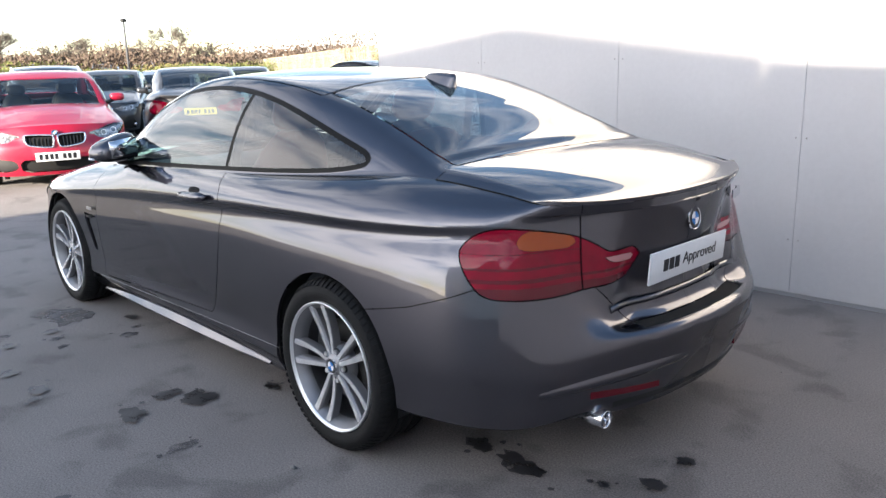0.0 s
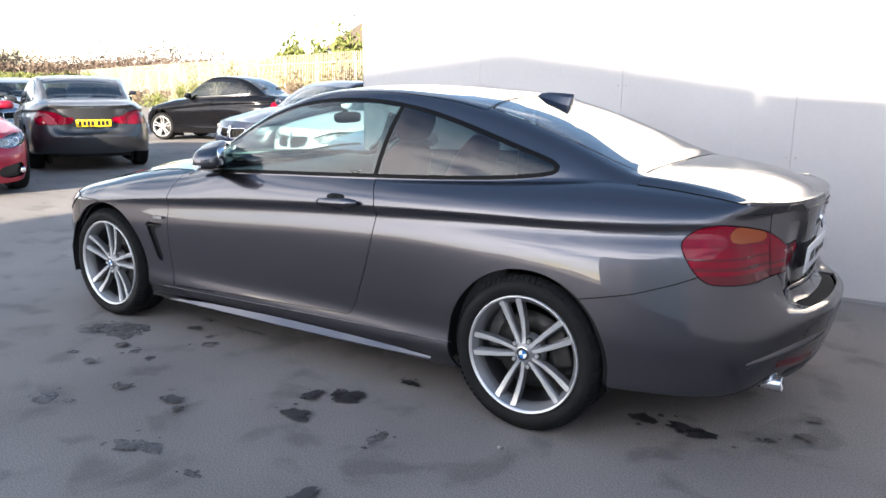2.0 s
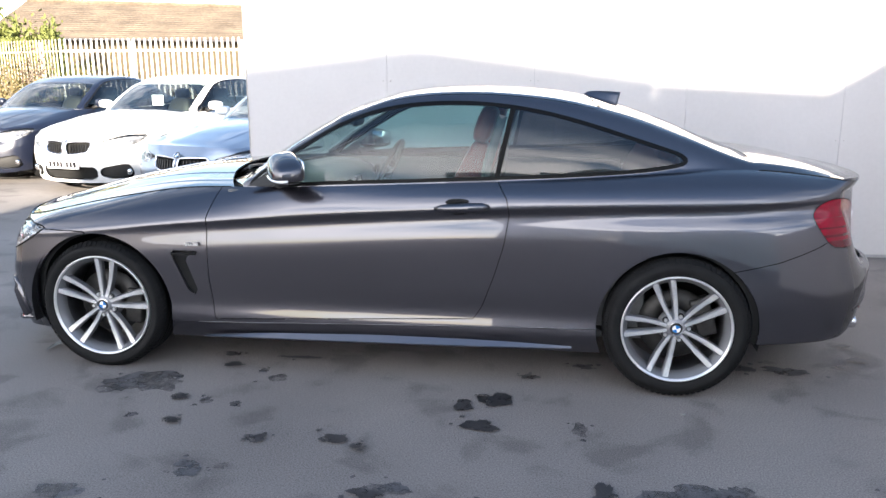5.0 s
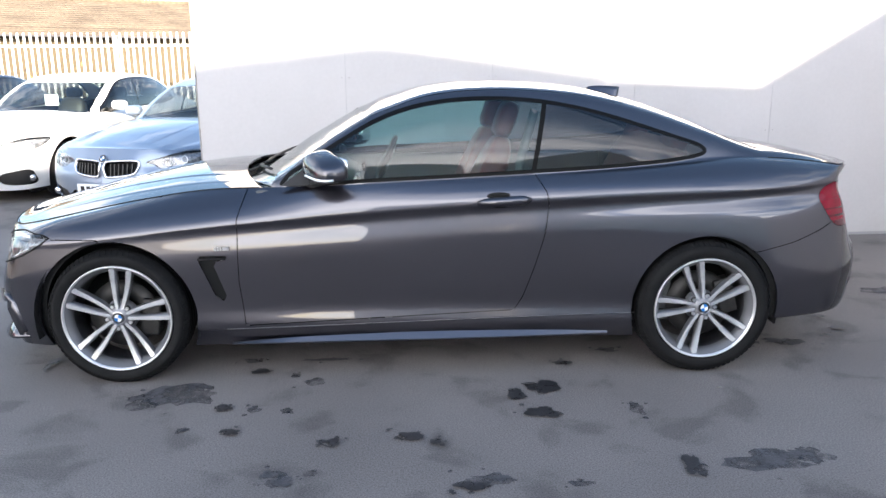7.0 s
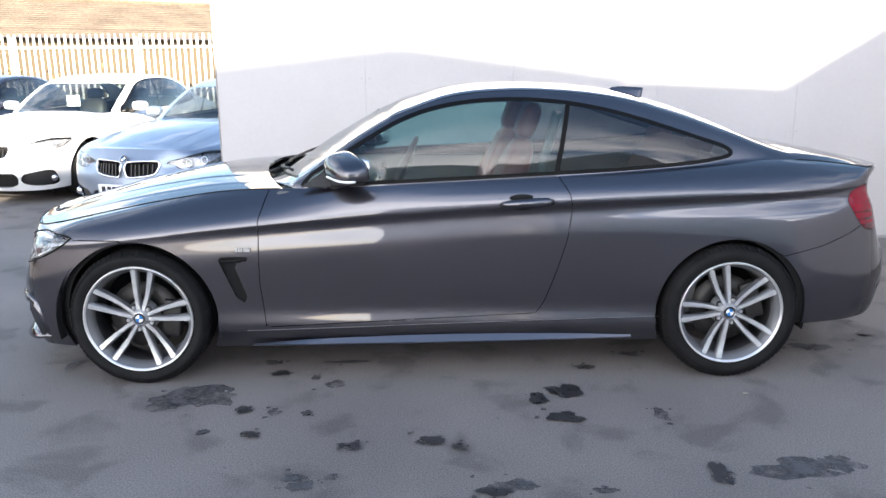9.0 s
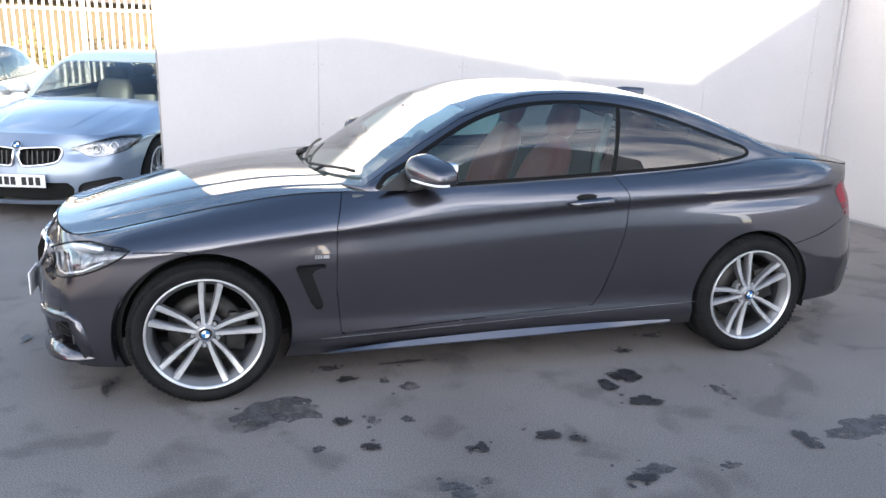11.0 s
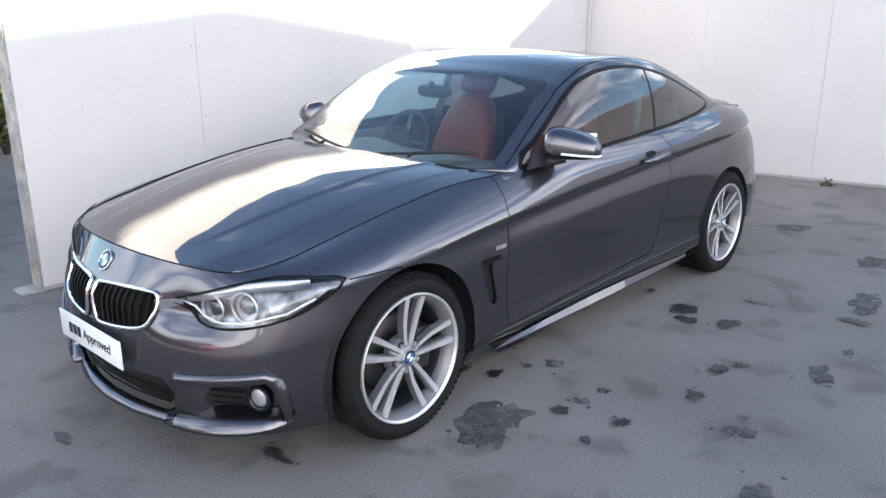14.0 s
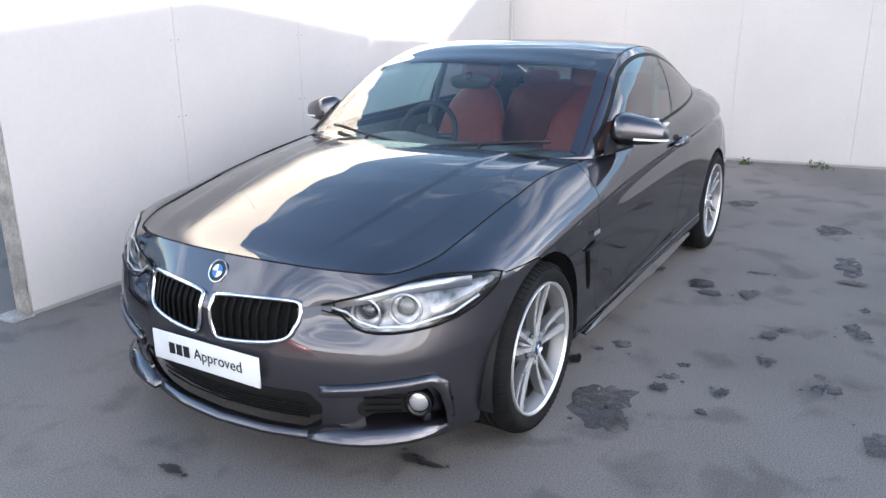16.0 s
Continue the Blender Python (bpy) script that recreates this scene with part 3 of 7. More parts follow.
def body_pieces(cols=300, rows=58, lift=0.0, lines=COUPE):
    """All panels of the left half, as mesh dicts."""
    us, pts, side = side_surface(cols, rows)
    out = {}
    _, side = cut(side, arch_field(side))
    out["shell"] = side
    out["headlight"], side = panel(side, field_outline(rounded(run_outline(HEADLIGHT), 3)), 0.0008)
    tail, side = panel(side, field_outline(rounded(run_outline(TAIL_LIGHT), 3)))
    out["tail_light"], out["tail_light_inner"] = panel(tail, lambda m: m["a"][:, 0] - run_of(16.62), 0.003)
    kid = rounded(KIDNEY, 4)
    k, side = panel(side, lambda m: np.where(m["v"][:, 0] < -1.9, outline_distance(np.stack([m["v"][:, 1], m["v"][:, 2]], 1), kid), 1.0), 0.0)
    # lower intake, and the lamp pockets at its sides
    inl = [(0, 0.185), (0.34, 0.185), (0.43, 0.22), (0.445, 0.30), (0.40, 0.348), (0, 0.352), (-0.2, 0.352), (-0.2, 0.185)]
    out["intake"], side = panel(side, lambda m: np.where(m["v"][:, 0] < -1.9, outline_distance(np.stack([m["v"][:, 1], m["v"][:, 2]], 1), inl), 1.0), 0.0)
    pocket = run_outline([(2.12, 0.245), (2.2, 0.33), (2.8, 0.360), (3.85, 0.385), (4.20, 0.31), (4.28, 0.225), (3.4, 0.205), (2.7, 0.205)])
    out["pocket"], side = panel(side, field_outline(rounded(pocket, 3)), 0.0)
    out["shell_cut"] = side
    # seams
    out["bumper_front"], side = panel(side, lambda m: np.maximum(np.where(m["a"][:, 0] < run_of(5.45), -1.0, m["a"][:, 1] - 0.715), m["a"][:, 0] - run_of(6.5)))
    rear_line = [(12.9, 0.585), (13.3, 0.612), (13.9, 0.65), (14.6, 0.705), (15.02, 0.738), (15.35, 0.716), (16.2, 0.71), (16.75, 0.722), (17.1, 0.64), (17.45, 0.567), (19, 0.567)]
    rl = below_line(rear_line)
    out["bumper_rear"], side = panel(side, lambda m: np.maximum(rl(m), run_of(12.9) - m["a"][:, 0]))
    skirt = lambda m: np.maximum(np.maximum(m["a"][:, 1] - (0.262 + 0.0262 * (m["a"][:, 2] + 1.0)), m["a"][:, 2] - 1.3), -1.2 - m["a"][:, 2])
    out["side_skirt"], side = panel(side, skirt, 0.0016)
    for name, outline in zip(("door", "rear_door"), lines["doors"]):
        out[name], side = panel(side, field_outline(outline, (2, 1)))
    out["boot_back"], side = panel(side, lambda m: np.maximum(run_of(16.62) - m["a"][:, 0], 0 * m["a"][:, 0] - 1))
    out["wing"], side = cut(side, side["a"][:, 2] + 0.2)
    gill = [(-0.998, 0.632), (-0.85, 0.632), (-0.852, 0.612), (-0.922, 0.600), (-0.866, 0.43), (-0.885, 0.405), (-0.918, 0.43), (-0.985, 0.60)]
    out["gill"], out["wing"] = panel(out["wing"], field_outline(gill, (2, 1)), 0.0)
    out["quarter"] = side
    cab = cabin_surface(us, lift, lines)
    glass = field_outline(rounded(lines["glass"], 2) + np.array([0, lift * 0.7]), (0, 2))
    zone = lambda m: m["a"][:, 3]
    # side windows with their black surround
    sidepart, roof = cut(cab, zone(cab) - 0.001)
    surround, sidepart = cut(sidepart, glass(sidepart) - 0.009)
    pane, surround = cut(surround, glass(surround) + 0.009)
    split = lambda m: m["a"][:, 0] - (lines["pillar"] + 0.205 * (m["a"][:, 2] - 0.99))
    out["side_window"], rest = cut(pane, split(pane) + 0.012)
    bp, out["quarter_window"] = cut(rest, split(rest) - 0.012)
    out["window_trim"] = joined(surround, bp)
    # windscreen and rear window
    rw = lambda m: curve_at(lines["rail_w"], m["a"][:, 0])
    seam = lambda m: m["a"][:, 0] - (-0.185 + 0.09 * (m["a"][:, 1] / 0.7) ** 2)
    ws = lambda m: np.maximum(seam(m), m["a"][:, 1] - np.where(m["a"][:, 0] < -0.655, 2.0, rw(m) - 0.080))
    out["windscreen"], roof = cut(roof, ws(roof))
    rg = lambda m: np.maximum(np.maximum(1.03 + 0.05 * (m["a"][:, 1] / 0.6) ** 2 - m["a"][:, 0], m["a"][:, 1] - (rw(m) - 0.055)), m["a"][:, 0] - 1.792)
    out["rear_window"], roof = panel(roof, rg, 0.004)
    front, roof2 = cut(roof, roof["a"][:, 0] + 0.66)
    out["cowl"] = front
    gut = lambda m: m["a"][:, 1] - (rw(m) - 0.02)
    out["roof"], rail = panel(roof2, lambda m: np.maximum(gut(m), m["a"][:, 0] - 1.02 - 0.05 * (m["a"][:, 1] / 0.6) ** 2), 0.003)
    out["rail"] = joined(rail, sidepart)
    out["bonnet"] = bonnet_surface()
    out["boot_top"] = boot_surface()
    return out


def sides_of(m):
    """Left side (y negative) and right side of a half piece."""
    return mirrored(m), m


def solid(m, thick=0.012, weld=0.0008):
    return bmesh_of(m, weld, thick)


# ---- wheels ----
def wheel_parts(parent, m, width, side, detail=True, rim=0.249):
    """A tyre, a rim with five pairs of spokes, brake disc and cap, under the car. side: -1 left, 1 right."""
    w = thing_part("wheel", parent, m)
    o = side
    r = 0.331
    hw = width / 2
    prof = [(rim - 0.004, -hw + 0.016), (rim + 0.006, -hw + 0.004), (rim + 0.020, -hw - 0.003), (rim + 0.040, -hw - 0.006), (rim + 0.043, -hw - 0.0045), (r - 0.022, -hw + 0.002), (r - 0.006, -hw + 0.022), (r, -hw + 0.04)]
    tread = []
    n = 4 if detail else 1
    for k in range(n):
        a = -hw + 0.045 + (2 * hw - 0.09) * k / n
        b = -hw + 0.045 + (2 * hw - 0.09) * (k + 1) / n
        tread += [(r, a + 0.005), (r, b - 0.005)] + ([(r - 0.007, b - 0.004), (r - 0.007, b + 0.004)] if k < n - 1 else [])
    prof += tread + [(q, -h) for q, h in prof[::-1]] + [(rim - 0.02, hw - 0.03), (rim - 0.02, -hw + 0.03)]
    part("tyre", lathe(bmesh.new(), prof, 72 if detail else 32, closed=True), RUBBER, w, "black low-profile rubber tyre")
    if detail:
        # blocks along both shoulders of the tread
        for face in (-1, 1):
            bm = bmesh.new()
            for k in range(76):
                a = math.tau * k / 76
                turn = [a - 0.012, a, a + 0.014]
                at = [(r - 0.019, hw - 0.0005), (r - 0.0065, hw - 0.020), (r - 0.001, hw - 0.040)]
                pts = [(q * math.cos(b), face * h, q * math.sin(b)) for (q, h), b in zip(at, turn)]
                out = [(math.cos(b) * f, face * (1.2 - f), math.sin(b) * f) for b, f in zip(turn, (0.4, 0.7, 1.0))]
                strip(bm, pts, out, [(-0.0082 * math.sin(a), 0, 0.0082 * math.cos(a))] * 3, 0.0035)
            tagged(part("tread", bm, RUBBER, w, smooth=False), kind="stuff")
    rim_prof = [(rim + 0.001, o * (hw - 0.012)), (rim + 0.001, o * (hw + 0.001)), (rim - 0.001, o * (hw + 0.003)), (rim - 0.006, o * (hw + 0.002)), (rim - 0.010, o * (hw - 0.008)), (rim - 0.026, o * (hw - 0.022)), (rim - 0.034, o * (hw - 0.06)), (rim - 0.037, -o * hw * 0.6), (rim - 0.012, -o * hw)]
    bm = lathe(bmesh.new(), rim_prof, 72 if detail else 32)
    for f in bm.faces:
        f.material_index = 0 if o * f.calc_center_median().y > hw - 0.008 else 2 if o * f.calc_center_median().y > hw - 0.05 else 1
    part("rim", bm, [ALLOY_LIP, ALLOY_BARREL, ALLOY_GREY], w, "bright machined alloy rim")
    y0 = o * (hw - 0.024)
    for k in range(5):
        for half in (-1, 1):
            bm = bmesh.new()
            base = math.radians(90 + 72 * k)
            cdir = Vector((math.cos(base), 0, math.sin(base)))
            tdir = Vector((-math.sin(base), 0, math.cos(base)))
            rows = []
            for t in np.linspace(0, 1, 11):
                rad = 0.030 + (rim - 0.006 - 0.030) * t
                off = half * float(np.interp(rad, [0.03, 0.06, 0.09, 0.13, 0.18, 0.25], [0.007, 0.014, 0.0205, 0.0275, 0.0335, 0.040]))
                wd = float(np.interp(rad, [0.03, 0.07, 0.12, 0.18, 0.25], [0.011, 0.0115, 0.0122, 0.0145, 0.0172]))
                dish = y0 + o * (0.017 * t ** 1.6 - 0.002 - 0.006 * math.sin(math.pi * t))
                c = cdir * rad + tdir * off
                # the face slopes away towards the slot between the two spokes
                rows.append([c + tdir * q * wd + Vector((0, dish + h * o, 0)) for q, h in ((-1, -0.034), (-1.0, -0.008 if half > 0 else -0.004), (-0.55 if half > 0 else -0.85, 0.0), (0.55 if half < 0 else 0.85, 0.0), (1.0, -0.008 if half < 0 else -0.004), (1, -0.034))])
            vs = [[bm.verts.new(p) for p in row] for row in rows]
            for a, b in zip(vs, vs[1:]):
                for i in range(6):
                    f = bm.faces.new((a[i], a[(i + 1) % 6], b[(i + 1) % 6], b[i]))
                    f.material_index = 0 if i == 2 else 2 if i in (1, 3) else 1
            bm.faces.new(vs[-1])
            bm.faces.new(vs[0][::-1])
            bmesh.ops.recalc_face_normals(bm, faces=bm.faces)
            part("spoke", bm, [SPOKE_FACE, ALLOY_GREY, ALLOY_GREY], w, smooth=False)
    bm = lathe(bmesh.new(), [(0.001, y0 + o * 0.003), (0.034, y0 + o * 0.003), (0.040, y0 - o * 0.002), (0.075, y0 - o * 0.022), (0.079, y0 - o * 0.06)], 40)
    part("hub", bm, ALLOY_GREY, w, "grey alloy wheel hub")
    for k in range(5):
        a = math.radians(54 + 72 * k)
        bm = bmesh.new()
        bmesh.ops.create_cone(bm, cap_ends=True, segments=14, radius1=0.0155, radius2=0.0155, depth=0.004,
                              matrix=Matrix.Translation((0.058 * math.cos(a), y0 - o * 0.012, 0.058 * math.sin(a))) @ Matrix.Rotation(radians(90), 4, "X"))
        for f in bm.faces:
            f.material_index = 1
        bmesh.ops.create_cone(bm, cap_ends=True, segments=6, radius1=0.010, radius2=0.009, depth=0.018,
                              matrix=Matrix.Translation((0.058 * math.cos(a), y0 - o * 0.010, 0.058 * math.sin(a))) @ Matrix.Rotation(radians(90), 4, "X"))
        part("wheel_bolt", bm, [ALLOY, INNER], w, smooth=False)
    if detail:
        badge("wheel_cap", w, Matrix.Translation((0, y0 + o * 0.007, 0)) @ Matrix.Rotation(radians(90) * o * -1, 4, "X"), 0.031)
    bm = lathe(bmesh.new(), [(0.06, y0 - o * 0.075), (0.165, y0 - o * 0.075), (0.165, y0 - o * 0.1), (0.06, y0 - o * 0.1)], 48, closed=True)
    part("brake_disc", bm, STEEL, w, "grey steel brake disc")
    bm = bmesh.new()
    box(bm, 0.09, 0.18, y0 - o * 0.09 - 0.04, y0 - o * 0.09 + 0.035, -0.09, 0.09, 0.01)
    part("brake_caliper", bm, STEEL, w)
    return w


def thing_part(name, parent, m):
    ob = new(name)
    ob.empty_display_size = 0.05
    ob.parent = parent
    ob.matrix_basis = m
    return ob


def badge(name, parent, m, r):
    """A round badge: dark ring, chrome rim, blue and white quarters; faces +z before m."""
    bm = bmesh.new()
    lathe(bm, [(0.0005, 0.001), (r * 0.9, 0.001), (r * 0.94, 0.0025), (r, 0.002), (r * 1.02, -0.004)], 32, "z")
    for f in bm.faces:
        f.material_index = 1 if f.calc_center_median().to_2d().length > r * 0.9 else 0
    for q in range(4):
        c = bm.verts.new((0, 0, 0.0025))
        arc = [bm.verts.new((0.58 * r * math.cos(a), 0.58 * r * math.sin(a), 0.0025)) for a in np.linspace(q * math.pi / 2, (q + 1) * math.pi / 2, 8)]
        for a, b in zip(arc, arc[1:]):
            f = bm.faces.new((c, a, b))
            f.material_index = 2 if q % 2 else 3
    bmesh.ops.transform(bm, matrix=m, verts=bm.verts)
    return part(name, bm, [INK, CHROME, WHITE_BADGE, BLUE], parent, "round badge with blue and white quarters", smooth=False)


def text_mesh(body, size, m):
    """Letters of the built-in font as a bmesh."""
    cu = bpy.data.curves.new("letters", "FONT")
    cu.body, cu.size, cu.extrude, cu.align_x, cu.align_y = body, size, 0.0006, "CENTER", "CENTER"
    ob = bpy.data.objects.new("letters", cu)
    scene.collection.objects.link(ob)
    dg = bpy.context.evaluated_depsgraph_get()
    me = bpy.data.meshes.new_from_object(ob.evaluated_get(dg))
    bm = bmesh.new()
    bm.from_mesh(me)
    bpy.data.objects.remove(ob)
    bpy.data.curves.remove(cu)
    bpy.data.meshes.remove(me)
    bmesh.ops.transform(bm, matrix=m, verts=bm.verts)
    return bm


def number_plate(parent, m, mat, word=""):
    """A plate facing +z before m, with a bar for the first word, and a word that can be read."""
    bm = box(bmesh.new(), -0.26, 0.26, -0.056, 0.056, -0.004, 0.004, 0.003)
    bmesh.ops.transform(bm, matrix=m, verts=bm.verts)
    p = part("number_plate", bm, mat, parent, "white acrylic plate with black lettering" if word else "plate with dark bars")
    if word:
        part("lettering", text_mesh(word, 0.058, m @ Matrix.Translation((0.068, 0.002, 0.0055))), INK, p, smooth=False)
        bars = [(-0.175 + 0.037 * k, -0.146 + 0.037 * k, 0.021) for k in range(3)]
    else:
        bars = [(k - 0.02, k + 0.022, 0.035) for k in (-0.2, -0.135, -0.075, -0.02, 0.075, 0.135, 0.195)]
    for x0, x1, h in bars:
        bm = box(bmesh.new(), x0, x1, -h, h, 0.004, 0.0055)
        bmesh.ops.transform(bm, matrix=m, verts=bm.verts)
        part("plate_bar", bm, INK, p, smooth=False)
    return p



def nose_point(y, z, points, out=0.0):
    """The place on the nose at a distance y from the middle and a height z, moved ahead a little."""
    k = np.argsort((points[:, 1] - y) ** 2 + (points[:, 2] - z) ** 2)[:6]
    w = 1 / (1e-6 + (points[k, 1] - y) ** 2 + (points[k, 2] - z) ** 2)
    return Vector((float((points[k, 0] * w).sum() / w.sum()) - out, y, z))


def shifted(m, d):
    return {"v": m["v"] + np.asarray(d, float), "a": m["a"], "f": m["f"]}


def shrunk(m, depth):
    """A copy moved inwards along its normals."""
    bm = bmesh_of(m, 0.0008)
    for v in bm.verts:
        v.co -= v.normal * depth
    return bm


def sunk(m, depth, start, full):
    """A copy set inwards, from nothing at the plan index start to the whole depth at the index full."""
    u = np.interp(m["a"][:, 0], _len, _dense)
    t = spline(PLAN, np.minimum(u + 0.01, 19.0)) - spline(PLAN, np.maximum(u - 0.01, 0.0))
    t /= np.linalg.norm(t, axis=1)[:, None]
    d = (depth * smooth_step(start, full, u))[:, None]
    return {"v": m["v"] - np.concatenate([-t[:, 1:] * d, t[:, :1] * d, 0 * d], 1), "a": m["a"], "f": m["f"]}


def ellipsoid(bm, centre, size, m=None, power=1.0, seg=20):
    """A rounded box-like blob: power below 1 squares it off."""
    r = bmesh.ops.create_uvsphere(bm, u_segments=seg, v_segments=seg // 2, radius=1)
    for v in r["verts"]:
        c = [math.copysign(abs(k) ** power, k) for k in v.co]
        v.co = Vector((c[0] * size[0], c[1] * size[1], c[2] * size[2]))
    bmesh.ops.transform(bm, matrix=Matrix.Translation(centre) @ (m or Matrix()), verts=r["verts"])
    return bm


def strip(bm, pts, normals, half, height):
    """A raised strip along points: half width across (given direction), height outwards."""
    rows = []
    for (p, n, a) in zip(pts, normals, half):
        p, n, a = Vector(p), Vector(n).normalized(), Vector(a)
        rows.append([bm.verts.new(q) for q in (p - a, p - a + n * height, p + a + n * height, p + a)])
    for r0, r1 in zip(rows, rows[1:]):
        for k in range(4):
            bm.faces.new((r0[k], r0[(k + 1) % 4], r1[(k + 1) % 4], r1[k]))
    bm.faces.new(rows[0][::-1])
    bm.faces.new(rows[-1])
    bmesh.ops.recalc_face_normals(bm, faces=bm.faces)
    return bm


def door_mirror(car, sd):
    """A door mirror on its stalk."""
    t = Matrix.Rotation(radians(-4 * sd), 4, "X") @ Matrix.Rotation(radians(-29 * sd), 4, "Z")
    at = Vector((-0.378, sd * 0.93, 1.013))
    place = Matrix.Translation(at) @ t

    def shaped(up, down, long, wide, power):
        """A hood with its own height over and under its widest line, cut off at the glass."""
        m = ellipsoid(bmesh.new(), (0, 0, 0), (1, 1, 1), None, power, 28)
        for v in m.verts:
            x, y, z = v.co
            tall = (1.0 + 0.24 * y * -sd) * (1.0 + 0.10 * x)
            v.co = Vector((min(x * long, long * 0.80), y * wide, z * (up if z > 0 else down) * tall))
        bmesh.ops.transform(m, matrix=place, verts=m.verts)
        return m

    mir = part("door_mirror", shaped(0.090, 0.022, 0.080, 0.134, 0.62), PAINT, car)
    part("lower_cover", shaped(0.004, 0.040, 0.072, 0.124, 0.7), BLACK_GLOSS, mir, "gloss black lower cover")
    bm = tube(bmesh.new(), [(-0.46, sd * 0.82, 0.955), (-0.43, sd * 0.86, 0.962), (-0.39, sd * 0.90, 0.978)], [0.026, 0.02, 0.024], 10)
    part("stalk", bm, BLACK_PLASTIC, mir, "black mirror stalk")
    bm = bmesh.new()
    box(bm, -0.002, 0.003, -0.100, 0.100, -0.008, 0.074, 0.0, place @ Matrix.Translation((0.0675, 0, 0)))
    part("mirror_glass", bm, CHROME, mir, "silvered mirror glass")
    bm = bmesh.new()
    pts = [place @ Vector((-0.079 * abs(math.cos(a)) ** 0.62, sd * 0.133 * math.copysign(abs(math.sin(a)) ** 0.62, math.sin(a)), -0.006)) for a in np.linspace(-0.15, 1.5, 16)]
    tube(bm, pts, 0.006, 6)
    part("indicator", bm, WHITE_BADGE, mir, "white indicator strip")
    # corner piece of the window
    bm = bmesh.new()
    vs = [(-0.60, 0.855, 0.948), (-0.44, 0.858, 0.952), (-0.48, 0.823, 1.03)]
    a = [bm.verts.new((x, sd * (y + 0.004), z)) for x, y, z in vs]
    b = [bm.verts.new((x, sd * (y - 0.012), z)) for x, y, z in vs]
    bm.faces.new(a)
    bm.faces.new(b[::-1])
    for i in range(3):
        bm.faces.new((a[i], b[i], b[(i + 1) % 3], a[(i + 1) % 3]))
    bmesh.ops.recalc_face_normals(bm, faces=bm.faces)
    part("mirror_triangle", bm, BLACK_PLASTIC, mir, smooth=False)


def door_handle(car, sd):
    y = 0.0
    pts = []
    bm = bmesh.new()
    for k, t in enumerate(np.linspace(0, 1, 9)):
        x = 0.325 + 0.25 * t
        q, n = on_side(10.15 + 0.45 * t, 0.868 + 0.012 * t, 0.014 + 0.018 * math.sin(t * math.pi) ** 0.5)
        pts.append((x, sd * q[1], 0.868 + 0.012 * t))
    tube(bm, pts, [0.008, 0.018, 0.021, 0.022, 0.022, 0.024, 0.024, 0.022, 0.011], 10)
    h = part("door_handle", bm, PAINT, car)
    # near-black blob painted in for the shade of the hollow behind the handle
    bm = bmesh.new()
    q, n = on_side(10.32, 0.885, 0.0)
    ellipsoid(bm, (0.43, sd * (q[1] - 0.008), 0.874), (0.07, 0.010, 0.038), None, 0.8, 18)
    part("handle_recess", bm, INNER, h, "near-black patch drawn for the shaded hollow behind the handle")


def seat(parent_name, at, label, rear=False):
    """A bucket seat: cushion, backrest with side bolsters, headrest."""
    s = thing(parent_name, label, "car seat", pose(*at))
    bm = ellipsoid(bmesh.new(), (0, 0, 0), (0.27, 0.235, 0.085), None, 0.6, 20)
    part("cushion", bm, LEATHER_RED, s)
    lean = Matrix.Rotation(radians(20), 4, "Y")
    bm = ellipsoid(bmesh.new(), (0.29, 0, 0.30), (0.075, 0.225, 0.335), lean, 0.6, 24)
    for v in bm.verts:
        v.co.y *= 1.0 - 0.30 * max(0.0, min(1.0, (v.co.z - 0.36) / 0.26))
        e = abs(v.co.y) / 0.225
        v.co.x -= 0.035 * max(0, e - 0.55) / 0.45
    back = part("backrest", bm, LEATHER_RED, s)
    bm = bmesh.new()
    for y in (-0.09, 0.09):
        tube(bm, [(0.205, y, 0.10), (0.285, y, 0.33), (0.33, y * 0.85, 0.56)], 0.004, 6)
    part("seam", bm, INTERIOR, back, "dark stitched seam")
    bm = ellipsoid(bmesh.new(), (0.415, 0, 0.70), (0.05, 0.135, 0.098), lean, 0.62, 18)
    part("headrest", bm, LEATHER_RED, s)
    bm = bmesh.new()
    for y in (-0.06, 0.06):
        tube(bm, [(0.38, y, 0.56), (0.41, y, 0.66)], 0.007, 8)
    part("headrest_post", bm, CHROME, s, "chrome headrest posts")
    return s


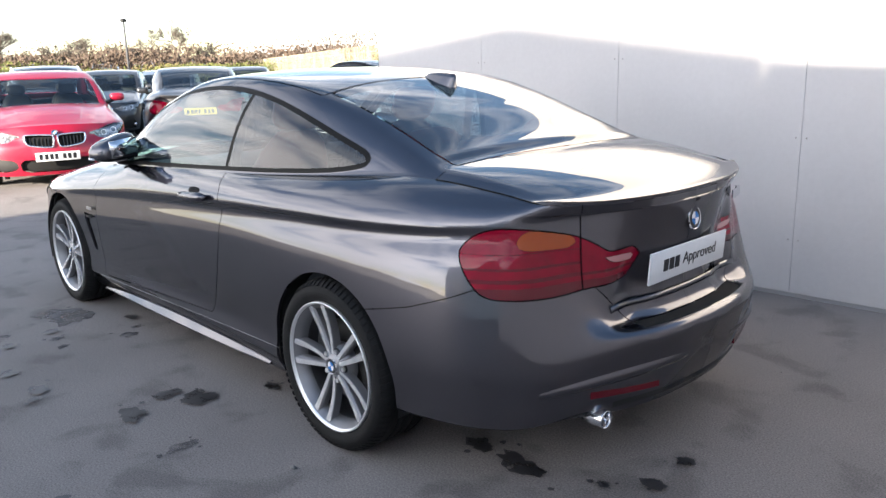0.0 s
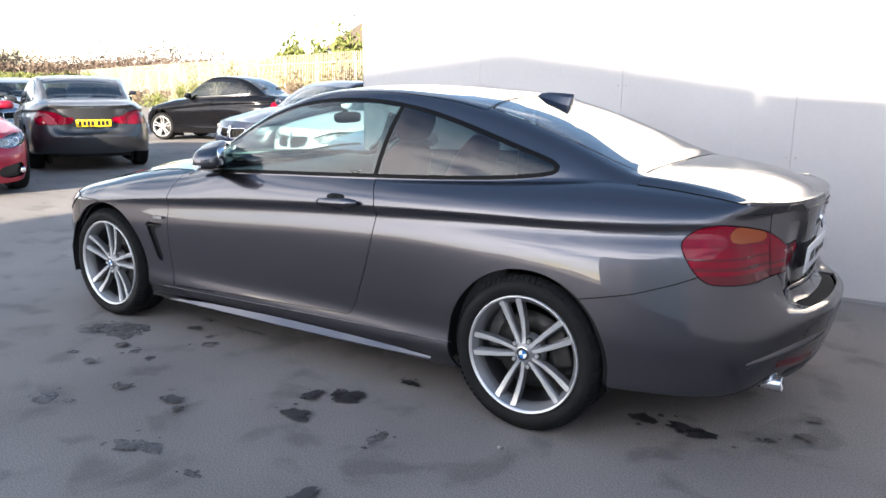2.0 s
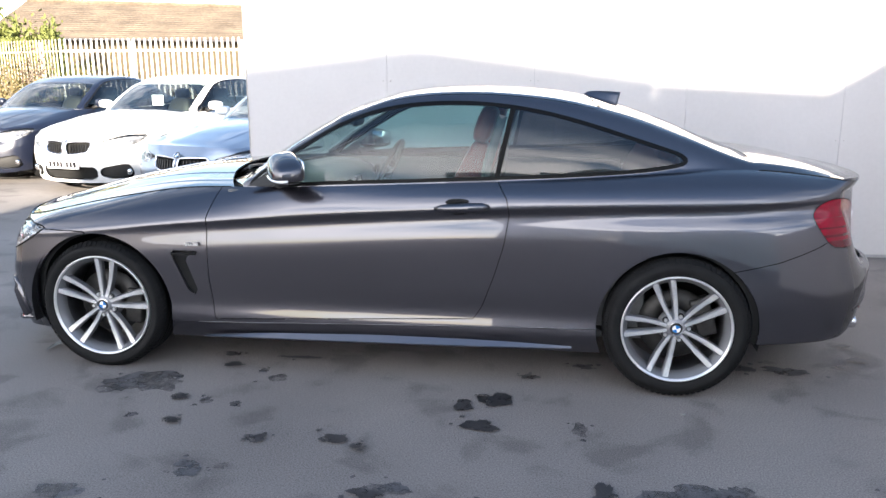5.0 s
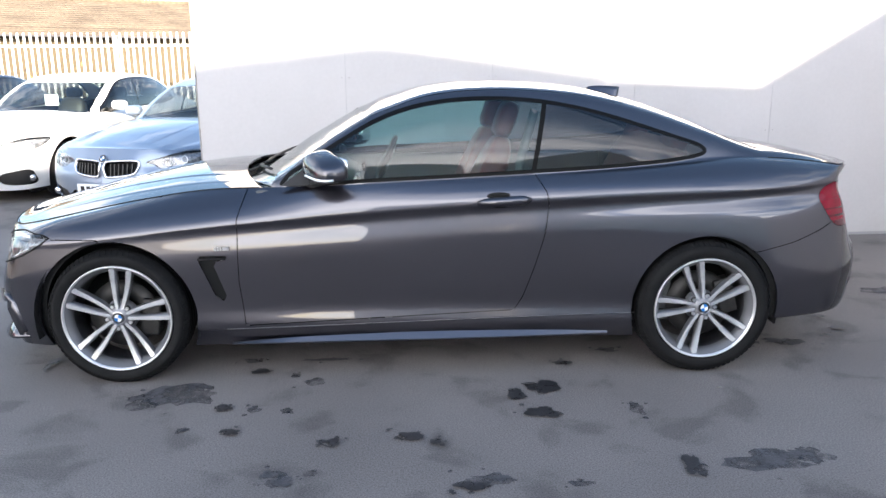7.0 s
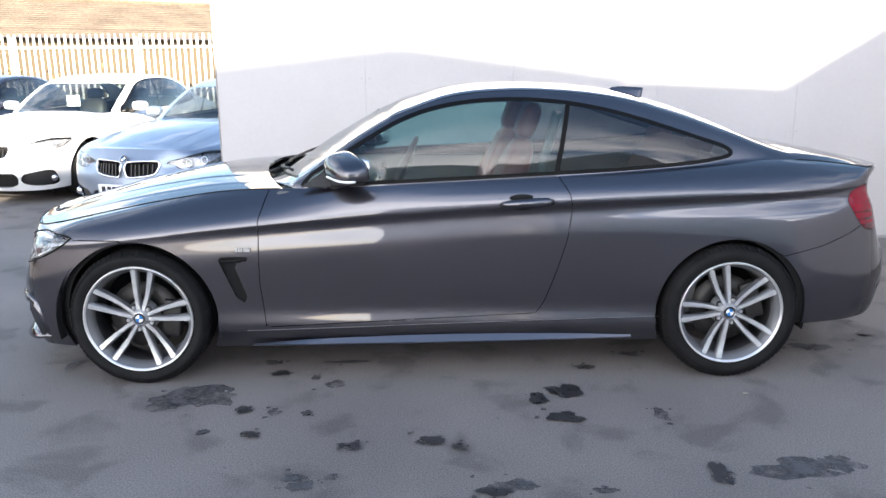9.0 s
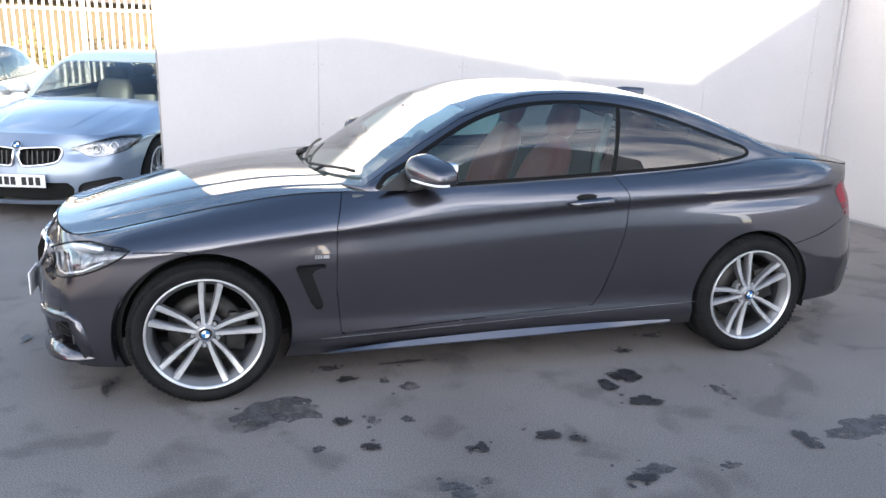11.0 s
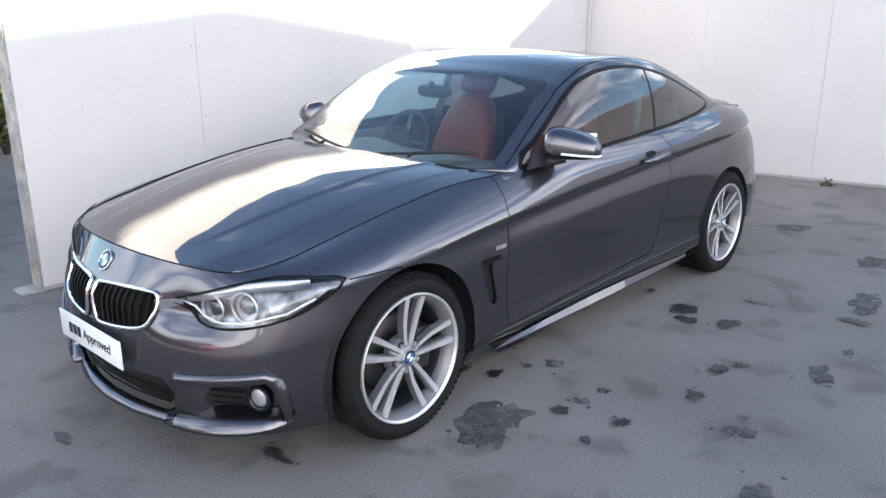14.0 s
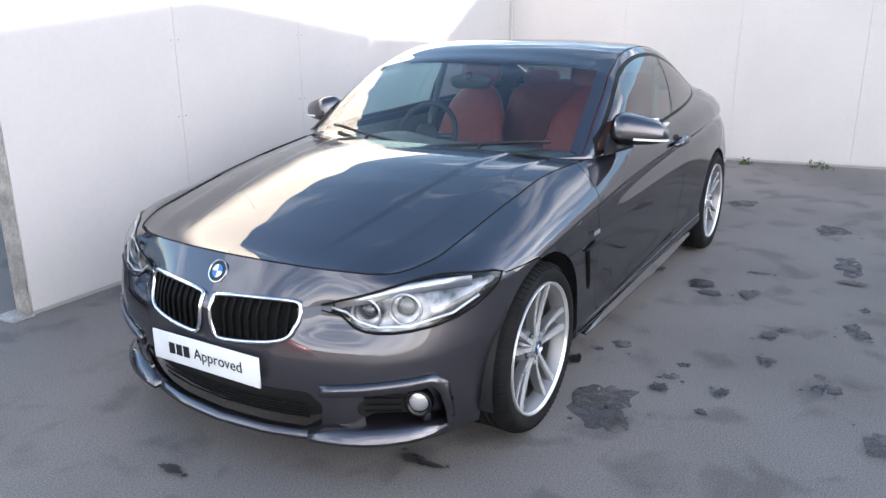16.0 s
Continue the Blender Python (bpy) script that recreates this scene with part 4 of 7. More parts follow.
def cabin(car):
    """What is seen through the glass."""
    bm = bmesh.new()
    prof = [(-0.88, 0.90), (-0.55, 0.925), (-0.38, 0.915), (-0.30, 0.87), (-0.29, 0.75), (-0.36, 0.55), (-0.42, 0.42)]
    ys = np.linspace(-0.74, 0.74, 25)
    rows = []
    for x, z in prof:
        rows.append([bm.verts.new((x - 0.05 * (y / 0.74) ** 2, y, z + (0.035 * math.exp(-((y - 0.37) / 0.16) ** 2) if -0.6 < x < -0.29 and z > 0.8 else 0))) for y in ys])
    for a, b in zip(rows, rows[1:]):
        for k in range(len(ys) - 1):
            bm.faces.new((a[k], b[k], b[k + 1], a[k + 1]))
    bmesh.ops.recalc_face_normals(bm, faces=bm.faces)
    part("dashboard", bm, INTERIOR, car, "dark moulded dashboard")
    bm = bmesh.new()
    box(bm, -0.32, -0.288, -0.70, 0.10, 0.80, 0.83, 0.004)
    part("dash_trim", bm, ALLOY_DARK, car, "grey metal dash trim strip")
    bm = bmesh.new()
    for y in (-0.55, -0.12, 0.12, 0.62):
        box(bm, -0.31, -0.285, y - 0.05, y + 0.05, 0.84, 0.885, 0.006)
    part("air_vent", bm, BLACK_GLOSS, car)
    # steering wheel, right-hand drive
    wheel = Matrix.Translation((-0.16, 0.37, 0.90)) @ Matrix.Rotation(radians(-64), 4, "Y")
    bm = bmesh.new()
    tube(bm, [wheel @ Vector((0.185 * math.cos(a), 0.185 * math.sin(a), 0)) for a in np.linspace(0, math.tau, 40)[:-1]], 0.016, 10, True)
    sw = part("steering_wheel", bm, BLACK_PLASTIC, car, "black leather steering wheel")
    bm = bmesh.new()
    for a in (0, math.pi, math.pi * 1.5):
        tube(bm, [wheel @ Vector((0.03 * math.cos(a), 0.03 * math.sin(a), -0.012)), wheel @ Vector((0.178 * math.cos(a), 0.178 * math.sin(a), 0))], [0.026, 0.014], 8)
    part("wheel_spokes", bm, ALLOY_DARK, sw, "dull metal wheel spokes")
    bm = ellipsoid(bmesh.new(), wheel @ Vector((0, 0, 0)), (0.065, 0.075, 0.03), Matrix.Rotation(radians(-64), 4, "Y"), 0.8, 16)
    part("airbag_cover", bm, BLACK_PLASTIC, sw)
    bm = bmesh.new()
    box(bm, -1.0, 1.6, -0.80, 0.80, 0.24, 0.27)
    box(bm, -0.35, 0.55, -0.11, 0.11, 0.27, 0.60, 0.03)
    part("cabin_floor", bm, INTERIOR, car)
    bm = ellipsoid(bmesh.new(), (1.02, 0, 0.56), (0.27, 0.62, 0.10), None, 0.5, 20)
    bench = part("rear_bench", bm, LEATHER_RED, car, "red leather rear bench")
    bm = ellipsoid(bmesh.new(), (1.33, 0, 0.82), (0.09, 0.60, 0.30), Matrix.Rotation(radians(24), 4, "Y"), 0.5, 24)
    part("bench_back", bm, LEATHER_RED, bench)
    for y in (-0.36, 0.36):
        bm = ellipsoid(bmesh.new(), (1.43, y, 1.10), (0.05, 0.14, 0.075), Matrix.Rotation(radians(24), 4, "Y"), 0.6, 16)
        part("rear_headrest", bm, LEATHER_RED, bench)
    bm = bmesh.new()
    box(bm, 1.40, 1.76, -0.60, 0.60, 1.0, 1.03, 0.006)
    part("parcel_shelf", bm, INTERIOR, car, "dark parcel shelf")
    for sd in (-1, 1):
        bm = bmesh.new()
        box(bm, -0.72, 1.3, sd * 0.80 - 0.02, sd * 0.80 + 0.02, 0.30, 0.925, 0.01)
        box(bm, -0.35, 0.5, sd * 0.75 - 0.05, sd * 0.75 + 0.05, 0.62, 0.69, 0.02)
        part("door_card", bm, INTERIOR, car, "dark door trim panel")
        bm = bmesh.new()
        tube(bm, [(0.62, sd * 0.70, 1.28), (0.55, sd * 0.735, 1.05), (0.52, sd * 0.76, 0.75)], 0.022, 8)
        part("pillar_trim", bm, INTERIOR, car)
    bm = bmesh.new()
    n = 10
    rows = []
    for x in np.linspace(-0.05, 1.0, 8):
        z = float(curve_at(MID_Z, x)) - 0.045
        rows.append([bm.verts.new((x, y, z - 0.03 * (y / 0.55) ** 2)) for y in np.linspace(-0.55, 0.55, n)])
    for a, b in zip(rows, rows[1:]):
        for k in range(n - 1):
            bm.faces.new((a[k], a[k + 1], b[k + 1], b[k]))
    part("headliner", bm, INTERIOR, car, "dark roof lining")
    bm = ellipsoid(bmesh.new(), (-0.27, 0.02, 1.215), (0.022, 0.12, 0.034), Matrix.Rotation(radians(-8), 4, "Y"), 0.6, 16)
    rv = part("rear_view_mirror", bm, BLACK_PLASTIC, car, "black interior mirror")
    bm = tube(bmesh.new(), [(-0.28, 0.02, 1.235), (-0.30, 0.02, 1.255)], 0.02, 8)
    part("mirror_foot", bm, BLACK_PLASTIC, rv)
    for y, who in ((-0.37, "passenger"), (0.37, "driver")):
        s = seat("front_seat", (0.10, y, 0.52), "")
        kids = list(s.children_recursive)
        for k in s.children:
            k.matrix_basis = Matrix.Translation((0.10, y, 0.52)) @ k.matrix_basis
        # the seat belongs to the car
        back = next(k for k in s.children if k.name.startswith("cushion"))
        back.name = "front_seat"
        tagged(back, "red leather front seat")
        for k in list(s.children):
            if k is not back:
                k.parent = back
                k.matrix_basis = Matrix()
                k.matrix_parent_inverse = Matrix()
        back.parent = car
        for k in list(back.children):
            for g in list(k.children):
                g.parent = back
        bpy.data.objects.remove(s)


def lamp_inside(parent, sd):
    """Reflector, two ringed projectors and the bright upper strip of a headlight."""
    half = PIECES["headlight"]
    side = mirrored(half) if sd < 0 else half
    part("reflector", shrunk(side, 0.04), HEADLAMP_INNER, parent, "silvered lamp reflector")
    for u, z, r in ((2.66, 0.612, 0.049), (3.40, 0.632, 0.053)):
        q, n = on_side(u, z, -0.022)
        c, n = Vector((q[0], sd * q[1], q[2])), Vector((n[0], sd * n[1], n[2]))
        fwd = (n + Vector((-0.7, 0, 0))).normalized()
        rot = fwd.to_track_quat("Z", "Y").to_matrix().to_4x4()
        bm = bmesh.new()
        tube(bm, [c + rot @ Vector((r * math.cos(a), r * math.sin(a), 0)) for a in np.linspace(0, math.tau, 28)[:-1]], 0.004, 8, True)
        part("lamp_ring", bm, ALLOY, parent, "pale daylight ring")
        bm = lathe(bmesh.new(), [(r * 0.95, 0.0), (r * 0.85, -0.02), (r * 0.7, -0.03)], 28, "z")
        bmesh.ops.transform(bm, matrix=Matrix.Translation(c) @ rot, verts=bm.verts)
        part("lamp_bezel", bm, ALLOY_GREY, parent)
        bm = ellipsoid(bmesh.new(), c - fwd * 0.028, (r * 0.72, r * 0.72, r * 0.5), rot, 1.0, 20)
        part("projector", bm, LAMP_DARK, parent, "glass projector lens")
    # brow made wide and pale, so its colour stands for reflected sky
    bm = bmesh.new()
    pp, nn, hh = [], [], []
    for u, z in ((2.1, 0.640), (2.6, 0.662), (3.3, 0.694), (4.0, 0.708), (4.8, 0.712)):
        q, n = on_side(u, z, -0.024)
        pp.append((q[0], sd * q[1], q[2]))
        nn.append((n[0], sd * n[1], 0))
        hh.append((0, 0, 0.017))
    strip(bm, pp, nn, hh, 0.012)
    part("lamp_brow", bm, ALLOY, parent, "satin lamp brow, wide and pale for the sky reflected in the lens")


PIECES = body_pieces()
HEADLAMP_INNER = material("lamp reflector", (0.32, 0.323, 0.335), 0.22, 0.6, noise_scale=26, noise_amount=0.75, bump_scale=22, bump=0.7)
LAMP_DARK = material("lamp glass", (0.10, 0.105, 0.115), 0.05, 0.6, 1.0)


def coupe(m):
    """The grey coupe, with all its panels, glass, lamps, wheels and cabin."""
    car = thing("coupe", "dark grey metallic two-door coupe parked on the asphalt", "car", m)
    p = PIECES
    both = lambda k: joined(*sides_of(p[k]))
    sh = both("shell_cut")
    part("inner_shell", bmesh_of({"v": sh["v"] * (0.985, 0.976, 1) + (0, 0, -0.004), "a": sh["a"], "f": sh["f"]}, 0), INNER, car)
    front = part("front_bumper", solid(both("bumper_front")), PAINT, car)
    rear = part("rear_bumper", solid(both("bumper_rear")), PAINT, car)
    part("bonnet", solid(both("bonnet")), PAINT, car)
    roof = part("roof", solid(both("roof")), PAINT, car)
    boot = part("boot_lid", solid(joined(both("boot_top"), both("boot_back"))), PAINT, car)
    part("windscreen", bmesh_of(both("windscreen")), GLASS_CLEAR, car, "clear laminated windscreen")
    part("rear_window", bmesh_of(both("rear_window")), GLASS_DARK, car, "dark tinted rear window")
    nose = p["shell"]["v"]
    nose = nose[nose[:, 0] < -1.75]
    for k, sd in ((0, -1), (1, 1)):
        g = lambda key: sides_of(p[key])[k]
        wing = part("front_wing", solid(g("wing")), PAINT, car)
        part("wing_vent", shrunk(g("gill"), 0.018), INNER, wing, "black vent in the wing")
        part("vent_strip", strip(bmesh.new(), [(-0.985, sd * 0.924, 0.616), (-0.92, sd * 0.925, 0.618), (-0.857, sd * 0.924, 0.619)], [(0, sd, 0)] * 3, [(0, 0, 0.005)] * 3, 0.005), BLACK_GLOSS, wing, "dull metal vent strip", smooth=False)
        bm = bmesh.new()
        for j in range(3):
            box(bm, -0.905 + 0.012 * j, -0.897 + 0.012 * j, sd * 0.928 - 0.002, sd * 0.928 + 0.002, 0.660, 0.676)
        box(bm, -0.868, -0.84, sd * 0.928 - 0.002, sd * 0.928 + 0.002, 0.660, 0.676)
        part("wing_badge", bm, ALLOY, wing, "small bright badge", smooth=False)
        part("door", solid(g("door")), PAINT, car)
        part("rear_quarter", solid(joined(g("quarter"), g("rail"))), PAINT, car)
        skirt = part("side_skirt", solid(g("side_skirt")), PAINT, car)
        # blade along the foot of the skirt
        bm = bmesh.new()
        rows = []
        for t in np.linspace(0, 1, 16):
            x = -0.86 + 1.83 * t
            wide = math.sin(math.pi * min(1, t * 1.05)) ** 0.6 * (0.35 + 0.65 * t) if t < 0.95 else 0.25 * (1 - t) / 0.05
            zb = 0.186 + 0.018 * t
            rise = min(1.0, t * 5 + 0.12)
            yo = 0.886
            rows.append([bm.verts.new((x, sd * q[0], q[1])) for q in ((yo - 0.015, zb + 0.004), (yo + 0.012 + 0.020 * wide, zb), (yo + 0.012 + 0.022 * wide, zb + 0.006), (yo + 0.004, zb + 0.006 + 0.012 * rise + 0.028 * wide))])
        for a, b in zip(rows, rows[1:]):
            for j in range(4):
                bm.faces.new((a[j], a[(j + 1) % 4], b[(j + 1) % 4], b[j]))
        bm.faces.new(rows[0][::-1])
        bm.faces.new(rows[-1])
        bmesh.ops.recalc_face_normals(bm, faces=bm.faces)
        part("skirt_blade", bm, PAINT, skirt, smooth=False)
        # pale strip drawn in place of the highlight along the sill's top
        bm = bmesh.new()
        pts = []
        for u in np.linspace(8.15, 11.75, 24):
            x = float(spline(PLAN, np.array([u]))[0, 0])
            z = 0.264 + 0.0262 * (x + 1.0)
            q, n = on_side(u, z, 0.0005)
            pts.append((q[0], sd * q[1], z))
        tube(bm, pts, 0.0013, 6)
        part("sill_edge", bm, ALLOY_GREY, skirt, "thin grey strip drawn for the highlight on the sill")
        part("side_window", bmesh_of(g("side_window")), GLASS, car, "lightly tinted door window")
        part("quarter_window", bmesh_of(g("quarter_window")), GLASS_DARK, car, "dark tinted quarter window")
        part("window_trim", solid(g("window_trim"), 0.006), MATT_BLACK, car, "black window surround")
        # tail light in its zones
        lamp = part("tail_light", shrunk(g("tail_light"), 0.016), INNER, car, "red wrap-round tail light")
        rest = g("tail_light")
        amber = np.stack([run_of(np.array([15.6, 15.8, 16.4, 16.55, 16.45, 15.8])), np.array([0.868, 0.905, 0.893, 0.865, 0.845, 0.845])], 1)
        am, rest = panel(rest, field_outline(rounded(amber, 3)), 0.0005)
        part("amber_lens", bmesh_of(am), AMBER_LENS, lamp, "amber indicator lens")
        low, rest = panel(rest, lambda m: m["a"][:, 1] - 0.735, 0.0003)
        part("dark_lens", bmesh_of(low), RED_LENS_DEEP, lamp, "deep red lower lens")
        mid, top = panel(rest, lambda m: m["a"][:, 1] - 0.838, 0.0006)
        # ribs of the lower lens, bright and deep by turns
        for top_edge, shade in ((0.752, RED_LENS), (0.763, RED_LENS_DEEP), (0.790, RED_LENS), (0.797, RED_LENS_DEEP)):
            rib, mid = panel(mid, lambda m, e=top_edge: m["a"][:, 1] - e, 0.0002)
            part("lens_rib", bmesh_of(rib), shade, lamp)
        part("lower_lens", bmesh_of(mid), RED_LENS, lamp)
        part("upper_lens", bmesh_of(top), RED_LENS, lamp)
        inner = g("tail_light_inner")
        lamp2 = part("boot_light", shrunk(inner, 0.016), INNER, car, "red inner tail light")
        clear, rest = panel(inner, field_outline(run_outline([(16.95, 0.80), (17.62, 0.795), (17.57, 0.765), (16.95, 0.768)])), 0.0005)
        part("clear_lens", bmesh_of(clear), CLEAR_LENS, lamp2, "pale reversing lens")
        for top_edge, shade in ((0.735, RED_LENS_DEEP), (0.752, RED_LENS), (0.760, RED_LENS_DEEP)):
            rib, rest = panel(rest, lambda m, e=top_edge: m["a"][:, 1] - e, 0.0002)
            part("lens_rib", bmesh_of(rib), shade, lamp2)
        part("red_lens", bmesh_of(rest), RED_LENS, lamp2)
        lens = part("headlight", bmesh_of(g("headlight")), LENS, car, "clear headlight with twin rings")
        lens.visible_shadow = False
        lamp_inside(lens, sd)
        # black seal round the lamp and the pale light strip along its foot
        seal = [on_side(u, z, 0.001)[0] for u, z in rounded(HEADLIGHT, 2)]
        part("lamp_seal", tube(bmesh.new(), [(q[0], sd * q[1], q[2]) for q in seal], 0.0042, 6, True), MATT_BLACK, lens, "black seal round the lamp")
        foot = [on_side(u, z, -0.010)[0] for u, z in ((2.02, 0.631), (2.32, 0.616), (2.55, 0.588), (2.92, 0.575), (3.5, 0.586), (4.35, 0.624), (4.9, 0.668))]
        part("light_strip", tube(bmesh.new(), [(q[0], sd * q[1], q[2]) for q in foot], 0.0045, 6), WHITE_BADGE, lens, "pale light strip")
        door_mirror(car, sd)
        door_handle(car, sd)
        # kidney grille
        out = rounded(KIDNEY, 4)
        bm = bmesh.new()
        rim = [nose_point(y, z, nose, 0.006) for y, z in out]
        tube(bm, [(q.x, sd * q.y, q.z) for q in rim], 0.008, 8, True)
        kid = part("kidney_grille", bm, CHROME, car, "chrome kidney grille surround with black slats")
        bm = bmesh.new()
        ring = [bm.verts.new((q.x + 0.05, sd * q.y, q.z)) for q in rim]
        bm.faces.new(ring)
        ring2 = [bm.verts.new((q.x, sd * q.y, q.z)) for q in rim]
        for a in range(len(ring)):
            b = (a + 1) % len(ring)
            bm.faces.new((ring[a], ring[b], ring2[b], ring2[a]))
        part("grille_backing", bm, INNER, kid, smooth=False)
        for y in np.linspace(0.08, 0.318, 8):
            zs = [z for z in np.linspace(0.44, 0.66, 60) if outline_distance(np.array([[y, z]]), out)[0] < -0.004]
            if not zs:
                continue
            bm = bmesh.new()
            pts = [nose_point(y, z, nose, -0.012) for z in np.linspace(zs[0], zs[-1], 6)]
            strip(bm, [(q.x, sd * q.y, q.z) for q in pts], [(-1, 0, 0)] * 6, [(0, 0.0045, 0)] * 6, 0.014)
            part("grille_slat", bm, MATT_BLACK, kid, smooth=False)
        # bright bar between grille and lamp
        bm = bmesh.new()
        pp, nn, hh = [], [], []
        for y, z, h in ((0.350, 0.598, 0.030), (0.385, 0.612, 0.020), (0.42, 0.624, 0.014), (0.452, 0.631, 0.010)):
            q = nose_point(y, z, nose, 0.001)
            pp.append((q.x, sd * q.y, q.z))
            nn.append((-1, 0, 0))
            hh.append((0, 0, h))
        strip(bm, pp, nn, hh, 0.004)
        part("grille_wing", bm, CHROME, front, "dull bright bar beside the grille", smooth=False)
        # lamp pocket in the bumper
        pk = part("bumper_pocket", bmesh_of(sides_of(sunk(p["pocket"], 0.05, 2.15, 2.9))[k]), PAINT, car, "deep pocket in the bumper with a black mesh")
        half = sides_of(sunk(p["pocket"], 0.046, 2.15, 2.9))[k]
        mesh_in, _ = cut(half, outline_distance(half["a"][:, :2], rounded(run_outline([(2.55, 0.262), (2.6, 0.318), (3.35, 0.338), (3.42, 0.25), (3.0, 0.235)]), 3)))
        part("mesh_insert", bmesh_of(mesh_in), INNER, pk, "black mesh insert")
        bm = bmesh.new()
        for z in (0.25, 0.275, 0.30, 0.325):
            pp = [on_side(u, z, -0.035)[0] for u in np.linspace(2.62, 3.3, 8)]
            tube(bm, [(q[0], sd * q[1], q[2]) for q in pp], 0.004, 5)
        part("pocket_bars", bm, MATT_BLACK, pk)
        q, n = on_side(3.62, 0.308, -0.024)
        fwd = (Vector((n[0], sd * n[1], 0)) + Vector((-1, 0, 0))).normalized()
        rot = Matrix.Translation((q[0], sd * q[1], q[2])) @ fwd.to_track_quat("Z", "Y").to_matrix().to_4x4()
        bm = lathe(bmesh.new(), [(0.050, -0.03), (0.047, 0.0), (0.042, 0.003), (0.034, -0.006)], 28, "z")
        bmesh.ops.transform(bm, matrix=rot, verts=bm.verts)
        fog = part("fog_light", bm, BLACK_GLOSS, car, "round fog light in a black bezel")
        bm = lathe(bmesh.new(), [(0.033, -0.010), (0.022, -0.006), (0.0005, -0.005)], 24, "z")
        bmesh.ops.transform(bm, matrix=rot, verts=bm.verts)
        part("fog_lens", bm, ALLOY, fog, "bright fog lens")
        # raised bar over the pocket and the blade under it
        us = np.linspace(1.95, 3.90, 12)
        bm = bmesh.new()
        pp, nn, hh = [], [], []
        for u in us:
            z = 0.350 + 0.054 * (u - 1.95) / 2.0
            q, n = on_side(u, z, -0.004)
            pp.append((q[0], sd * q[1], q[2]))
            nn.append((n[0], sd * n[1], 0.5))
            hh.append((0, 0, 0.022))
        for u, z in ((4.12, 0.372), (4.24, 0.30), (4.32, 0.235)):
            q, n = on_side(u, z, -0.004)
            pp.append((q[0], sd * q[1], q[2]))
            nn.append((n[0], sd * n[1], 0.2))
            hh.append((0.022, 0, 0.014))
        strip(bm, pp, nn, hh, 0.018)
        part("bumper_bar", bm, PAINT, front)
        bm = bmesh.new()
        rows = []
        for t in np.linspace(0, 1, 12):
            u = 1.70 + 2.70 * t
            zt = 0.205 + 0.045 * t ** 2
            a, n = on_side(u, 0.215, 0.0)
            wd = 0.052 * math.sin(math.pi * min(1.0, 0.12 + t * 0.95)) ** 0.5
            top = a - np.array([n[0], n[1], 0]) * 0.03
            rows.append([bm.verts.new((q[0], sd * q[1], q[2])) for q in ((top[0], top[1], zt + 0.065 * math.sin(math.pi * t) ** 0.7 * (1 - 0.5 * t)), (a[0] + n[0] * wd * 0.7, a[1] + n[1] * wd * 0.7, zt - 0.030), (a[0] + n[0] * wd * 0.7, a[1] + n[1] * wd * 0.7, zt - 0.042), (top[0], top[1], zt - 0.045))])
        for a, b in zip(rows, rows[1:]):
            for j in range(4):
                bm.faces.new((a[j], a[(j + 1) % 4], b[(j + 1) % 4], b[j]))
        bm.faces.new(rows[0][::-1])
        bm.faces.new(rows[-1])
        bmesh.ops.recalc_face_normals(bm, faces=bm.faces)
        part("bumper_blade", bm, PAINT, front)
        # red strip low on the rear bumper, in a dark recess
        bm = bmesh.new()
        pp, nn, hh = [], [], []
        for u in np.linspace(16.6, 17.8, 8):
            z = 0.372 - 0.015 * (u - 16.6)
            q, n = on_side(u, z, -0.004)
            pp.append((q[0], sd * q[1], q[2]))
            nn.append((n[0], sd * n[1], 0))
            hh.append((0, 0, 0.012))
        strip(bm, pp, nn, hh, 0.007)
        part("rear_reflector", bm, RED_LENS_DEEP, rear, "red reflector strip", smooth=False)
        bm = bmesh.new()
        us = np.linspace(15.9, 18.3, 15)
        rows = []
        for t, u in zip(np.linspace(0, 1, 15), us):
            zc = 0.418 - 0.03 * (1 - t) ** 3 + 0.012 * t
            high = math.sin(math.pi * min(1.0, 0.02 + t * 0.97)) ** 0.6
            row = []
            for dz, o in ((0.030, -0.002), (0.016, 0.008), (0.0, 0.011), (-0.012, 0.006), (-0.018, -0.006)):
                q, n = on_side(u, zc + dz * (0.4 + 0.6 * high), o * high)
                row.append(bm.verts.new((q[0], sd * q[1], q[2])))
            rows.append(row)
        for a, b in zip(rows, rows[1:]):
            for j in range(4):
                bm.faces.new((a[j], a[j + 1], b[j + 1], b[j]))
        bmesh.ops.recalc_face_normals(bm, faces=bm.faces)
        part("bumper_fold", bm, PAINT, rear)
    # lower intake with a mesh
    part("lower_intake", shrunk(both("intake"), 0.06), INNER, front, "black lower air intake")
    for z in (0.225, 0.25, 0.275):
        bm = bmesh.new()
        tube(bm, [nose_point(y, z, nose, -0.04) if y >= 0 else Vector((nose_point(-y, z, nose, -0.04).x, y, z)) for y in np.linspace(-0.36, 0.36, 17)], 0.004, 5)
        part("intake_bar", bm, MATT_BLACK, front)
    # splitter under the middle of the nose
    bm = bmesh.new()
    rows = []
    for y in np.linspace(-0.44, 0.44, 23):
        x = nose_point(abs(y), 0.19, nose).x
        e = 1 - 0.5 * (abs(y) / 0.44) ** 3
        rows.append([bm.verts.new(q) for q in ((x + 0.012, y, 0.196), (x - 0.012 * e, y, 0.166), (x - 0.014 * e, y, 0.156), (x + 0.05, y, 0.148))])
    for a, b in zip(rows, rows[1:]):
        for j in range(4):
            bm.faces.new((a[j], a[(j + 1) % 4], b[(j + 1) % 4], b[j]))
    bmesh.ops.recalc_face_normals(bm, faces=bm.faces)
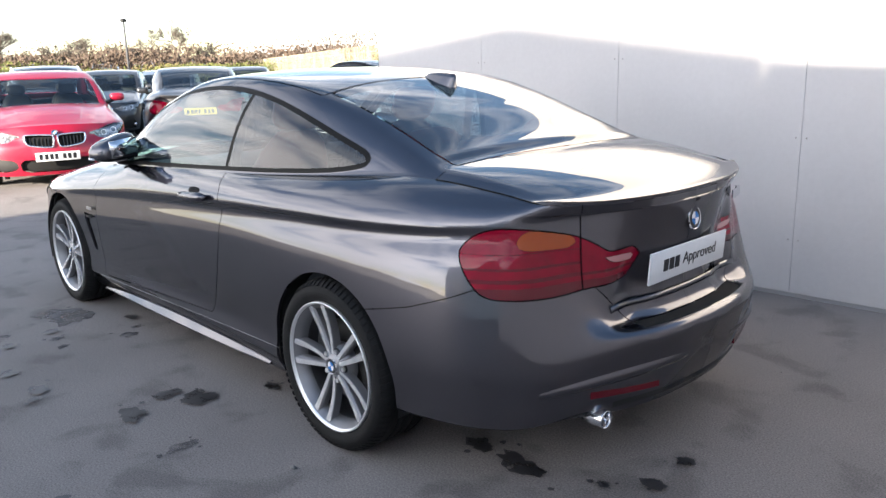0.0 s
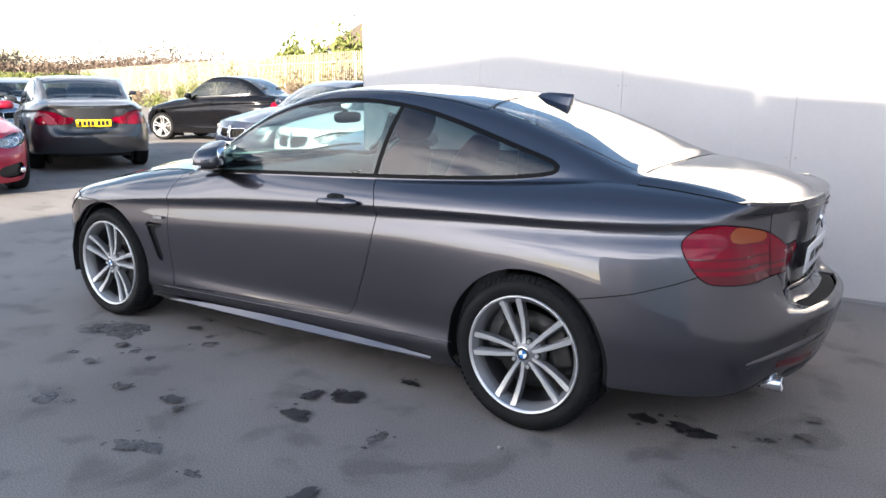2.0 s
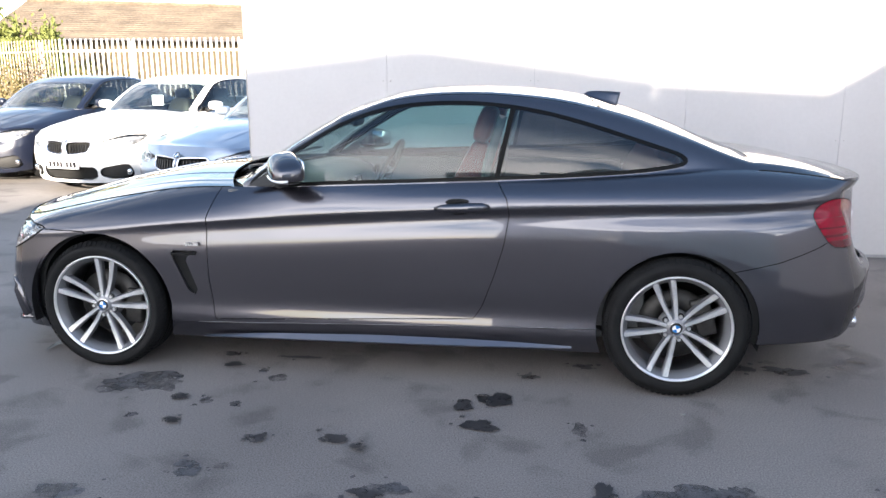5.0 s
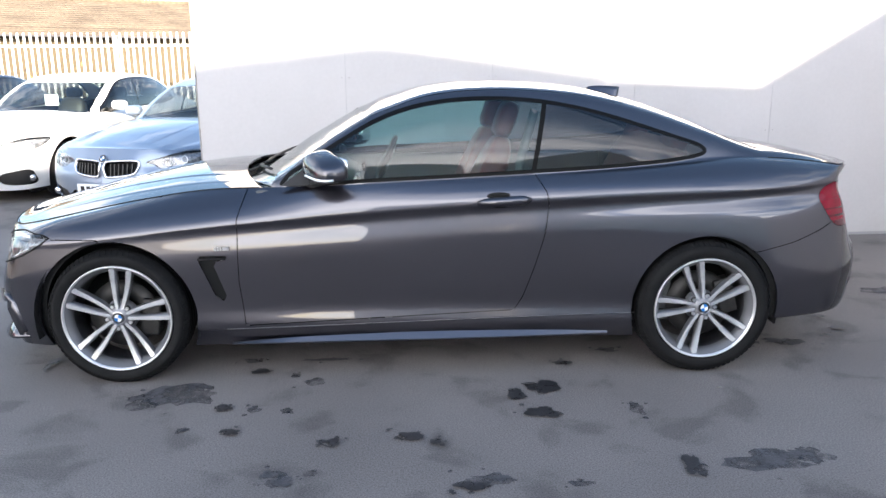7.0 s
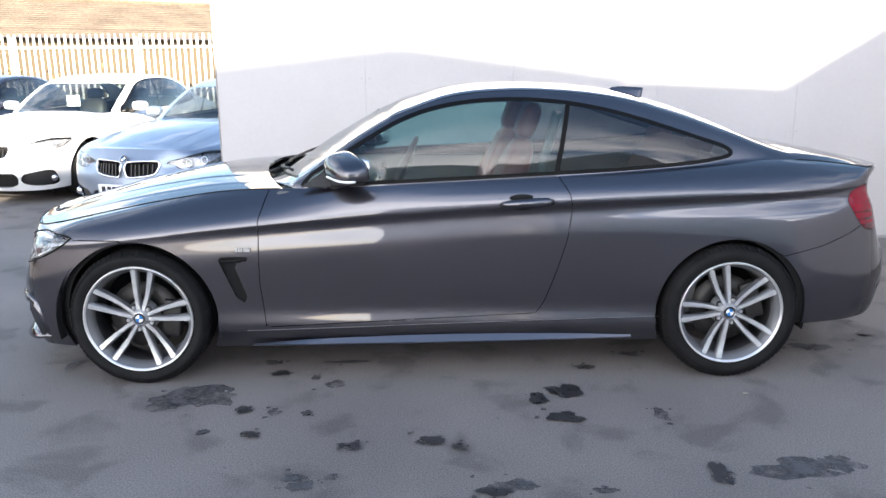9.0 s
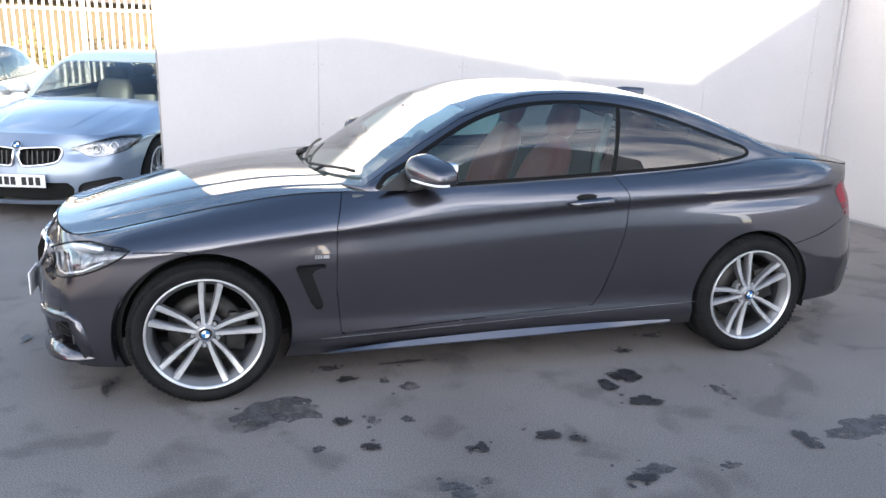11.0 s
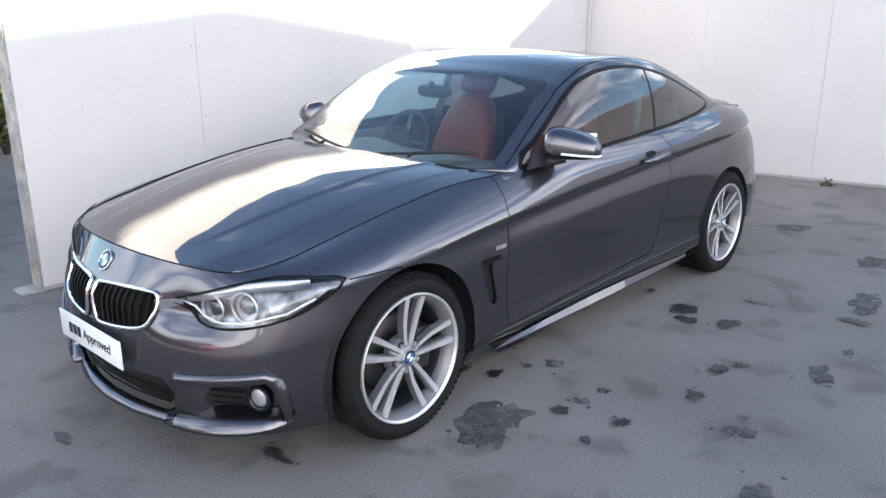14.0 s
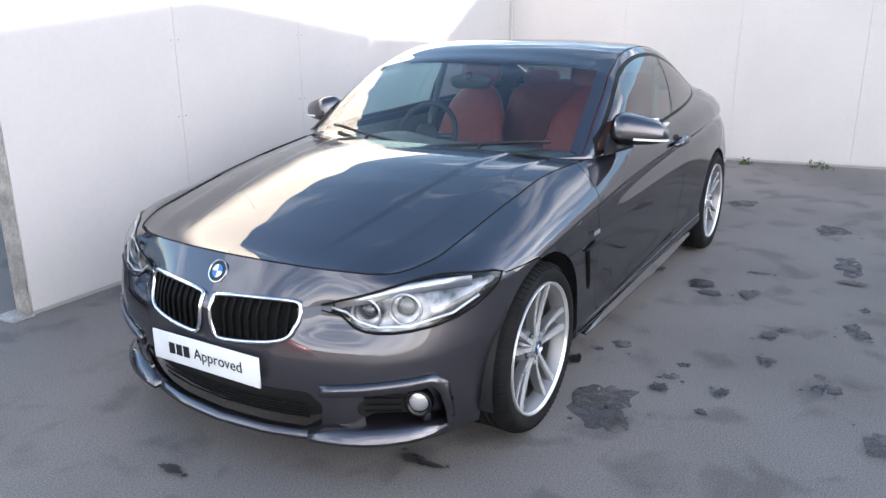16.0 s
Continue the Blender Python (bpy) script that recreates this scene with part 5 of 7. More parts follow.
    part("splitter", bm, PAINT, front)
    # dark shut lines round bonnet and boot lid
    for sd in (-1, 1):
        for name, us in (("bonnet_gap", np.linspace(0.0, 8.45, 70)), ("boot_gap", np.linspace(JOIN_U, 16.0, 20))):
            bm = tube(bmesh.new(), [(q[0], sd * q[1], q[2] + 0.0005) for q in spline(TOP, us)], 0.0028, 6)
            part(name, bm, INNER, car, "dark shut line")
    # badges
    q = nose_point(0.0, 0.703, nose, 0.004)
    badge("bonnet_badge", front, Matrix.Translation(q) @ Matrix.Rotation(radians(-58), 4, "Y") @ Matrix.Rotation(radians(-90), 4, "Z"), 0.041)
    q, n = on_side(19.0, 0.872, 0.006)
    badge("boot_badge", boot, Matrix.Translation((q[0], 0, q[2])) @ Matrix.Rotation(radians(84), 4, "Y") @ Matrix.Rotation(radians(90), 4, "Z"), 0.040)
    bm = bmesh.new()
    for j, w in enumerate((0.03, 0.03, 0.03, 0.026)):
        y = 0.40 + 0.037 * j
        q, n = on_side(17.25 - 0.17 * j, 0.895, 0.002)
        box(bm, q[0] - 0.001, q[0] + 0.004, y, y + w, 0.880, 0.912)
    part("boot_script", bm, CHROME, boot, "small chrome characters", smooth=False)
    # chrome-edged ledge under the plate
    bm = bmesh.new()
    pp = []
    for y in np.linspace(-0.42, 0.42, 17):
        q, n = on_side(float(np.interp(abs(y), [0, 0.23, 0.46, 0.67], [19, 18, 17, 16])), 0.622, 0.002)
        pp.append((q[0], y, 0.622))
    strip(bm, pp, [(1, 0, 0.8)] * len(pp), [(0, 0, 0.012)] * len(pp), 0.006)
    part("boot_ledge", bm, PAINT, boot)
    # black foot of the rear bumper
    bm = bmesh.new()
    rows = []
    for u in np.linspace(17.0, 19.0, 12):
        for_ = [on_side(u, z, o)[0] for z, o in ((0.275, -0.01), (0.30, 0.004), (0.335, -0.002))]
        rows.append(for_)
    full = rows + [[np.array([q[0], -q[1], q[2]]) for q in r] for r in rows[-2::-1]]
    vs = [[bm.verts.new(q) for q in r] for r in full]
    for a, b in zip(vs, vs[1:]):
        for j in range(2):
            bm.faces.new((a[j], a[j + 1], b[j + 1], b[j]))
    bmesh.ops.recalc_face_normals(bm, faces=bm.faces)
    part("rear_diffuser", bm, BLACK_PLASTIC, rear, "black plastic diffuser")
    # tailpipe
    bm = lathe(bmesh.new(), [(0.031, 2.312), (0.032, 2.362), (0.030, 2.368), (0.026, 2.360), (0.025, 2.29)], 24, "x")
    bmesh.ops.transform(bm, matrix=Matrix.Translation((0, -0.475, 0.266)), verts=bm.verts)
    part("tailpipe", bm, CHROME, car, "bright steel tailpipe")
    bm = tube(bmesh.new(), [(2.305, -0.475, 0.266), (1.7, -0.475, 0.26)], 0.025, 12)
    part("silencer", bm, BLACK_PLASTIC, car)
    # aerial fin
    bm = bmesh.new()
    rows = []
    for t in np.linspace(0, 1, 10):
        x = 1.015 + 0.185 * t
        zb = float(curve_at(MID_Z, x)) - 0.004
        zt = zb + 0.004 + 0.058 * t ** 0.55
        w = 0.034 * math.sin(math.pi * min(0.5, 0.12 + t * 0.5)) * (1 - 0.25 * t)
        rows.append([bm.verts.new(q) for q in ((x, -w, zb), (x + 0.01 * t, -w * 0.35, (zb + 2 * zt) / 3), (x + 0.015 * t, 0, zt), (x + 0.01 * t, w * 0.35, (zb + 2 * zt) / 3), (x, w, zb))])
    for a, b in zip(rows, rows[1:]):
        for j in range(4):
            bm.faces.new((a[j], a[j + 1], b[j + 1], b[j]))
    bm.faces.new(rows[-1])
    bmesh.ops.recalc_face_normals(bm, faces=bm.faces)
    part("aerial_fin", bm, PAINT, roof, "shark-fin aerial")
    # scuttle and wipers
    bm = bmesh.new()
    rows = []
    for y in np.linspace(-0.74, 0.74, 33):
        xw = -0.93 + 0.28 * min(1.0, (abs(y) / 0.785)) ** 2
        rows.append([bm.verts.new(q) for q in ((xw - 0.075, y, 0.885), (xw - 0.05, y, 0.905), (xw - 0.02, y, 0.915), (xw + 0.012, y, 0.922), (xw + 0.03, y, 0.86))])
    for a, b in zip(rows, rows[1:]):
        for j in range(4):
            bm.faces.new((a[j], a[j + 1], b[j + 1], b[j]))
    bmesh.ops.recalc_face_normals(bm, faces=bm.faces)
    part("scuttle", bm, BLACK_PLASTIC, car, "black plastic scuttle panel")
    for y0, y1 in ((-0.62, -0.02), (0.02, 0.62)):
        bm = bmesh.new()
        pts = []
        for t in np.linspace(0, 1, 9):
            y = y0 + (y1 - y0) * t
            x = -0.83 + 0.20 * (abs(y) / 0.785) ** 2 + 0.03 * (t if y0 > -0.1 else 1 - t)
            z = float(curve_at(MID_Z, x)) - (float(curve_at(MID_Z, x)) - 0.945) * (abs(y) / 0.785) ** 2.3 + 0.022
            pts.append((x, y, z))
        tube(bm, pts, 0.008, 6)
        tube(bm, [pts[4], (pts[4][0] - 0.06, pts[4][1], pts[4][2] - 0.03), (-0.90, y1 - 0.05 if y0 < -0.1 else y0 + 0.55, 0.93)], 0.009, 6)
        part("wiper", bm, BLACK_PLASTIC, car, "black windscreen wiper")
    for i, x in enumerate(WHEEL_X):
        for sd in (-1, 1):
            wheel_parts(car, pose(x, sd * (0.805 if i == 0 else 0.80), 0.331, 0, (8, -17)[i] * 1.0, 0), 0.225 if i == 0 else 0.255, sd, True, 0.258 if i == 0 else 0.250)
            bm = bmesh.new()
            rows = []
            for a in np.linspace(-0.25, math.pi + 0.25, 24):
                rows.append([bm.verts.new((x + (ARCH[i] + 0.012) * math.cos(a), sd * w, WHEEL_Z + (ARCH[i] + 0.012) * math.sin(a))) for w in (0.905 if i == 0 else 0.90, 0.60)])
            for a, b in zip(rows, rows[1:]):
                bm.faces.new((a[0], a[1], b[1], b[0]))
            inner = [r[1] for r in rows]
            bm.faces.new(inner)
            bmesh.ops.recalc_face_normals(bm, faces=bm.faces)
            part("arch_liner", bm, BLACK_PLASTIC, car, "black wheel-arch liner")
    bm = bmesh.new()
    box(bm, -1.75, 1.8, -0.66, 0.66, 0.215, 0.245)
    part("underbody", bm, BLACK_PLASTIC, car)
    cabin(car)
    pl = Matrix.Translation((-2.214, 0, 0.414)) @ Matrix(((0, 0, -1, 0), (-1, 0, 0, 0), (0, 1, 0, 0), (0, 0, 0, 1)))
    number_plate(car, pl, PLATE_WHITE, "Approved")
    pl = Matrix.Translation((2.374, 0, 0.732)) @ Matrix.Rotation(radians(4), 4, 'Y') @ Matrix(((0, 0, 1, 0), (1, 0, 0, 0), (0, 1, 0, 0), (0, 0, 0, 1)))
    number_plate(car, pl, PLATE_WHITE, "Approved")
    return car


# ---- the yard ----
CORNER = Vector((4.65, 2.205, 0))
WALL_END = Vector((-1.70, 1.94, 0))
EAST_END = Vector((5.72, -6.2, 0))
WALL_H = 2.4
STEEL_POST = material("weathered steel post", (0.34, 0.32, 0.30), 0.6, 0.4, noise_scale=8, noise_amount=0.35, fine_scale=60, fine_amount=0.2)
JOINT = material("grey joint", (0.34, 0.34, 0.35), 0.9)


def slab_mesh(name, a, b, z0, z1, t0, t1, mat):
    """An upright slab along a to b, between two distances behind its face."""
    d = (b - a).normalized()
    n = Vector((-d.y, d.x, 0))
    bm = bmesh.new()
    c = [a + n * t0, b + n * t0, b + n * t1, a + n * t1]
    lo = [bm.verts.new((p.x, p.y, z0)) for p in c]
    hi = [bm.verts.new((p.x, p.y, z1)) for p in c]
    bm.faces.new(lo[::-1])
    bm.faces.new(hi)
    for i in range(4):
        bm.faces.new((lo[i], lo[(i + 1) % 4], hi[(i + 1) % 4], hi[i]))
    bmesh.ops.recalc_face_normals(bm, faces=bm.faces)
    return bm


def panel_wall(name, a, b, label, first, step, count_sign=1):
    """A wall of white sheets with open joints on a dark backing, bolts along the joints."""
    base = new(name, finish(slab_mesh(name, a, b, 0.0, WALL_H, 0.012, 0.12, JOINT), name, JOINT, False))
    tagged(base, label, "wall", kind="structure")
    d, length = (b - a).normalized(), (b - a).length
    n = Vector((-d.y, d.x, 0))
    cuts = [0.0] + [q for q in np.arange(first, length, step)] + [length]
    for q0, q1 in zip(cuts, cuts[1:]):
        bm = slab_mesh("panel", a + d * (q0 + 0.0013), a + d * (q1 - 0.0013), 0.028, WALL_H + 0.01, 0.0, 0.012, WALL_PAINT)
        ob = part("panel", bm, WALL_PAINT, base, smooth=False)
        if q0 > 0:
            for z in (0.35, 0.95, 1.42, 1.95):
                for e in (-0.03, 0.03):
                    bm = bmesh.new()
                    c = a + d * (q0 + e) - n * 0.001
                    bmesh.ops.create_cone(bm, cap_ends=True, segments=8, radius1=0.0055, radius2=0.0035, depth=0.005,
                                          matrix=Matrix.Translation((c.x, c.y, z)) @ (-n).to_track_quat("Z", "Y").to_matrix().to_4x4())
                    part("bolt", bm, STEEL_POST, base)
    return base


panel_wall("wall_north", WALL_END, CORNER, "white painted sheet wall with bolted joints", 1.19, 1.21)
panel_wall("wall_east", CORNER + Vector((0.003, 0, 0)), EAST_END, "white painted sheet wall closing the yard", 1.35, 1.21)

# end post of the wall with its foot plate
post = thing("wall_post", "weathered steel post at the free end of the wall", "post", pose(WALL_END.x, WALL_END.y, 0))
d = (CORNER - WALL_END).normalized()
bm = slab_mesh("post", Vector((0, 0, 0)) - d * 0.012, Vector((0, 0, 0)) - d * 0.003, 0.012, WALL_H + 0.02, 0.006, 0.13, STEEL_POST)
part("post", bm, STEEL_POST, post, smooth=False)
bm = box(bmesh.new(), -0.13, -0.003, -0.015, 0.16, 0.0, 0.012, 0.003)
part("foot_plate", bm, STEEL_POST, post, smooth=False)

# corner strip
bm = bmesh.new()
box(bm, CORNER.x - 0.035, CORNER.x - 0.004, CORNER.y - 0.034, CORNER.y - 0.006, 0.02, WALL_H)
tagged(new("trim", finish(bm, "trim", WALL_PAINT, False)), "white folded corner strip of the wall", "trim", kind="structure")


def asphalt_material():
    """Worn asphalt: coarse patches, fine stone, damp-dark blotches."""
    m = material("worn asphalt", (0.178, 0.162, 0.154), 0.8, noise_scale=0.75, noise_amount=0.20, fine_scale=150, fine_amount=0.40, bump_scale=230, bump=0.12)
    t = m.node_tree
    b = t.nodes["Principled BSDF"]
    src = b.inputs["Base Color"].links[0].from_socket
    co = t.nodes["Texture Coordinate"]
    n = t.nodes.new("ShaderNodeTexNoise")
    n.inputs["Scale"].default_value, n.inputs["Detail"].default_value, n.inputs["Distortion"].default_value = 3.1, 7.0, 0.4
    t.links.new(co.outputs["Object"], n.inputs["Vector"])
    r = t.nodes.new("ShaderNodeMapRange")
    r.inputs["From Min"].default_value, r.inputs["From Max"].default_value = 0.36, 0.46
    r.inputs["To Min"].default_value, r.inputs["To Max"].default_value = 0.72, 1.0
    t.links.new(n.outputs["Fac"], r.inputs["Value"])
    mul = t.nodes.new("ShaderNodeVectorMath")
    mul.operation = "SCALE"
    t.links.new(src, mul.inputs[0])
    t.links.new(r.outputs["Result"], mul.inputs["Scale"])
    t.links.new(mul.outputs["Vector"], b.inputs["Base Color"])
    return m


ASPHALT_WORN = asphalt_material()
bm = bmesh.new()
n = 24
for i in range(n + 1):
    for j in range(n + 1):
        bm.verts.new((-70 + 110 * i / n, -45 + 105 * j / n, 0))
bm.verts.ensure_lookup_table()
for i in range(n):
    for j in range(n):
        k = i * (n + 1) + j
        bm.faces.new([bm.verts[q] for q in (k, k + n + 1, k + n + 2, k + 1)])
tagged(new("pavement", finish(bm, "pavement", ASPHALT_WORN, False)), "worn grey asphalt yard with dark oil spots", "yard", kind="structure")
FIELD = material("dry winter field", (0.13, 0.11, 0.06), 0.95, noise_scale=0.06, noise_amount=0.3, fine_scale=2.0, fine_amount=0.2)
bm = bmesh.new()
for p in ((-2500, -2500), (2500, -2500), (2500, 2500), (-2500, 2500)):
    bm.verts.new((*p, -0.03))
bm.faces.new(bm.verts)
tagged(new("ground", finish(bm, "ground", FIELD, False)), "dry straw-coloured winter fields", "ground", kind="structure")

# oil and damp spots: thin films with ragged edges
STAIN = material("oil film", (0.028, 0.027, 0.029), 0.42, noise_scale=9, noise_amount=0.4, fine_scale=180, fine_amount=0.4)
STAIN_PALE = material("faint damp film", (0.075, 0.073, 0.077), 0.6, noise_scale=9, noise_amount=0.3, fine_scale=180, fine_amount=0.4)
SPOTS = [(0.62, -1.07, 0.085, 0.075), (0.49, -1.16, 0.045, 0.06), (0.58, -1.35, 0.065, 0.05), (-0.01, -1.55, 0.055, 0.04), (-0.34, -1.59, 0.05, 0.035), (0.10, -1.60, 0.025, 0.025),
         (1.08, -1.85, 0.045, 0.08), (0.22, -1.95, 0.06, 0.03), (-0.81, -0.66, 0.06, 0.03), (-0.75, -0.81, 0.045, 0.03), (-0.40, -0.67, 0.12, 0.02),
         (-0.84, -1.23, 0.035, 0.04), (-0.76, -1.48, 0.045, 0.03), (0.77, -0.78, 0.055, 0.03), (1.05, -0.61, 0.05, 0.04), (1.85, -0.53, 0.06, 0.05), (2.04, -0.54, 0.11, 0.055),
         (2.47, -0.12, 0.035, 0.03), (2.46, -0.33, 0.045, 0.035), (2.34, -0.45, 0.025, 0.02), (-1.85, -0.65, 0.03, 0.08), (-2.34, 0.09, 0.02, 0.05)]
PALE = [(-1.08, -1.06, 0.20, 0.12), (-1.22, -1.13, 0.10, 0.08), (1.38, -1.82, 0.17, 0.08), (-0.55, -1.26, 0.03, 0.03), (-0.52, -1.82, 0.045, 0.03), (-0.38, -1.82, 0.03, 0.02),
        (0.62, -1.94, 0.045, 0.02), (-0.57, -0.86, 0.03, 0.025), (1.56, -1.78, 0.07, 0.06), (-0.46, -0.94, 0.05, 0.04), (-0.88, -2.07, 0.09, 0.06), (0.28, -1.91, 0.08, 0.05),
        (2.32, -1.62, 0.15, 0.12), (-0.96, -1.43, 0.03, 0.02), (-0.48, -1.88, 0.05, 0.045), (1.00, -1.33, 0.035, 0.06), (-0.70, -1.25, 0.03, 0.035), (2.9, -0.9, 0.14, 0.10), (1.9, -2.3, 0.10, 0.07), (3.2, 0.4, 0.12, 0.08)]



def ragged(m, scale, lo, hi):
    """Breaks a film up into blotches."""
    t = m.node_tree
    n = t.nodes.new("ShaderNodeTexNoise")
    n.inputs["Scale"].default_value, n.inputs["Detail"].default_value, n.inputs["Roughness"].default_value = scale, 9.0, 0.65
    r = t.nodes.new("ShaderNodeMapRange")
    r.inputs["From Min"].default_value, r.inputs["From Max"].default_value = lo, hi
    t.links.new(t.nodes["Texture Coordinate"].outputs["Object"], n.inputs["Vector"])
    t.links.new(n.outputs["Fac"], r.inputs["Value"])
    t.links.new(r.outputs["Result"], t.nodes["Principled BSDF"].inputs["Alpha"])


ragged(STAIN, 13, 0.34, 0.46)
ragged(STAIN_PALE, 7, 0.34, 0.60)


def film(name, spots, mat, label, z):
    rng = random.Random(len(spots))
    bm = bmesh.new()
    for x, y, a, b in spots:
        z += 0.00012
        k = 30
        ph = rng.random() * 100
        ring = []
        for i in range(k):
            t = i * math.tau / k
            r = 1.0 + 0.55 * noise.noise((math.cos(t) * 1.3 + ph, math.sin(t) * 1.3, ph)) + 0.35 * noise.noise((math.cos(t) * 4 + ph, math.sin(t) * 4, ph + 9))
            ring.append(bm.verts.new((x + a * r * math.cos(t), y + b * r * math.sin(t), z)))
        bm.faces.new(ring)
        for _ in range(rng.randint(1, 4)):
            cx, cy, rr = x + rng.uniform(-2, 2) * a, y + rng.uniform(-2, 2) * b, rng.uniform(0.004, 0.014)
            z += 0.00003
            bm.faces.new([bm.verts.new((cx + rr * math.cos(t) * rng.uniform(0.7, 1.3), cy + rr * math.sin(t) * rng.uniform(0.7, 1.3), z)) for t in np.linspace(0, math.tau, 9)[:-1]])
    return tagged(new(name, finish(bm, name, mat, False)), label, "stain", kind="stuff")


film("oil_spots", SPOTS, STAIN, "dark oil spots on the asphalt", 0.008)
film("damp_spots", PALE, STAIN_PALE, "faint damp patches on the asphalt", 0.001)

# crumbs of stone and dead leaves on the yard
CRUMB = material("pale grit", (0.19, 0.185, 0.175), 0.9, noise_scale=30, noise_amount=0.3)
rng = random.Random(5)
bm = bmesh.new()
for _ in range(420):
    x, y, r = rng.uniform(-5, 5), rng.uniform(-3.4, 1.9), rng.uniform(0.0015, 0.005)
    if rng.random() < 0.04:
        r *= 2.5
    bmesh.ops.create_icosphere(bm, subdivisions=1, radius=r, matrix=Matrix.Translation((x, y, r * 0.35)) @ Matrix.Diagonal((1.2, 0.9, 0.6, 1)))
tagged(new("grit", finish(bm, "grit", CRUMB)), "scattered pale grit on the asphalt", "grit", kind="stuff")

# weeds along the foot of the wall
WEED = material("weed leaves", (0.06, 0.09, 0.03), 0.8, noise_scale=20, noise_amount=0.4)


def leaf_clump(bm, centre, size, count, rng, leaf):
    for _ in range(count):
        p = Vector((rng.gauss(0, 0.45), rng.gauss(0, 0.45), abs(rng.gauss(0, 0.5))))
        p = Vector((p.x * size[0], p.y * size[1], p.z * size[2])) + Vector(centre)
        m = Matrix.Translation(p) @ Euler((rng.uniform(0, 6.3), rng.uniform(0, 6.3), rng.uniform(0, 6.3))).to_matrix().to_4x4()
        l = leaf * rng.uniform(0.5, 1.4)
        vs = [bm.verts.new(m @ Vector(q)) for q in ((-l, 0, 0), (0, -l * 0.45, l * 0.1), (l, 0, 0), (0, l * 0.45, l * 0.1))]
        bm.faces.new(vs)


for x, y, s in ((4.98, -1.28, 0.09), (4.86, -0.55, 0.05), (5.12, -2.2, 0.06), (4.70, 0.75, 0.03), (5.3, -3.5, 0.1)):
    bm = bmesh.new()
    leaf_clump(bm, (x - 0.05, y, 0.0), (s, s * 1.6, s * 0.9), 70, rng, 0.018)
    tagged(new("weed", finish(bm, "weed", WEED, False)), "small green weeds at the foot of the wall", "weed", kind="stuff")

coupe(pose(0, 0, 0))


# ---- parked cars ----
def paint(name, color, metal=0.5, rough=0.35, coat=0.7):
    return material(name, color, rough, metal, coat, 0.03, 700.0, 0.08)


SHARED = {}


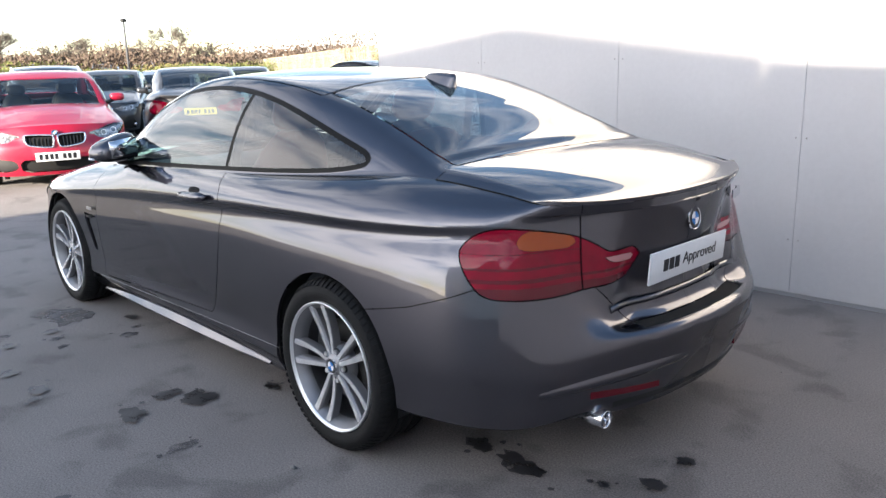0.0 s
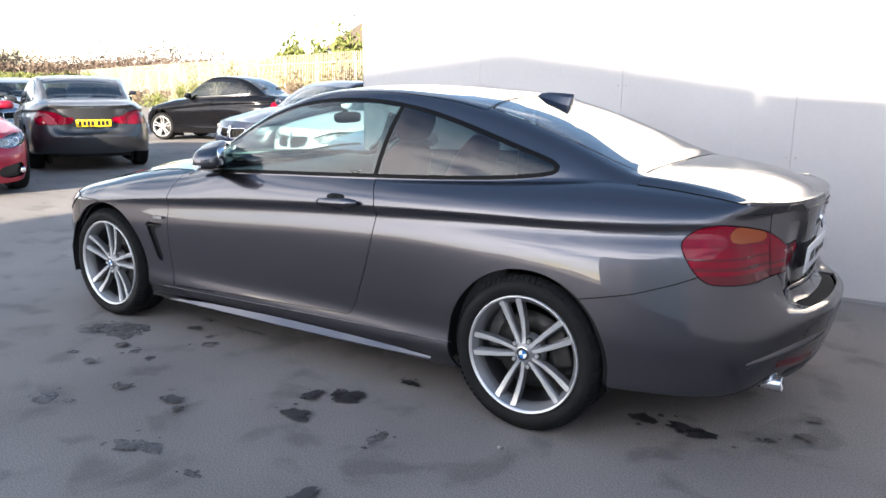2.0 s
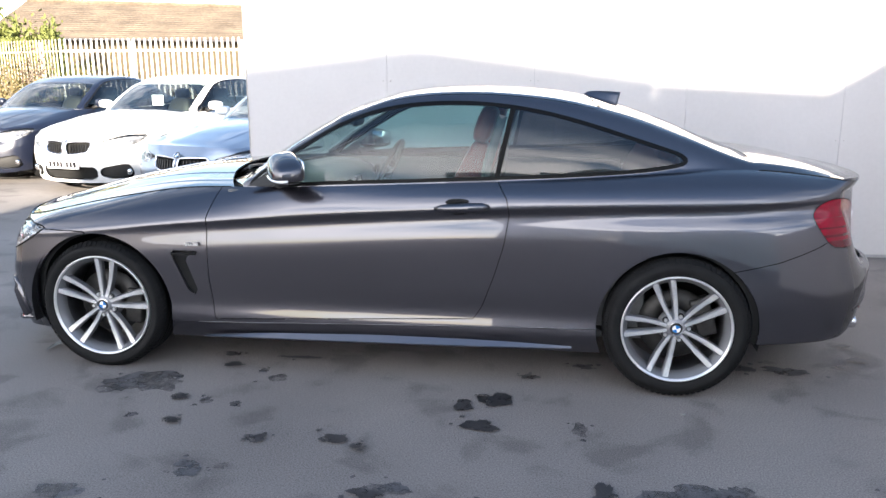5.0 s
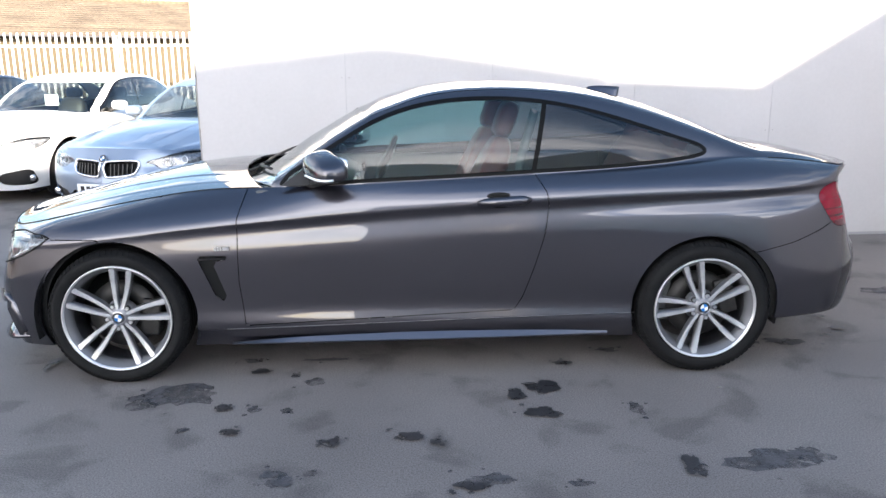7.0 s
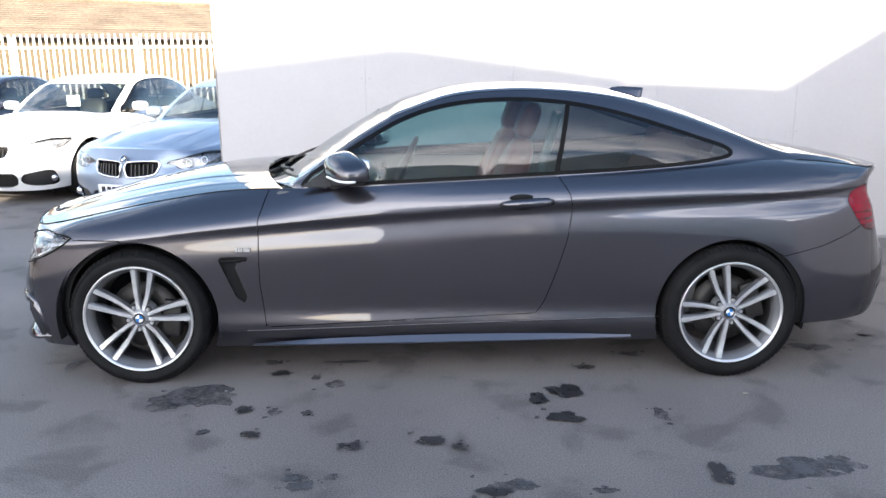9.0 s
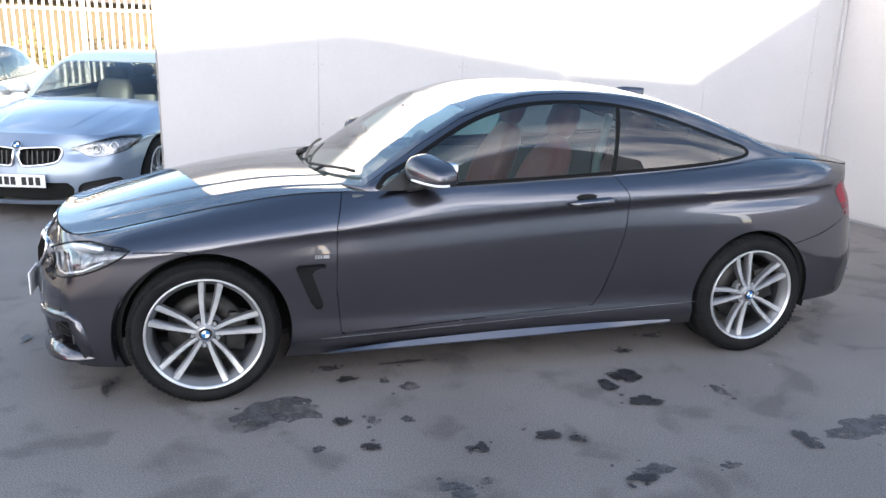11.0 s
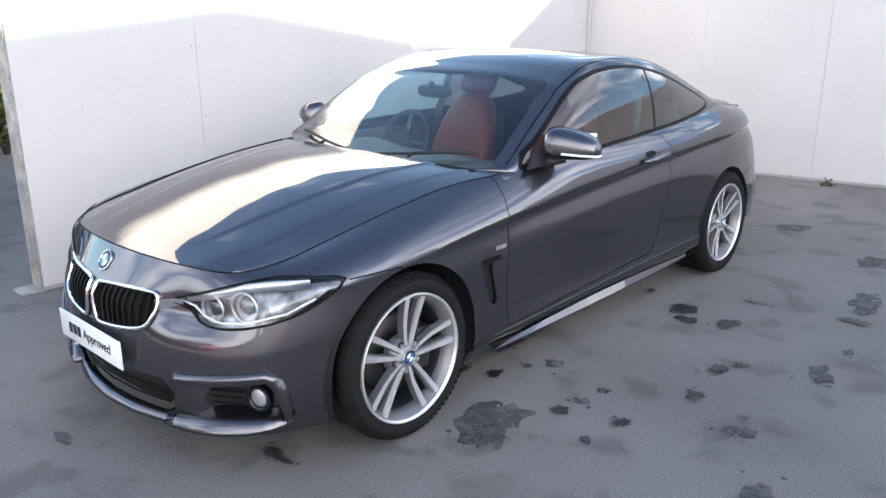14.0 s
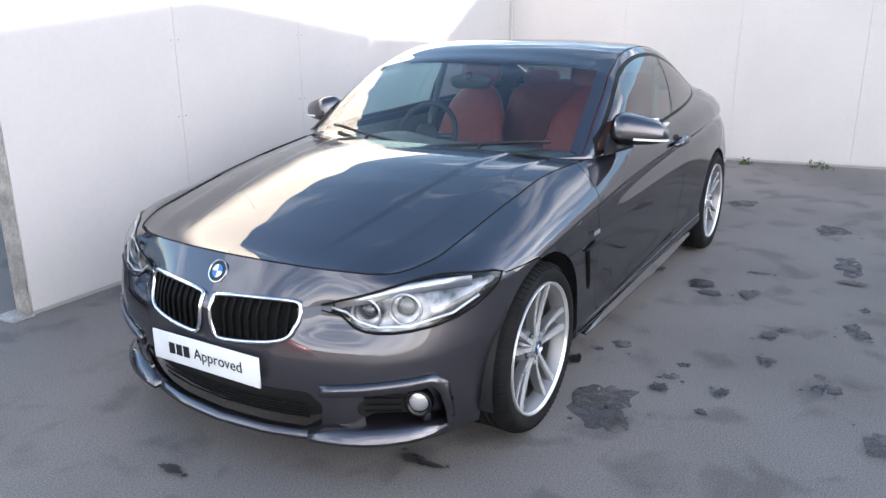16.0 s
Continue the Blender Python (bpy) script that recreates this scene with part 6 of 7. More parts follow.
def parked_car(x, y, heading, mat, label, plate, lift=0.0, tall=1.0, name="saloon_car", long=1.0, rails=False):
    """A parked car: its nose stands at (x, y) if seen from ahead; heading in degrees from +x."""
    key = round(lift, 3)
    if key not in SHARED:
        SHARED[key] = body_pieces(150, 40, lift, SALOON)
    p = SHARED[key]
    c = thing(name, label, "car", pose(x, y, 0, 0, 0, heading - 180), group="parked cars in the yard")
    grow = (long, 1.0, tall)
    scale = lambda m: {"v": m["v"] * grow, "a": m["a"], "f": m["f"]}
    both = lambda k: scale(joined(*sides_of(p[k])))
    body = joined(*[both(k) for k in ("bumper_front", "bumper_rear", "side_skirt", "wing", "door", "rear_door", "quarter", "rail", "roof", "bonnet", "boot_top", "boot_back", "gill")])
    part("body", solid(body, 0.012), mat, c)
    sh = both("shell_cut")
    part("inner_shell", bmesh_of({"v": sh["v"] * (0.985, 0.972, 1), "a": sh["a"], "f": sh["f"]}, 0), INNER, c)
    part("windscreen", bmesh_of(both("windscreen")), GLASS_CLEAR, c, "clear windscreen")
    part("rear_window", bmesh_of(both("rear_window")), GLASS_DARK, c, "dark rear window")
    for k in (0, 1):
        sd = (-1, 1)[k]
        g = lambda key: scale(sides_of(p[key])[k])
        part("side_window", bmesh_of(g("side_window")), GLASS_DARK, c)
        part("quarter_window", bmesh_of(g("quarter_window")), GLASS_DARK, c)
        part("window_trim", bmesh_of(g("window_trim")), BLACK_GLOSS, c)
        tl = part("tail_light", bmesh_of(g("tail_light")), RED_LENS, c, "red tail light")
        part("boot_light", bmesh_of(g("tail_light_inner")), RED_LENS, c, "red inner tail light")
        hl = part("headlight", bmesh_of(g("headlight")), LENS, c, "clear headlight")
        hl.visible_shadow = False
        part("reflector", shrunk(g("headlight"), 0.04), HEADLAMP_INNER, hl)
        for u, z in ((2.95, 0.625), (3.8, 0.65)):
            q, n = on_side(u, z, -0.018)
            bm = bmesh.new()
            tube(bm, [(q[0] * long + 0.004, sd * (q[1] + 0.034 * math.cos(a)), (q[2] + 0.034 * math.sin(a)) * tall) for a in np.linspace(0, math.tau, 16)[:-1]], 0.004, 6, True)
            part("lamp_ring", bm, WHITE_BADGE, hl)
        nose = p["shell"]["v"]
        nose = nose[nose[:, 0] < -1.75]
        out = rounded(KIDNEY, 3)
        rim = [nose_point(a, b, nose, 0.006) for a, b in out]
        bm = tube(bmesh.new(), [(q.x * long, sd * q.y, q.z * tall) for q in rim], 0.012, 6, True)
        kid = part("kidney_grille", bm, CHROME, c, "chrome grille surround with dark slats")
        bm = bmesh.new()
        bm.faces.new([bm.verts.new((q.x * long + 0.04, sd * q.y, q.z * tall)) for q in rim])
        part("grille_backing", bm, INNER, kid, smooth=False)
        for yy in np.linspace(0.09, 0.34, 7):
            zs = [z for z in np.linspace(0.42, 0.62, 40) if outline_distance(np.array([[yy, z]]), out)[0] < -0.006]
            if zs:
                q0, q1 = nose_point(yy, zs[0], nose, -0.008), nose_point(yy, zs[-1], nose, -0.008)
                bm = strip(bmesh.new(), [(q.x * long, sd * q.y, q.z * tall) for q in (q0, q1)], [(-1, 0, 0)] * 2, [(0, 0.006, 0)] * 2, 0.012)
                part("grille_slat", bm, BLACK_GLOSS, kid, smooth=False)
        pk = part("bumper_pocket", shrunk(g("pocket"), 0.04), BLACK_PLASTIC, c, "dark pocket in the bumper")
        q, n = on_side(3.95, 0.30, -0.005)
        bm = ellipsoid(bmesh.new(), (q[0] * long, sd * q[1], q[2]), (0.03, 0.04, 0.04), None, 1.0, 14)
        part("fog_light", bm, CHROME, c, "round fog light")
        bm = ellipsoid(bmesh.new(), (-0.42 * long, sd * 0.985, 1.03 * tall), (0.065, 0.105, 0.06), None, 0.65, 16)
        mir = part("door_mirror", bm, mat, c)
        bm = tube(bmesh.new(), [(-0.44 * long, sd * 0.83, 0.955 * tall), (-0.42 * long, sd * 0.93, 0.99 * tall)], 0.028, 8)
        part("stalk", bm, BLACK_PLASTIC, mir)
        for hx in (0.02, 0.80):
            bm = bmesh.new()
            box(bm, (hx - 0.02) * long, (hx + 0.20) * long, sd * 0.918 - 0.014, sd * 0.918 + 0.018, 0.862 * tall, 0.888 * tall, 0.008)
            part("door_handle", bm, mat, c)
        bm = bmesh.new()
        box(bm, -0.55, 1.2, sd * 0.74 - 0.02, sd * 0.74 + 0.02, 0.30, 0.90 * tall)
        part("door_card", bm, INTERIOR, c)
        for i, wx in enumerate(WHEEL_X):
            wheel_parts(c, pose(wx * long, sd * 0.80, 0.331, 0, 20 * i, 0), 0.225, sd, False)
            bm = bmesh.new()
            box(bm, wx * long - 0.40, wx * long + 0.40, sd * 0.62 - 0.03, sd * 0.62 + 0.03, 0.1, 0.72)
            part("arch_liner", bm, INNER, c)
        if rails:
            zz = float(curve_at(RAIL_Z, 0.5)) + lift + 0.03
            bm = tube(bmesh.new(), [(-0.05, sd * 0.66, zz * tall - 0.05), (0.1, sd * 0.655, zz * tall), (1.0, sd * 0.62, zz * tall - 0.04), (1.15, sd * 0.61, zz * tall - 0.10)], 0.016, 8)
            part("roof_rail", bm, ALLOY, c, "bright roof rail")
        for xs in (0.12, 0.92):
            bm = ellipsoid(bmesh.new(), (xs + 0.32, sd * 0.36, 0.82 * tall), (0.09, 0.22, 0.30), Matrix.Rotation(radians(18), 4, "Y"), 0.6, 14)
            ellipsoid(bm, (xs + 0.42, sd * 0.36, 1.16 * tall), (0.05, 0.13, 0.08), None, 0.6, 12)
            part("seat", bm, BLACK_PLASTIC, c, "dark seat")
    bm = bmesh.new()
    box(bm, -1.85 * long, 1.9 * long, -0.60, 0.60, 0.2, 0.26)
    box(bm, -0.85, -0.35, -0.70, 0.70, 0.70, 0.90 * tall, 0.03)
    part("underbody", bm, BLACK_PLASTIC, c)
    part("lower_intake", shrunk(both("intake"), 0.04), INNER, c)
    badge("bonnet_badge", c, Matrix.Translation((-2.165 * long, 0, 0.668 * tall)) @ Matrix.Rotation(radians(-58), 4, "Y"), 0.041)
    pl = Matrix.Translation((-2.236 * long, 0, 0.372 + 0.6 * (tall - 1))) @ Matrix(((0, 0, -1, 0), (-1, 0, 0, 0), (0, 1, 0, 0), (0, 0, 0, 1)))
    number_plate(c, pl, PLATE_WHITE)
    if plate == "both":
        pl = Matrix.Translation((2.374 * long, 0, 0.725 * tall)) @ Matrix(((0, 0, 1, 0), (1, 0, 0, 0), (0, 1, 0, 0), (0, 0, 0, 1)))
        number_plate(c, pl, PLATE_YELLOW)
    if "white slip" in label:
        bm = bmesh.new()
        box(bm, -0.44, -0.438, -0.10, 0.10, 1.02 * tall, 1.16 * tall)
        part("price_slip", bm, PLATE_WHITE, c, "white paper slip behind the windscreen", smooth=False)
    # set the nose or the tail at the given place
    return c


def by_nose(x, y, heading, *a, **k):
    h = radians(heading)
    r = 2.19 * k.get("long", 1.0)
    return parked_car(x - r * math.cos(h), y - r * math.sin(h), heading, *a, **k)


def by_tail(x, y, heading, *a, **k):
    h = radians(heading)
    r = 2.43 * k.get("long", 1.0)
    return parked_car(x + r * math.cos(h), y + r * math.sin(h), heading, *a, **k)


SILVER = paint("silver blue paint", (0.22, 0.27, 0.35), 0.6)
WHITE = paint("white paint", (0.66, 0.66, 0.66), 0.0, 0.3)
NAVY = paint("dark blue paint", (0.008, 0.011, 0.024), 0.2)
JET = paint("black paint", (0.004, 0.004, 0.005), 0.0, 0.12, 0.0)
JET.node_tree.nodes["Principled BSDF"].inputs["Specular IOR Level"].default_value = 0.35
RED = paint("red paint", (0.30, 0.006, 0.028), 0.2)
GREY = paint("grey paint", (0.035, 0.037, 0.042), 0.4)
by_nose(-2.96, 3.03, 252, SILVER, "silver-blue saloon car parked nose out by the wall", "front", long=1.05, tall=1.0)
by_nose(-5.18, 4.50, 257, WHITE, "white saloon car with a white slip behind its windscreen", "front", tall=1.03)
by_nose(-7.3, 5.25, 261, NAVY, "dark blue saloon car parked nose out beside a white one", "front", tall=1.03)
by_nose(-7.0, 0.82, -15, RED, "bright red saloon car with chrome grille surrounds", "front", tall=1.04)
by_tail(-8.5, 3.6, 155, GREY, "dark grey saloon car with a yellow rear plate", "both", tall=1.05)
parked_car(-12.75, 9.9, 198, JET, "black hatchback car parked across the row", "front", lift=0.05, tall=1.06, name="hatchback_car", long=0.86)
by_tail(-12.6, 2.6, 165, SILVER, "silver estate car with bright roof rails", "both", lift=0.06, tall=1.08, name="estate_car", rails=True)
far = [(-15.8, 4.9, 330, GREY, 1.05), (-17.8, 7.3, 325, SILVER, 1.03), (-18.6, 10.2, 325, NAVY, 1.06), (-23.5, 9.6, 325, GREY, 1.04), (-21.5, 4.6, 332, JET, 1.05), (-22.6, 7.2, 328, SILVER, 1.05)]
for x, y, h, mat, tall in far:
    parked_car(x, y, h, mat, {"grey paint": "grey", "black paint": "black", "silver blue paint": "silver", "dark blue paint": "dark blue"}[mat.name] + " saloon car in the rows by the fence", "front", tall=tall)

# ---- fence, bank, trees and distance ----
FENCE = material("pale galvanised steel", (0.62, 0.61, 0.58), 0.55, 0.3, noise_scale=3, noise_amount=0.25, fine_scale=40, fine_amount=0.15, by_object=0.15)
# far run of the same fence, in a darker tan tone
FENCE_FAR = material("tan fence steel", (0.34, 0.30, 0.22), 0.7, 0.1, noise_scale=0.6, noise_amount=0.3, fine_scale=20, fine_amount=0.2, by_object=0.2)
fence = thing("palisade_fence", "pale galvanised steel palisade fence behind the parked cars", "fence", pose(2.0, 14.5, 0))
FH = 2.40
BEND = 14.0                                   # metres to the bend of the fence
RUN = (Vector((-1.0, 0.02, 0)).normalized(), Vector((-0.91, 0.415, 0)).normalized())


def fence_at(k):
    """The place k metres along the fence, from its first post, and the direction there."""
    if k < BEND:
        return RUN[0] * k, RUN[0]
    return RUN[0] * BEND + RUN[1] * (k - BEND), RUN[1]


def turn(d):
    return Matrix(((d.x, -d.y, 0, 0), (d.y, d.x, 0, 0), (0, 0, 1, 0), (0, 0, 0, 1)))


def pale_mesh(d):
    bm = bmesh.new()
    prof = [(-0.029, 0.012), (-0.011, 0.0), (0.011, 0.0), (0.029, 0.012)]
    lo = [bm.verts.new((x, y, 0.05)) for x, y in prof]
    mi = [bm.verts.new((x, y, FH - 0.10)) for x, y in prof]
    hi = [bm.verts.new((x * 0.25 + (0.02 if x > 0 else -0.02) * (k % 2), y, FH)) for k, (x, y) in enumerate(prof)]
    for a, b in ((lo, mi), (mi, hi)):
        for k in range(3):
            bm.faces.new((a[k], a[k + 1], b[k + 1], b[k]))
    bmesh.ops.transform(bm, matrix=turn(d), verts=bm.verts)
    return bm


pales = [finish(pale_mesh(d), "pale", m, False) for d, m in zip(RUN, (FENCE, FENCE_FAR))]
for k in range(240):
    p, d = fence_at(0.15 * k)
    ob = new("pale", pales[0.15 * k >= BEND])
    ob.parent = fence
    ob.location = (p.x, p.y, 0)
bm = bmesh.new()
for k in range(240, 640):
    p, d = fence_at(0.15 * k)
    me = pales[1].copy()
    me.transform(Matrix.Translation(p))
    bm.from_mesh(me)
    bpy.data.meshes.remove(me)
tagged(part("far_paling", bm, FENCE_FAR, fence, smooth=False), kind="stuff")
for k0, k1 in ((0.0, BEND), (BEND, 96.0)):
    p, d = fence_at(k0)
    for z in (0.5, 2.1):
        bm = bmesh.new()
        box(bm, 0, k1 - k0, -0.05, -0.014, z - 0.025, z + 0.025, 0.0)
        bmesh.ops.transform(bm, matrix=Matrix.Translation(p) @ turn(d), verts=bm.verts)
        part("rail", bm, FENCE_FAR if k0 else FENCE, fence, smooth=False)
for k in range(0, 96, 3):
    p, d = fence_at(k)
    bm = bmesh.new()
    box(bm, -0.05, 0.05, -0.13, -0.05, 0, FH - 0.06)
    bmesh.ops.transform(bm, matrix=Matrix.Translation(p) @ turn(d), verts=bm.verts)
    part("post", bm, FENCE if k < BEND else FENCE_FAR, fence, smooth=False)

TILE = material("brown roof tiles", (0.125, 0.095, 0.068), 0.9, noise_scale=1.2, noise_amount=0.25, fine_scale=11, fine_amount=0.3, bump_scale=14, bump=0.5, by_object=0.12)
RENDER_WALL = material("brown wall", (0.075, 0.058, 0.036), 0.9, noise_scale=0.8, noise_amount=0.1, fine_scale=12, fine_amount=0.08)


def hipped_building(corner, along, back, length, depth, hip, eave, ridge):
    """A low building: eaves corner, direction of the eaves, direction to the ridge; tiles in stepped courses."""
    h = thing("tiled_building", "low brown building with a brown tiled hipped roof", "building")
    at = lambda q, w, z: corner + along * q + back * w + Vector((0, 0, z))
    bm = bmesh.new()
    c = [at(0.4, 0.4, 0), at(length - 0.4, 0.4, 0), at(length - 0.4, 2 * depth - 0.4, 0), at(0.4, 2 * depth - 0.4, 0)]
    lo = [bm.verts.new(q) for q in c]
    hi = [bm.verts.new(q + Vector((0, 0, eave + 0.05))) for q in c]
    for k in range(4):
        bm.faces.new((lo[k], lo[(k + 1) % 4], hi[(k + 1) % 4], hi[k]))
    bmesh.ops.recalc_face_normals(bm, faces=bm.faces)
    part("wall", bm, RENDER_WALL, h, smooth=False)
    n = 18
    for k in range(n):
        a, b = k / n, (k + 1) / n + 0.02
        for side in (0, 1, 2):
            bm = bmesh.new()

            def corner_at(t, end):
                w, q = depth * t, hip * t
                z = eave + (ridge - eave) * t
                if side == 0:
                    return at(q if end == 0 else length - q, w, z)
                if side == 1:
                    return at(q if end == 0 else length - q, 2 * depth - w, z)
                return at(q, w if end == 0 else 2 * depth - w, z)
            up = Vector((0, 0, 0.016))
            p = [corner_at(a, 0) + up, corner_at(a, 1) + up, corner_at(b, 1), corner_at(b, 0)]
            vs = [bm.verts.new(q) for q in p]
            vs2 = [bm.verts.new(q - up * 1.4) for q in p[:2]]
            bm.faces.new(vs)
            bm.faces.new((vs2[0], vs2[1], vs[1], vs[0]))
            bmesh.ops.recalc_face_normals(bm, faces=bm.faces)
            part("tile_course", bm, TILE, h, smooth=False)
    bm = tube(bmesh.new(), [at(hip, depth, ridge + 0.03), at(length - hip, depth, ridge + 0.03)], 0.09, 8)
    part("ridge_tiles", bm, TILE, h)
    bm = tube(bmesh.new(), [at(0, -0.06, eave - 0.02), at(length, -0.06, eave - 0.02)], 0.03, 8)
    part("gutter", bm, DARK_STEEL, h, "dark eaves gutter")
    return h


hipped_building(Vector((-18.2, 19.7, 0)), Vector((0.866, 0.5, 0)), Vector((-0.5, 0.866, 0)), 34.0, 4.77, 1.14, 2.72, 4.30)

LEAF_RUSSET = material("russet leaves", (0.13, 0.045, 0.028), 0.75, noise_scale=1.2, noise_amount=0.5, fine_scale=6, fine_amount=0.3)
LEAF_GREEN = material("hedge leaves", (0.115, 0.130, 0.032), 0.75, noise_scale=0.8, noise_amount=0.4, fine_scale=6, fine_amount=0.3)
LEAF_TAN = material("dry leaves", (0.16, 0.125, 0.055), 0.8, noise_scale=0.8, noise_amount=0.4, fine_scale=6, fine_amount=0.3)
LEAF_BROWN = material("brown twigs", (0.11, 0.078, 0.058), 0.85, noise_scale=0.8, noise_amount=0.4)
BARK = material("grey bark", (0.13, 0.11, 0.09), 0.9, noise_scale=6, noise_amount=0.3)


def bush(x, y, size, mat, label, count=500, leaf=0.09, seed=1):
    rng = random.Random(seed)
    b = thing("bush", label, "bush", pose(x, y, 0), group="bushes along the fence")
    bm = bmesh.new()
    for _ in range(7):
        a, l = rng.uniform(0, 6.3), rng.uniform(0.5, 0.95)
        tube(bm, [(0, 0, 0), (math.cos(a) * size[0] * 0.3, math.sin(a) * size[1] * 0.3, size[2] * l * 0.5), (math.cos(a + 0.4) * size[0] * 0.7, math.sin(a + 0.4) * size[1] * 0.7, size[2] * l)], [0.03, 0.018, 0.006], 5)
    part("stem", bm, BARK, b)
    bm = bmesh.new()
    for _ in range(9):
        c = (rng.uniform(-0.6, 0.6) * size[0], rng.uniform(-0.6, 0.6) * size[1], rng.uniform(0.1, 0.62) * size[2])
        leaf_clump(bm, c, (size[0] * 0.45, size[1] * 0.45, size[2] * 0.4), count // 9, rng, leaf)
    part("foliage", bm, mat, b, smooth=False)
    return b


def bare_tree(x, y, height, seed, label="leafless winter tree with fine grey twigs"):
    rng = random.Random(seed)
    t = thing("tree", label, "tree", pose(x, y, 0), group="bare trees behind the yard")
    trunk, twigs = bmesh.new(), bmesh.new()

    def grow(bm, p, d, length, r, depth):
        q = [p]
        for _ in range(3):
            d = (d + Vector((rng.gauss(0, 0.12), rng.gauss(0, 0.12), rng.gauss(0.03, 0.08)))).normalized()
            q.append(q[-1] + d * length / 3)
        tube(bm, q, [r, r * 0.88, r * 0.76, r * 0.62], 6 if depth < 2 else 4)
        if depth >= 4:
            for _ in range(16):
                a = q[rng.randint(1, 3)] + Vector((rng.gauss(0, 0.12), rng.gauss(0, 0.12), rng.gauss(0, 0.12)))
                e = (d + Vector((rng.gauss(0, 0.6), rng.gauss(0, 0.6), rng.gauss(0.2, 0.4)))).normalized() * rng.uniform(0.3, 0.8)
                s = Vector((rng.gauss(0, 1), rng.gauss(0, 1), rng.gauss(0, 1))).normalized() * 0.020
                bm.faces.new([bm.verts.new(v) for v in (a - s, a + s, a + e)])
        if depth < 5:
            for _ in range(3 if depth < 3 else 2):
                s = rng.randint(1, 3)
                e = (d + Vector((rng.gauss(0, 0.55), rng.gauss(0, 0.55), rng.gauss(0.1, 0.3)))).normalized()
                grow(twigs if depth >= 1 else bm, q[s], e, length * rng.uniform(0.55, 0.78), r * 0.60, depth + 1)

    grow(trunk, Vector((0, 0, 0)), Vector((0, 0, 1)), height * 0.36, height * 0.022, 0)
    part("trunk", trunk, BARK, t)
    part("crown", twigs, BARK, t)
    return t


rng = random.Random(11)


def spot(k, off):
    """A place along the fence, off metres behind it."""
    p, d = fence_at(k)
    return 2.0 + p.x + d.y * off, 14.5 + p.y - d.x * off


for i in range(26):
    k = 3 + i * 2.6 + rng.uniform(-0.8, 0.8)
    off = -rng.uniform(0.8, 2.4)
    x, y = spot(k, off)
    kind = rng.random()
    mat, lab = (LEAF_GREEN, "straggling green bush beside the fence") if kind < 0.22 else (LEAF_TAN, "dry straw-coloured bush beside the fence") if kind < 0.8 else (LEAF_BROWN, "brown leafless bush beside the fence")
    bush(x, y, (rng.uniform(0.7, 1.3), rng.uniform(0.7, 1.3), rng.uniform(0.6, 1.15)), mat, lab, 420, 0.07, 100 + i)
for i in range(16):
    x, y = spot(0.5 + i * 1.5 + rng.uniform(-0.6, 0.6), rng.uniform(0.7, 1.6))
    mat, lab = ((LEAF_TAN, "dry orange-brown bush behind the fence"), (LEAF_GREEN, "green bramble behind the fence"), (LEAF_BROWN, "brown twiggy bush behind the fence"))[(0, 1, 0, 2, 1)[i % 5]]
    bush(x, y, (rng.uniform(0.7, 1.2), rng.uniform(0.6, 0.9), rng.uniform(1.0, 1.8)), mat, lab, 900, 0.05, 500 + i)
for i, (k, h) in enumerate(((13.0, 1.9), (14.0, 2.4), (15.0, 2.0), (16.5, 1.5), (18.2, 1.7), (20.0, 1.4), (4.6, 1.3), (7.6, 1.2))):
    x, y = spot(k, -0.6)
    bush(x, y, (0.6, 0.5, h), (LEAF_TAN, LEAF_BROWN)[i % 3 == 1], "dry climber grown over the fence", 700, 0.045, 640 + i)
for i in range(18):
    x, y = spot(12.5 + 1.35 * i + rng.uniform(-0.4, 0.4), rng.choice((-0.5, 0.6)))
    mat, lab = ((LEAF_TAN, "dry yellow climber on the fence"), (LEAF_GREEN, "green bramble on the fence"))[i % 5 in (1, 4)]
    bush(x, y, (rng.uniform(0.5, 0.9), 0.5, rng.uniform(1.3, 2.3)), mat, lab, 650, 0.06, 700 + i)
for i, (x, y, s, h) in enumerate(((-16.3, 18.9, 0.8, 3.0), (-15.2, 18.7, 0.7, 2.9), (-17.4, 19.2, 0.8, 2.7), (-20.4, 20.6, 1.0, 2.9), (-21.9, 21.2, 1.0, 2.8), (-24.5, 22.6, 1.1, 2.6))):
    bush(x, y, (s, s, h), LEAF_GREEN, "tall green shrub behind the fence", 7000, 0.10, 300 + i)


# shaded shrubs close behind the end of the wall
for i, (x, y, size, mat, lab) in enumerate([(0.0, 7.6, (0.55, 0.5, 1.25), LEAF_GREEN, "dark green shrub in the shade behind the wall"), (0.55, 8.0, (0.6, 0.5, 1.1), LEAF_GREEN, "dark green shrub in the shade behind the wall"),
                                            (0.25, 8.6, (0.8, 0.45, 2.3), LEAF_RUSSET, "russet-leaved climber behind the wall"), (1.1, 8.4, (0.6, 0.45, 2.4), LEAF_RUSSET, "russet-leaved climber behind the wall")]):
    bush(x, y, size, mat, lab, 2600, 0.06, 820 + i)


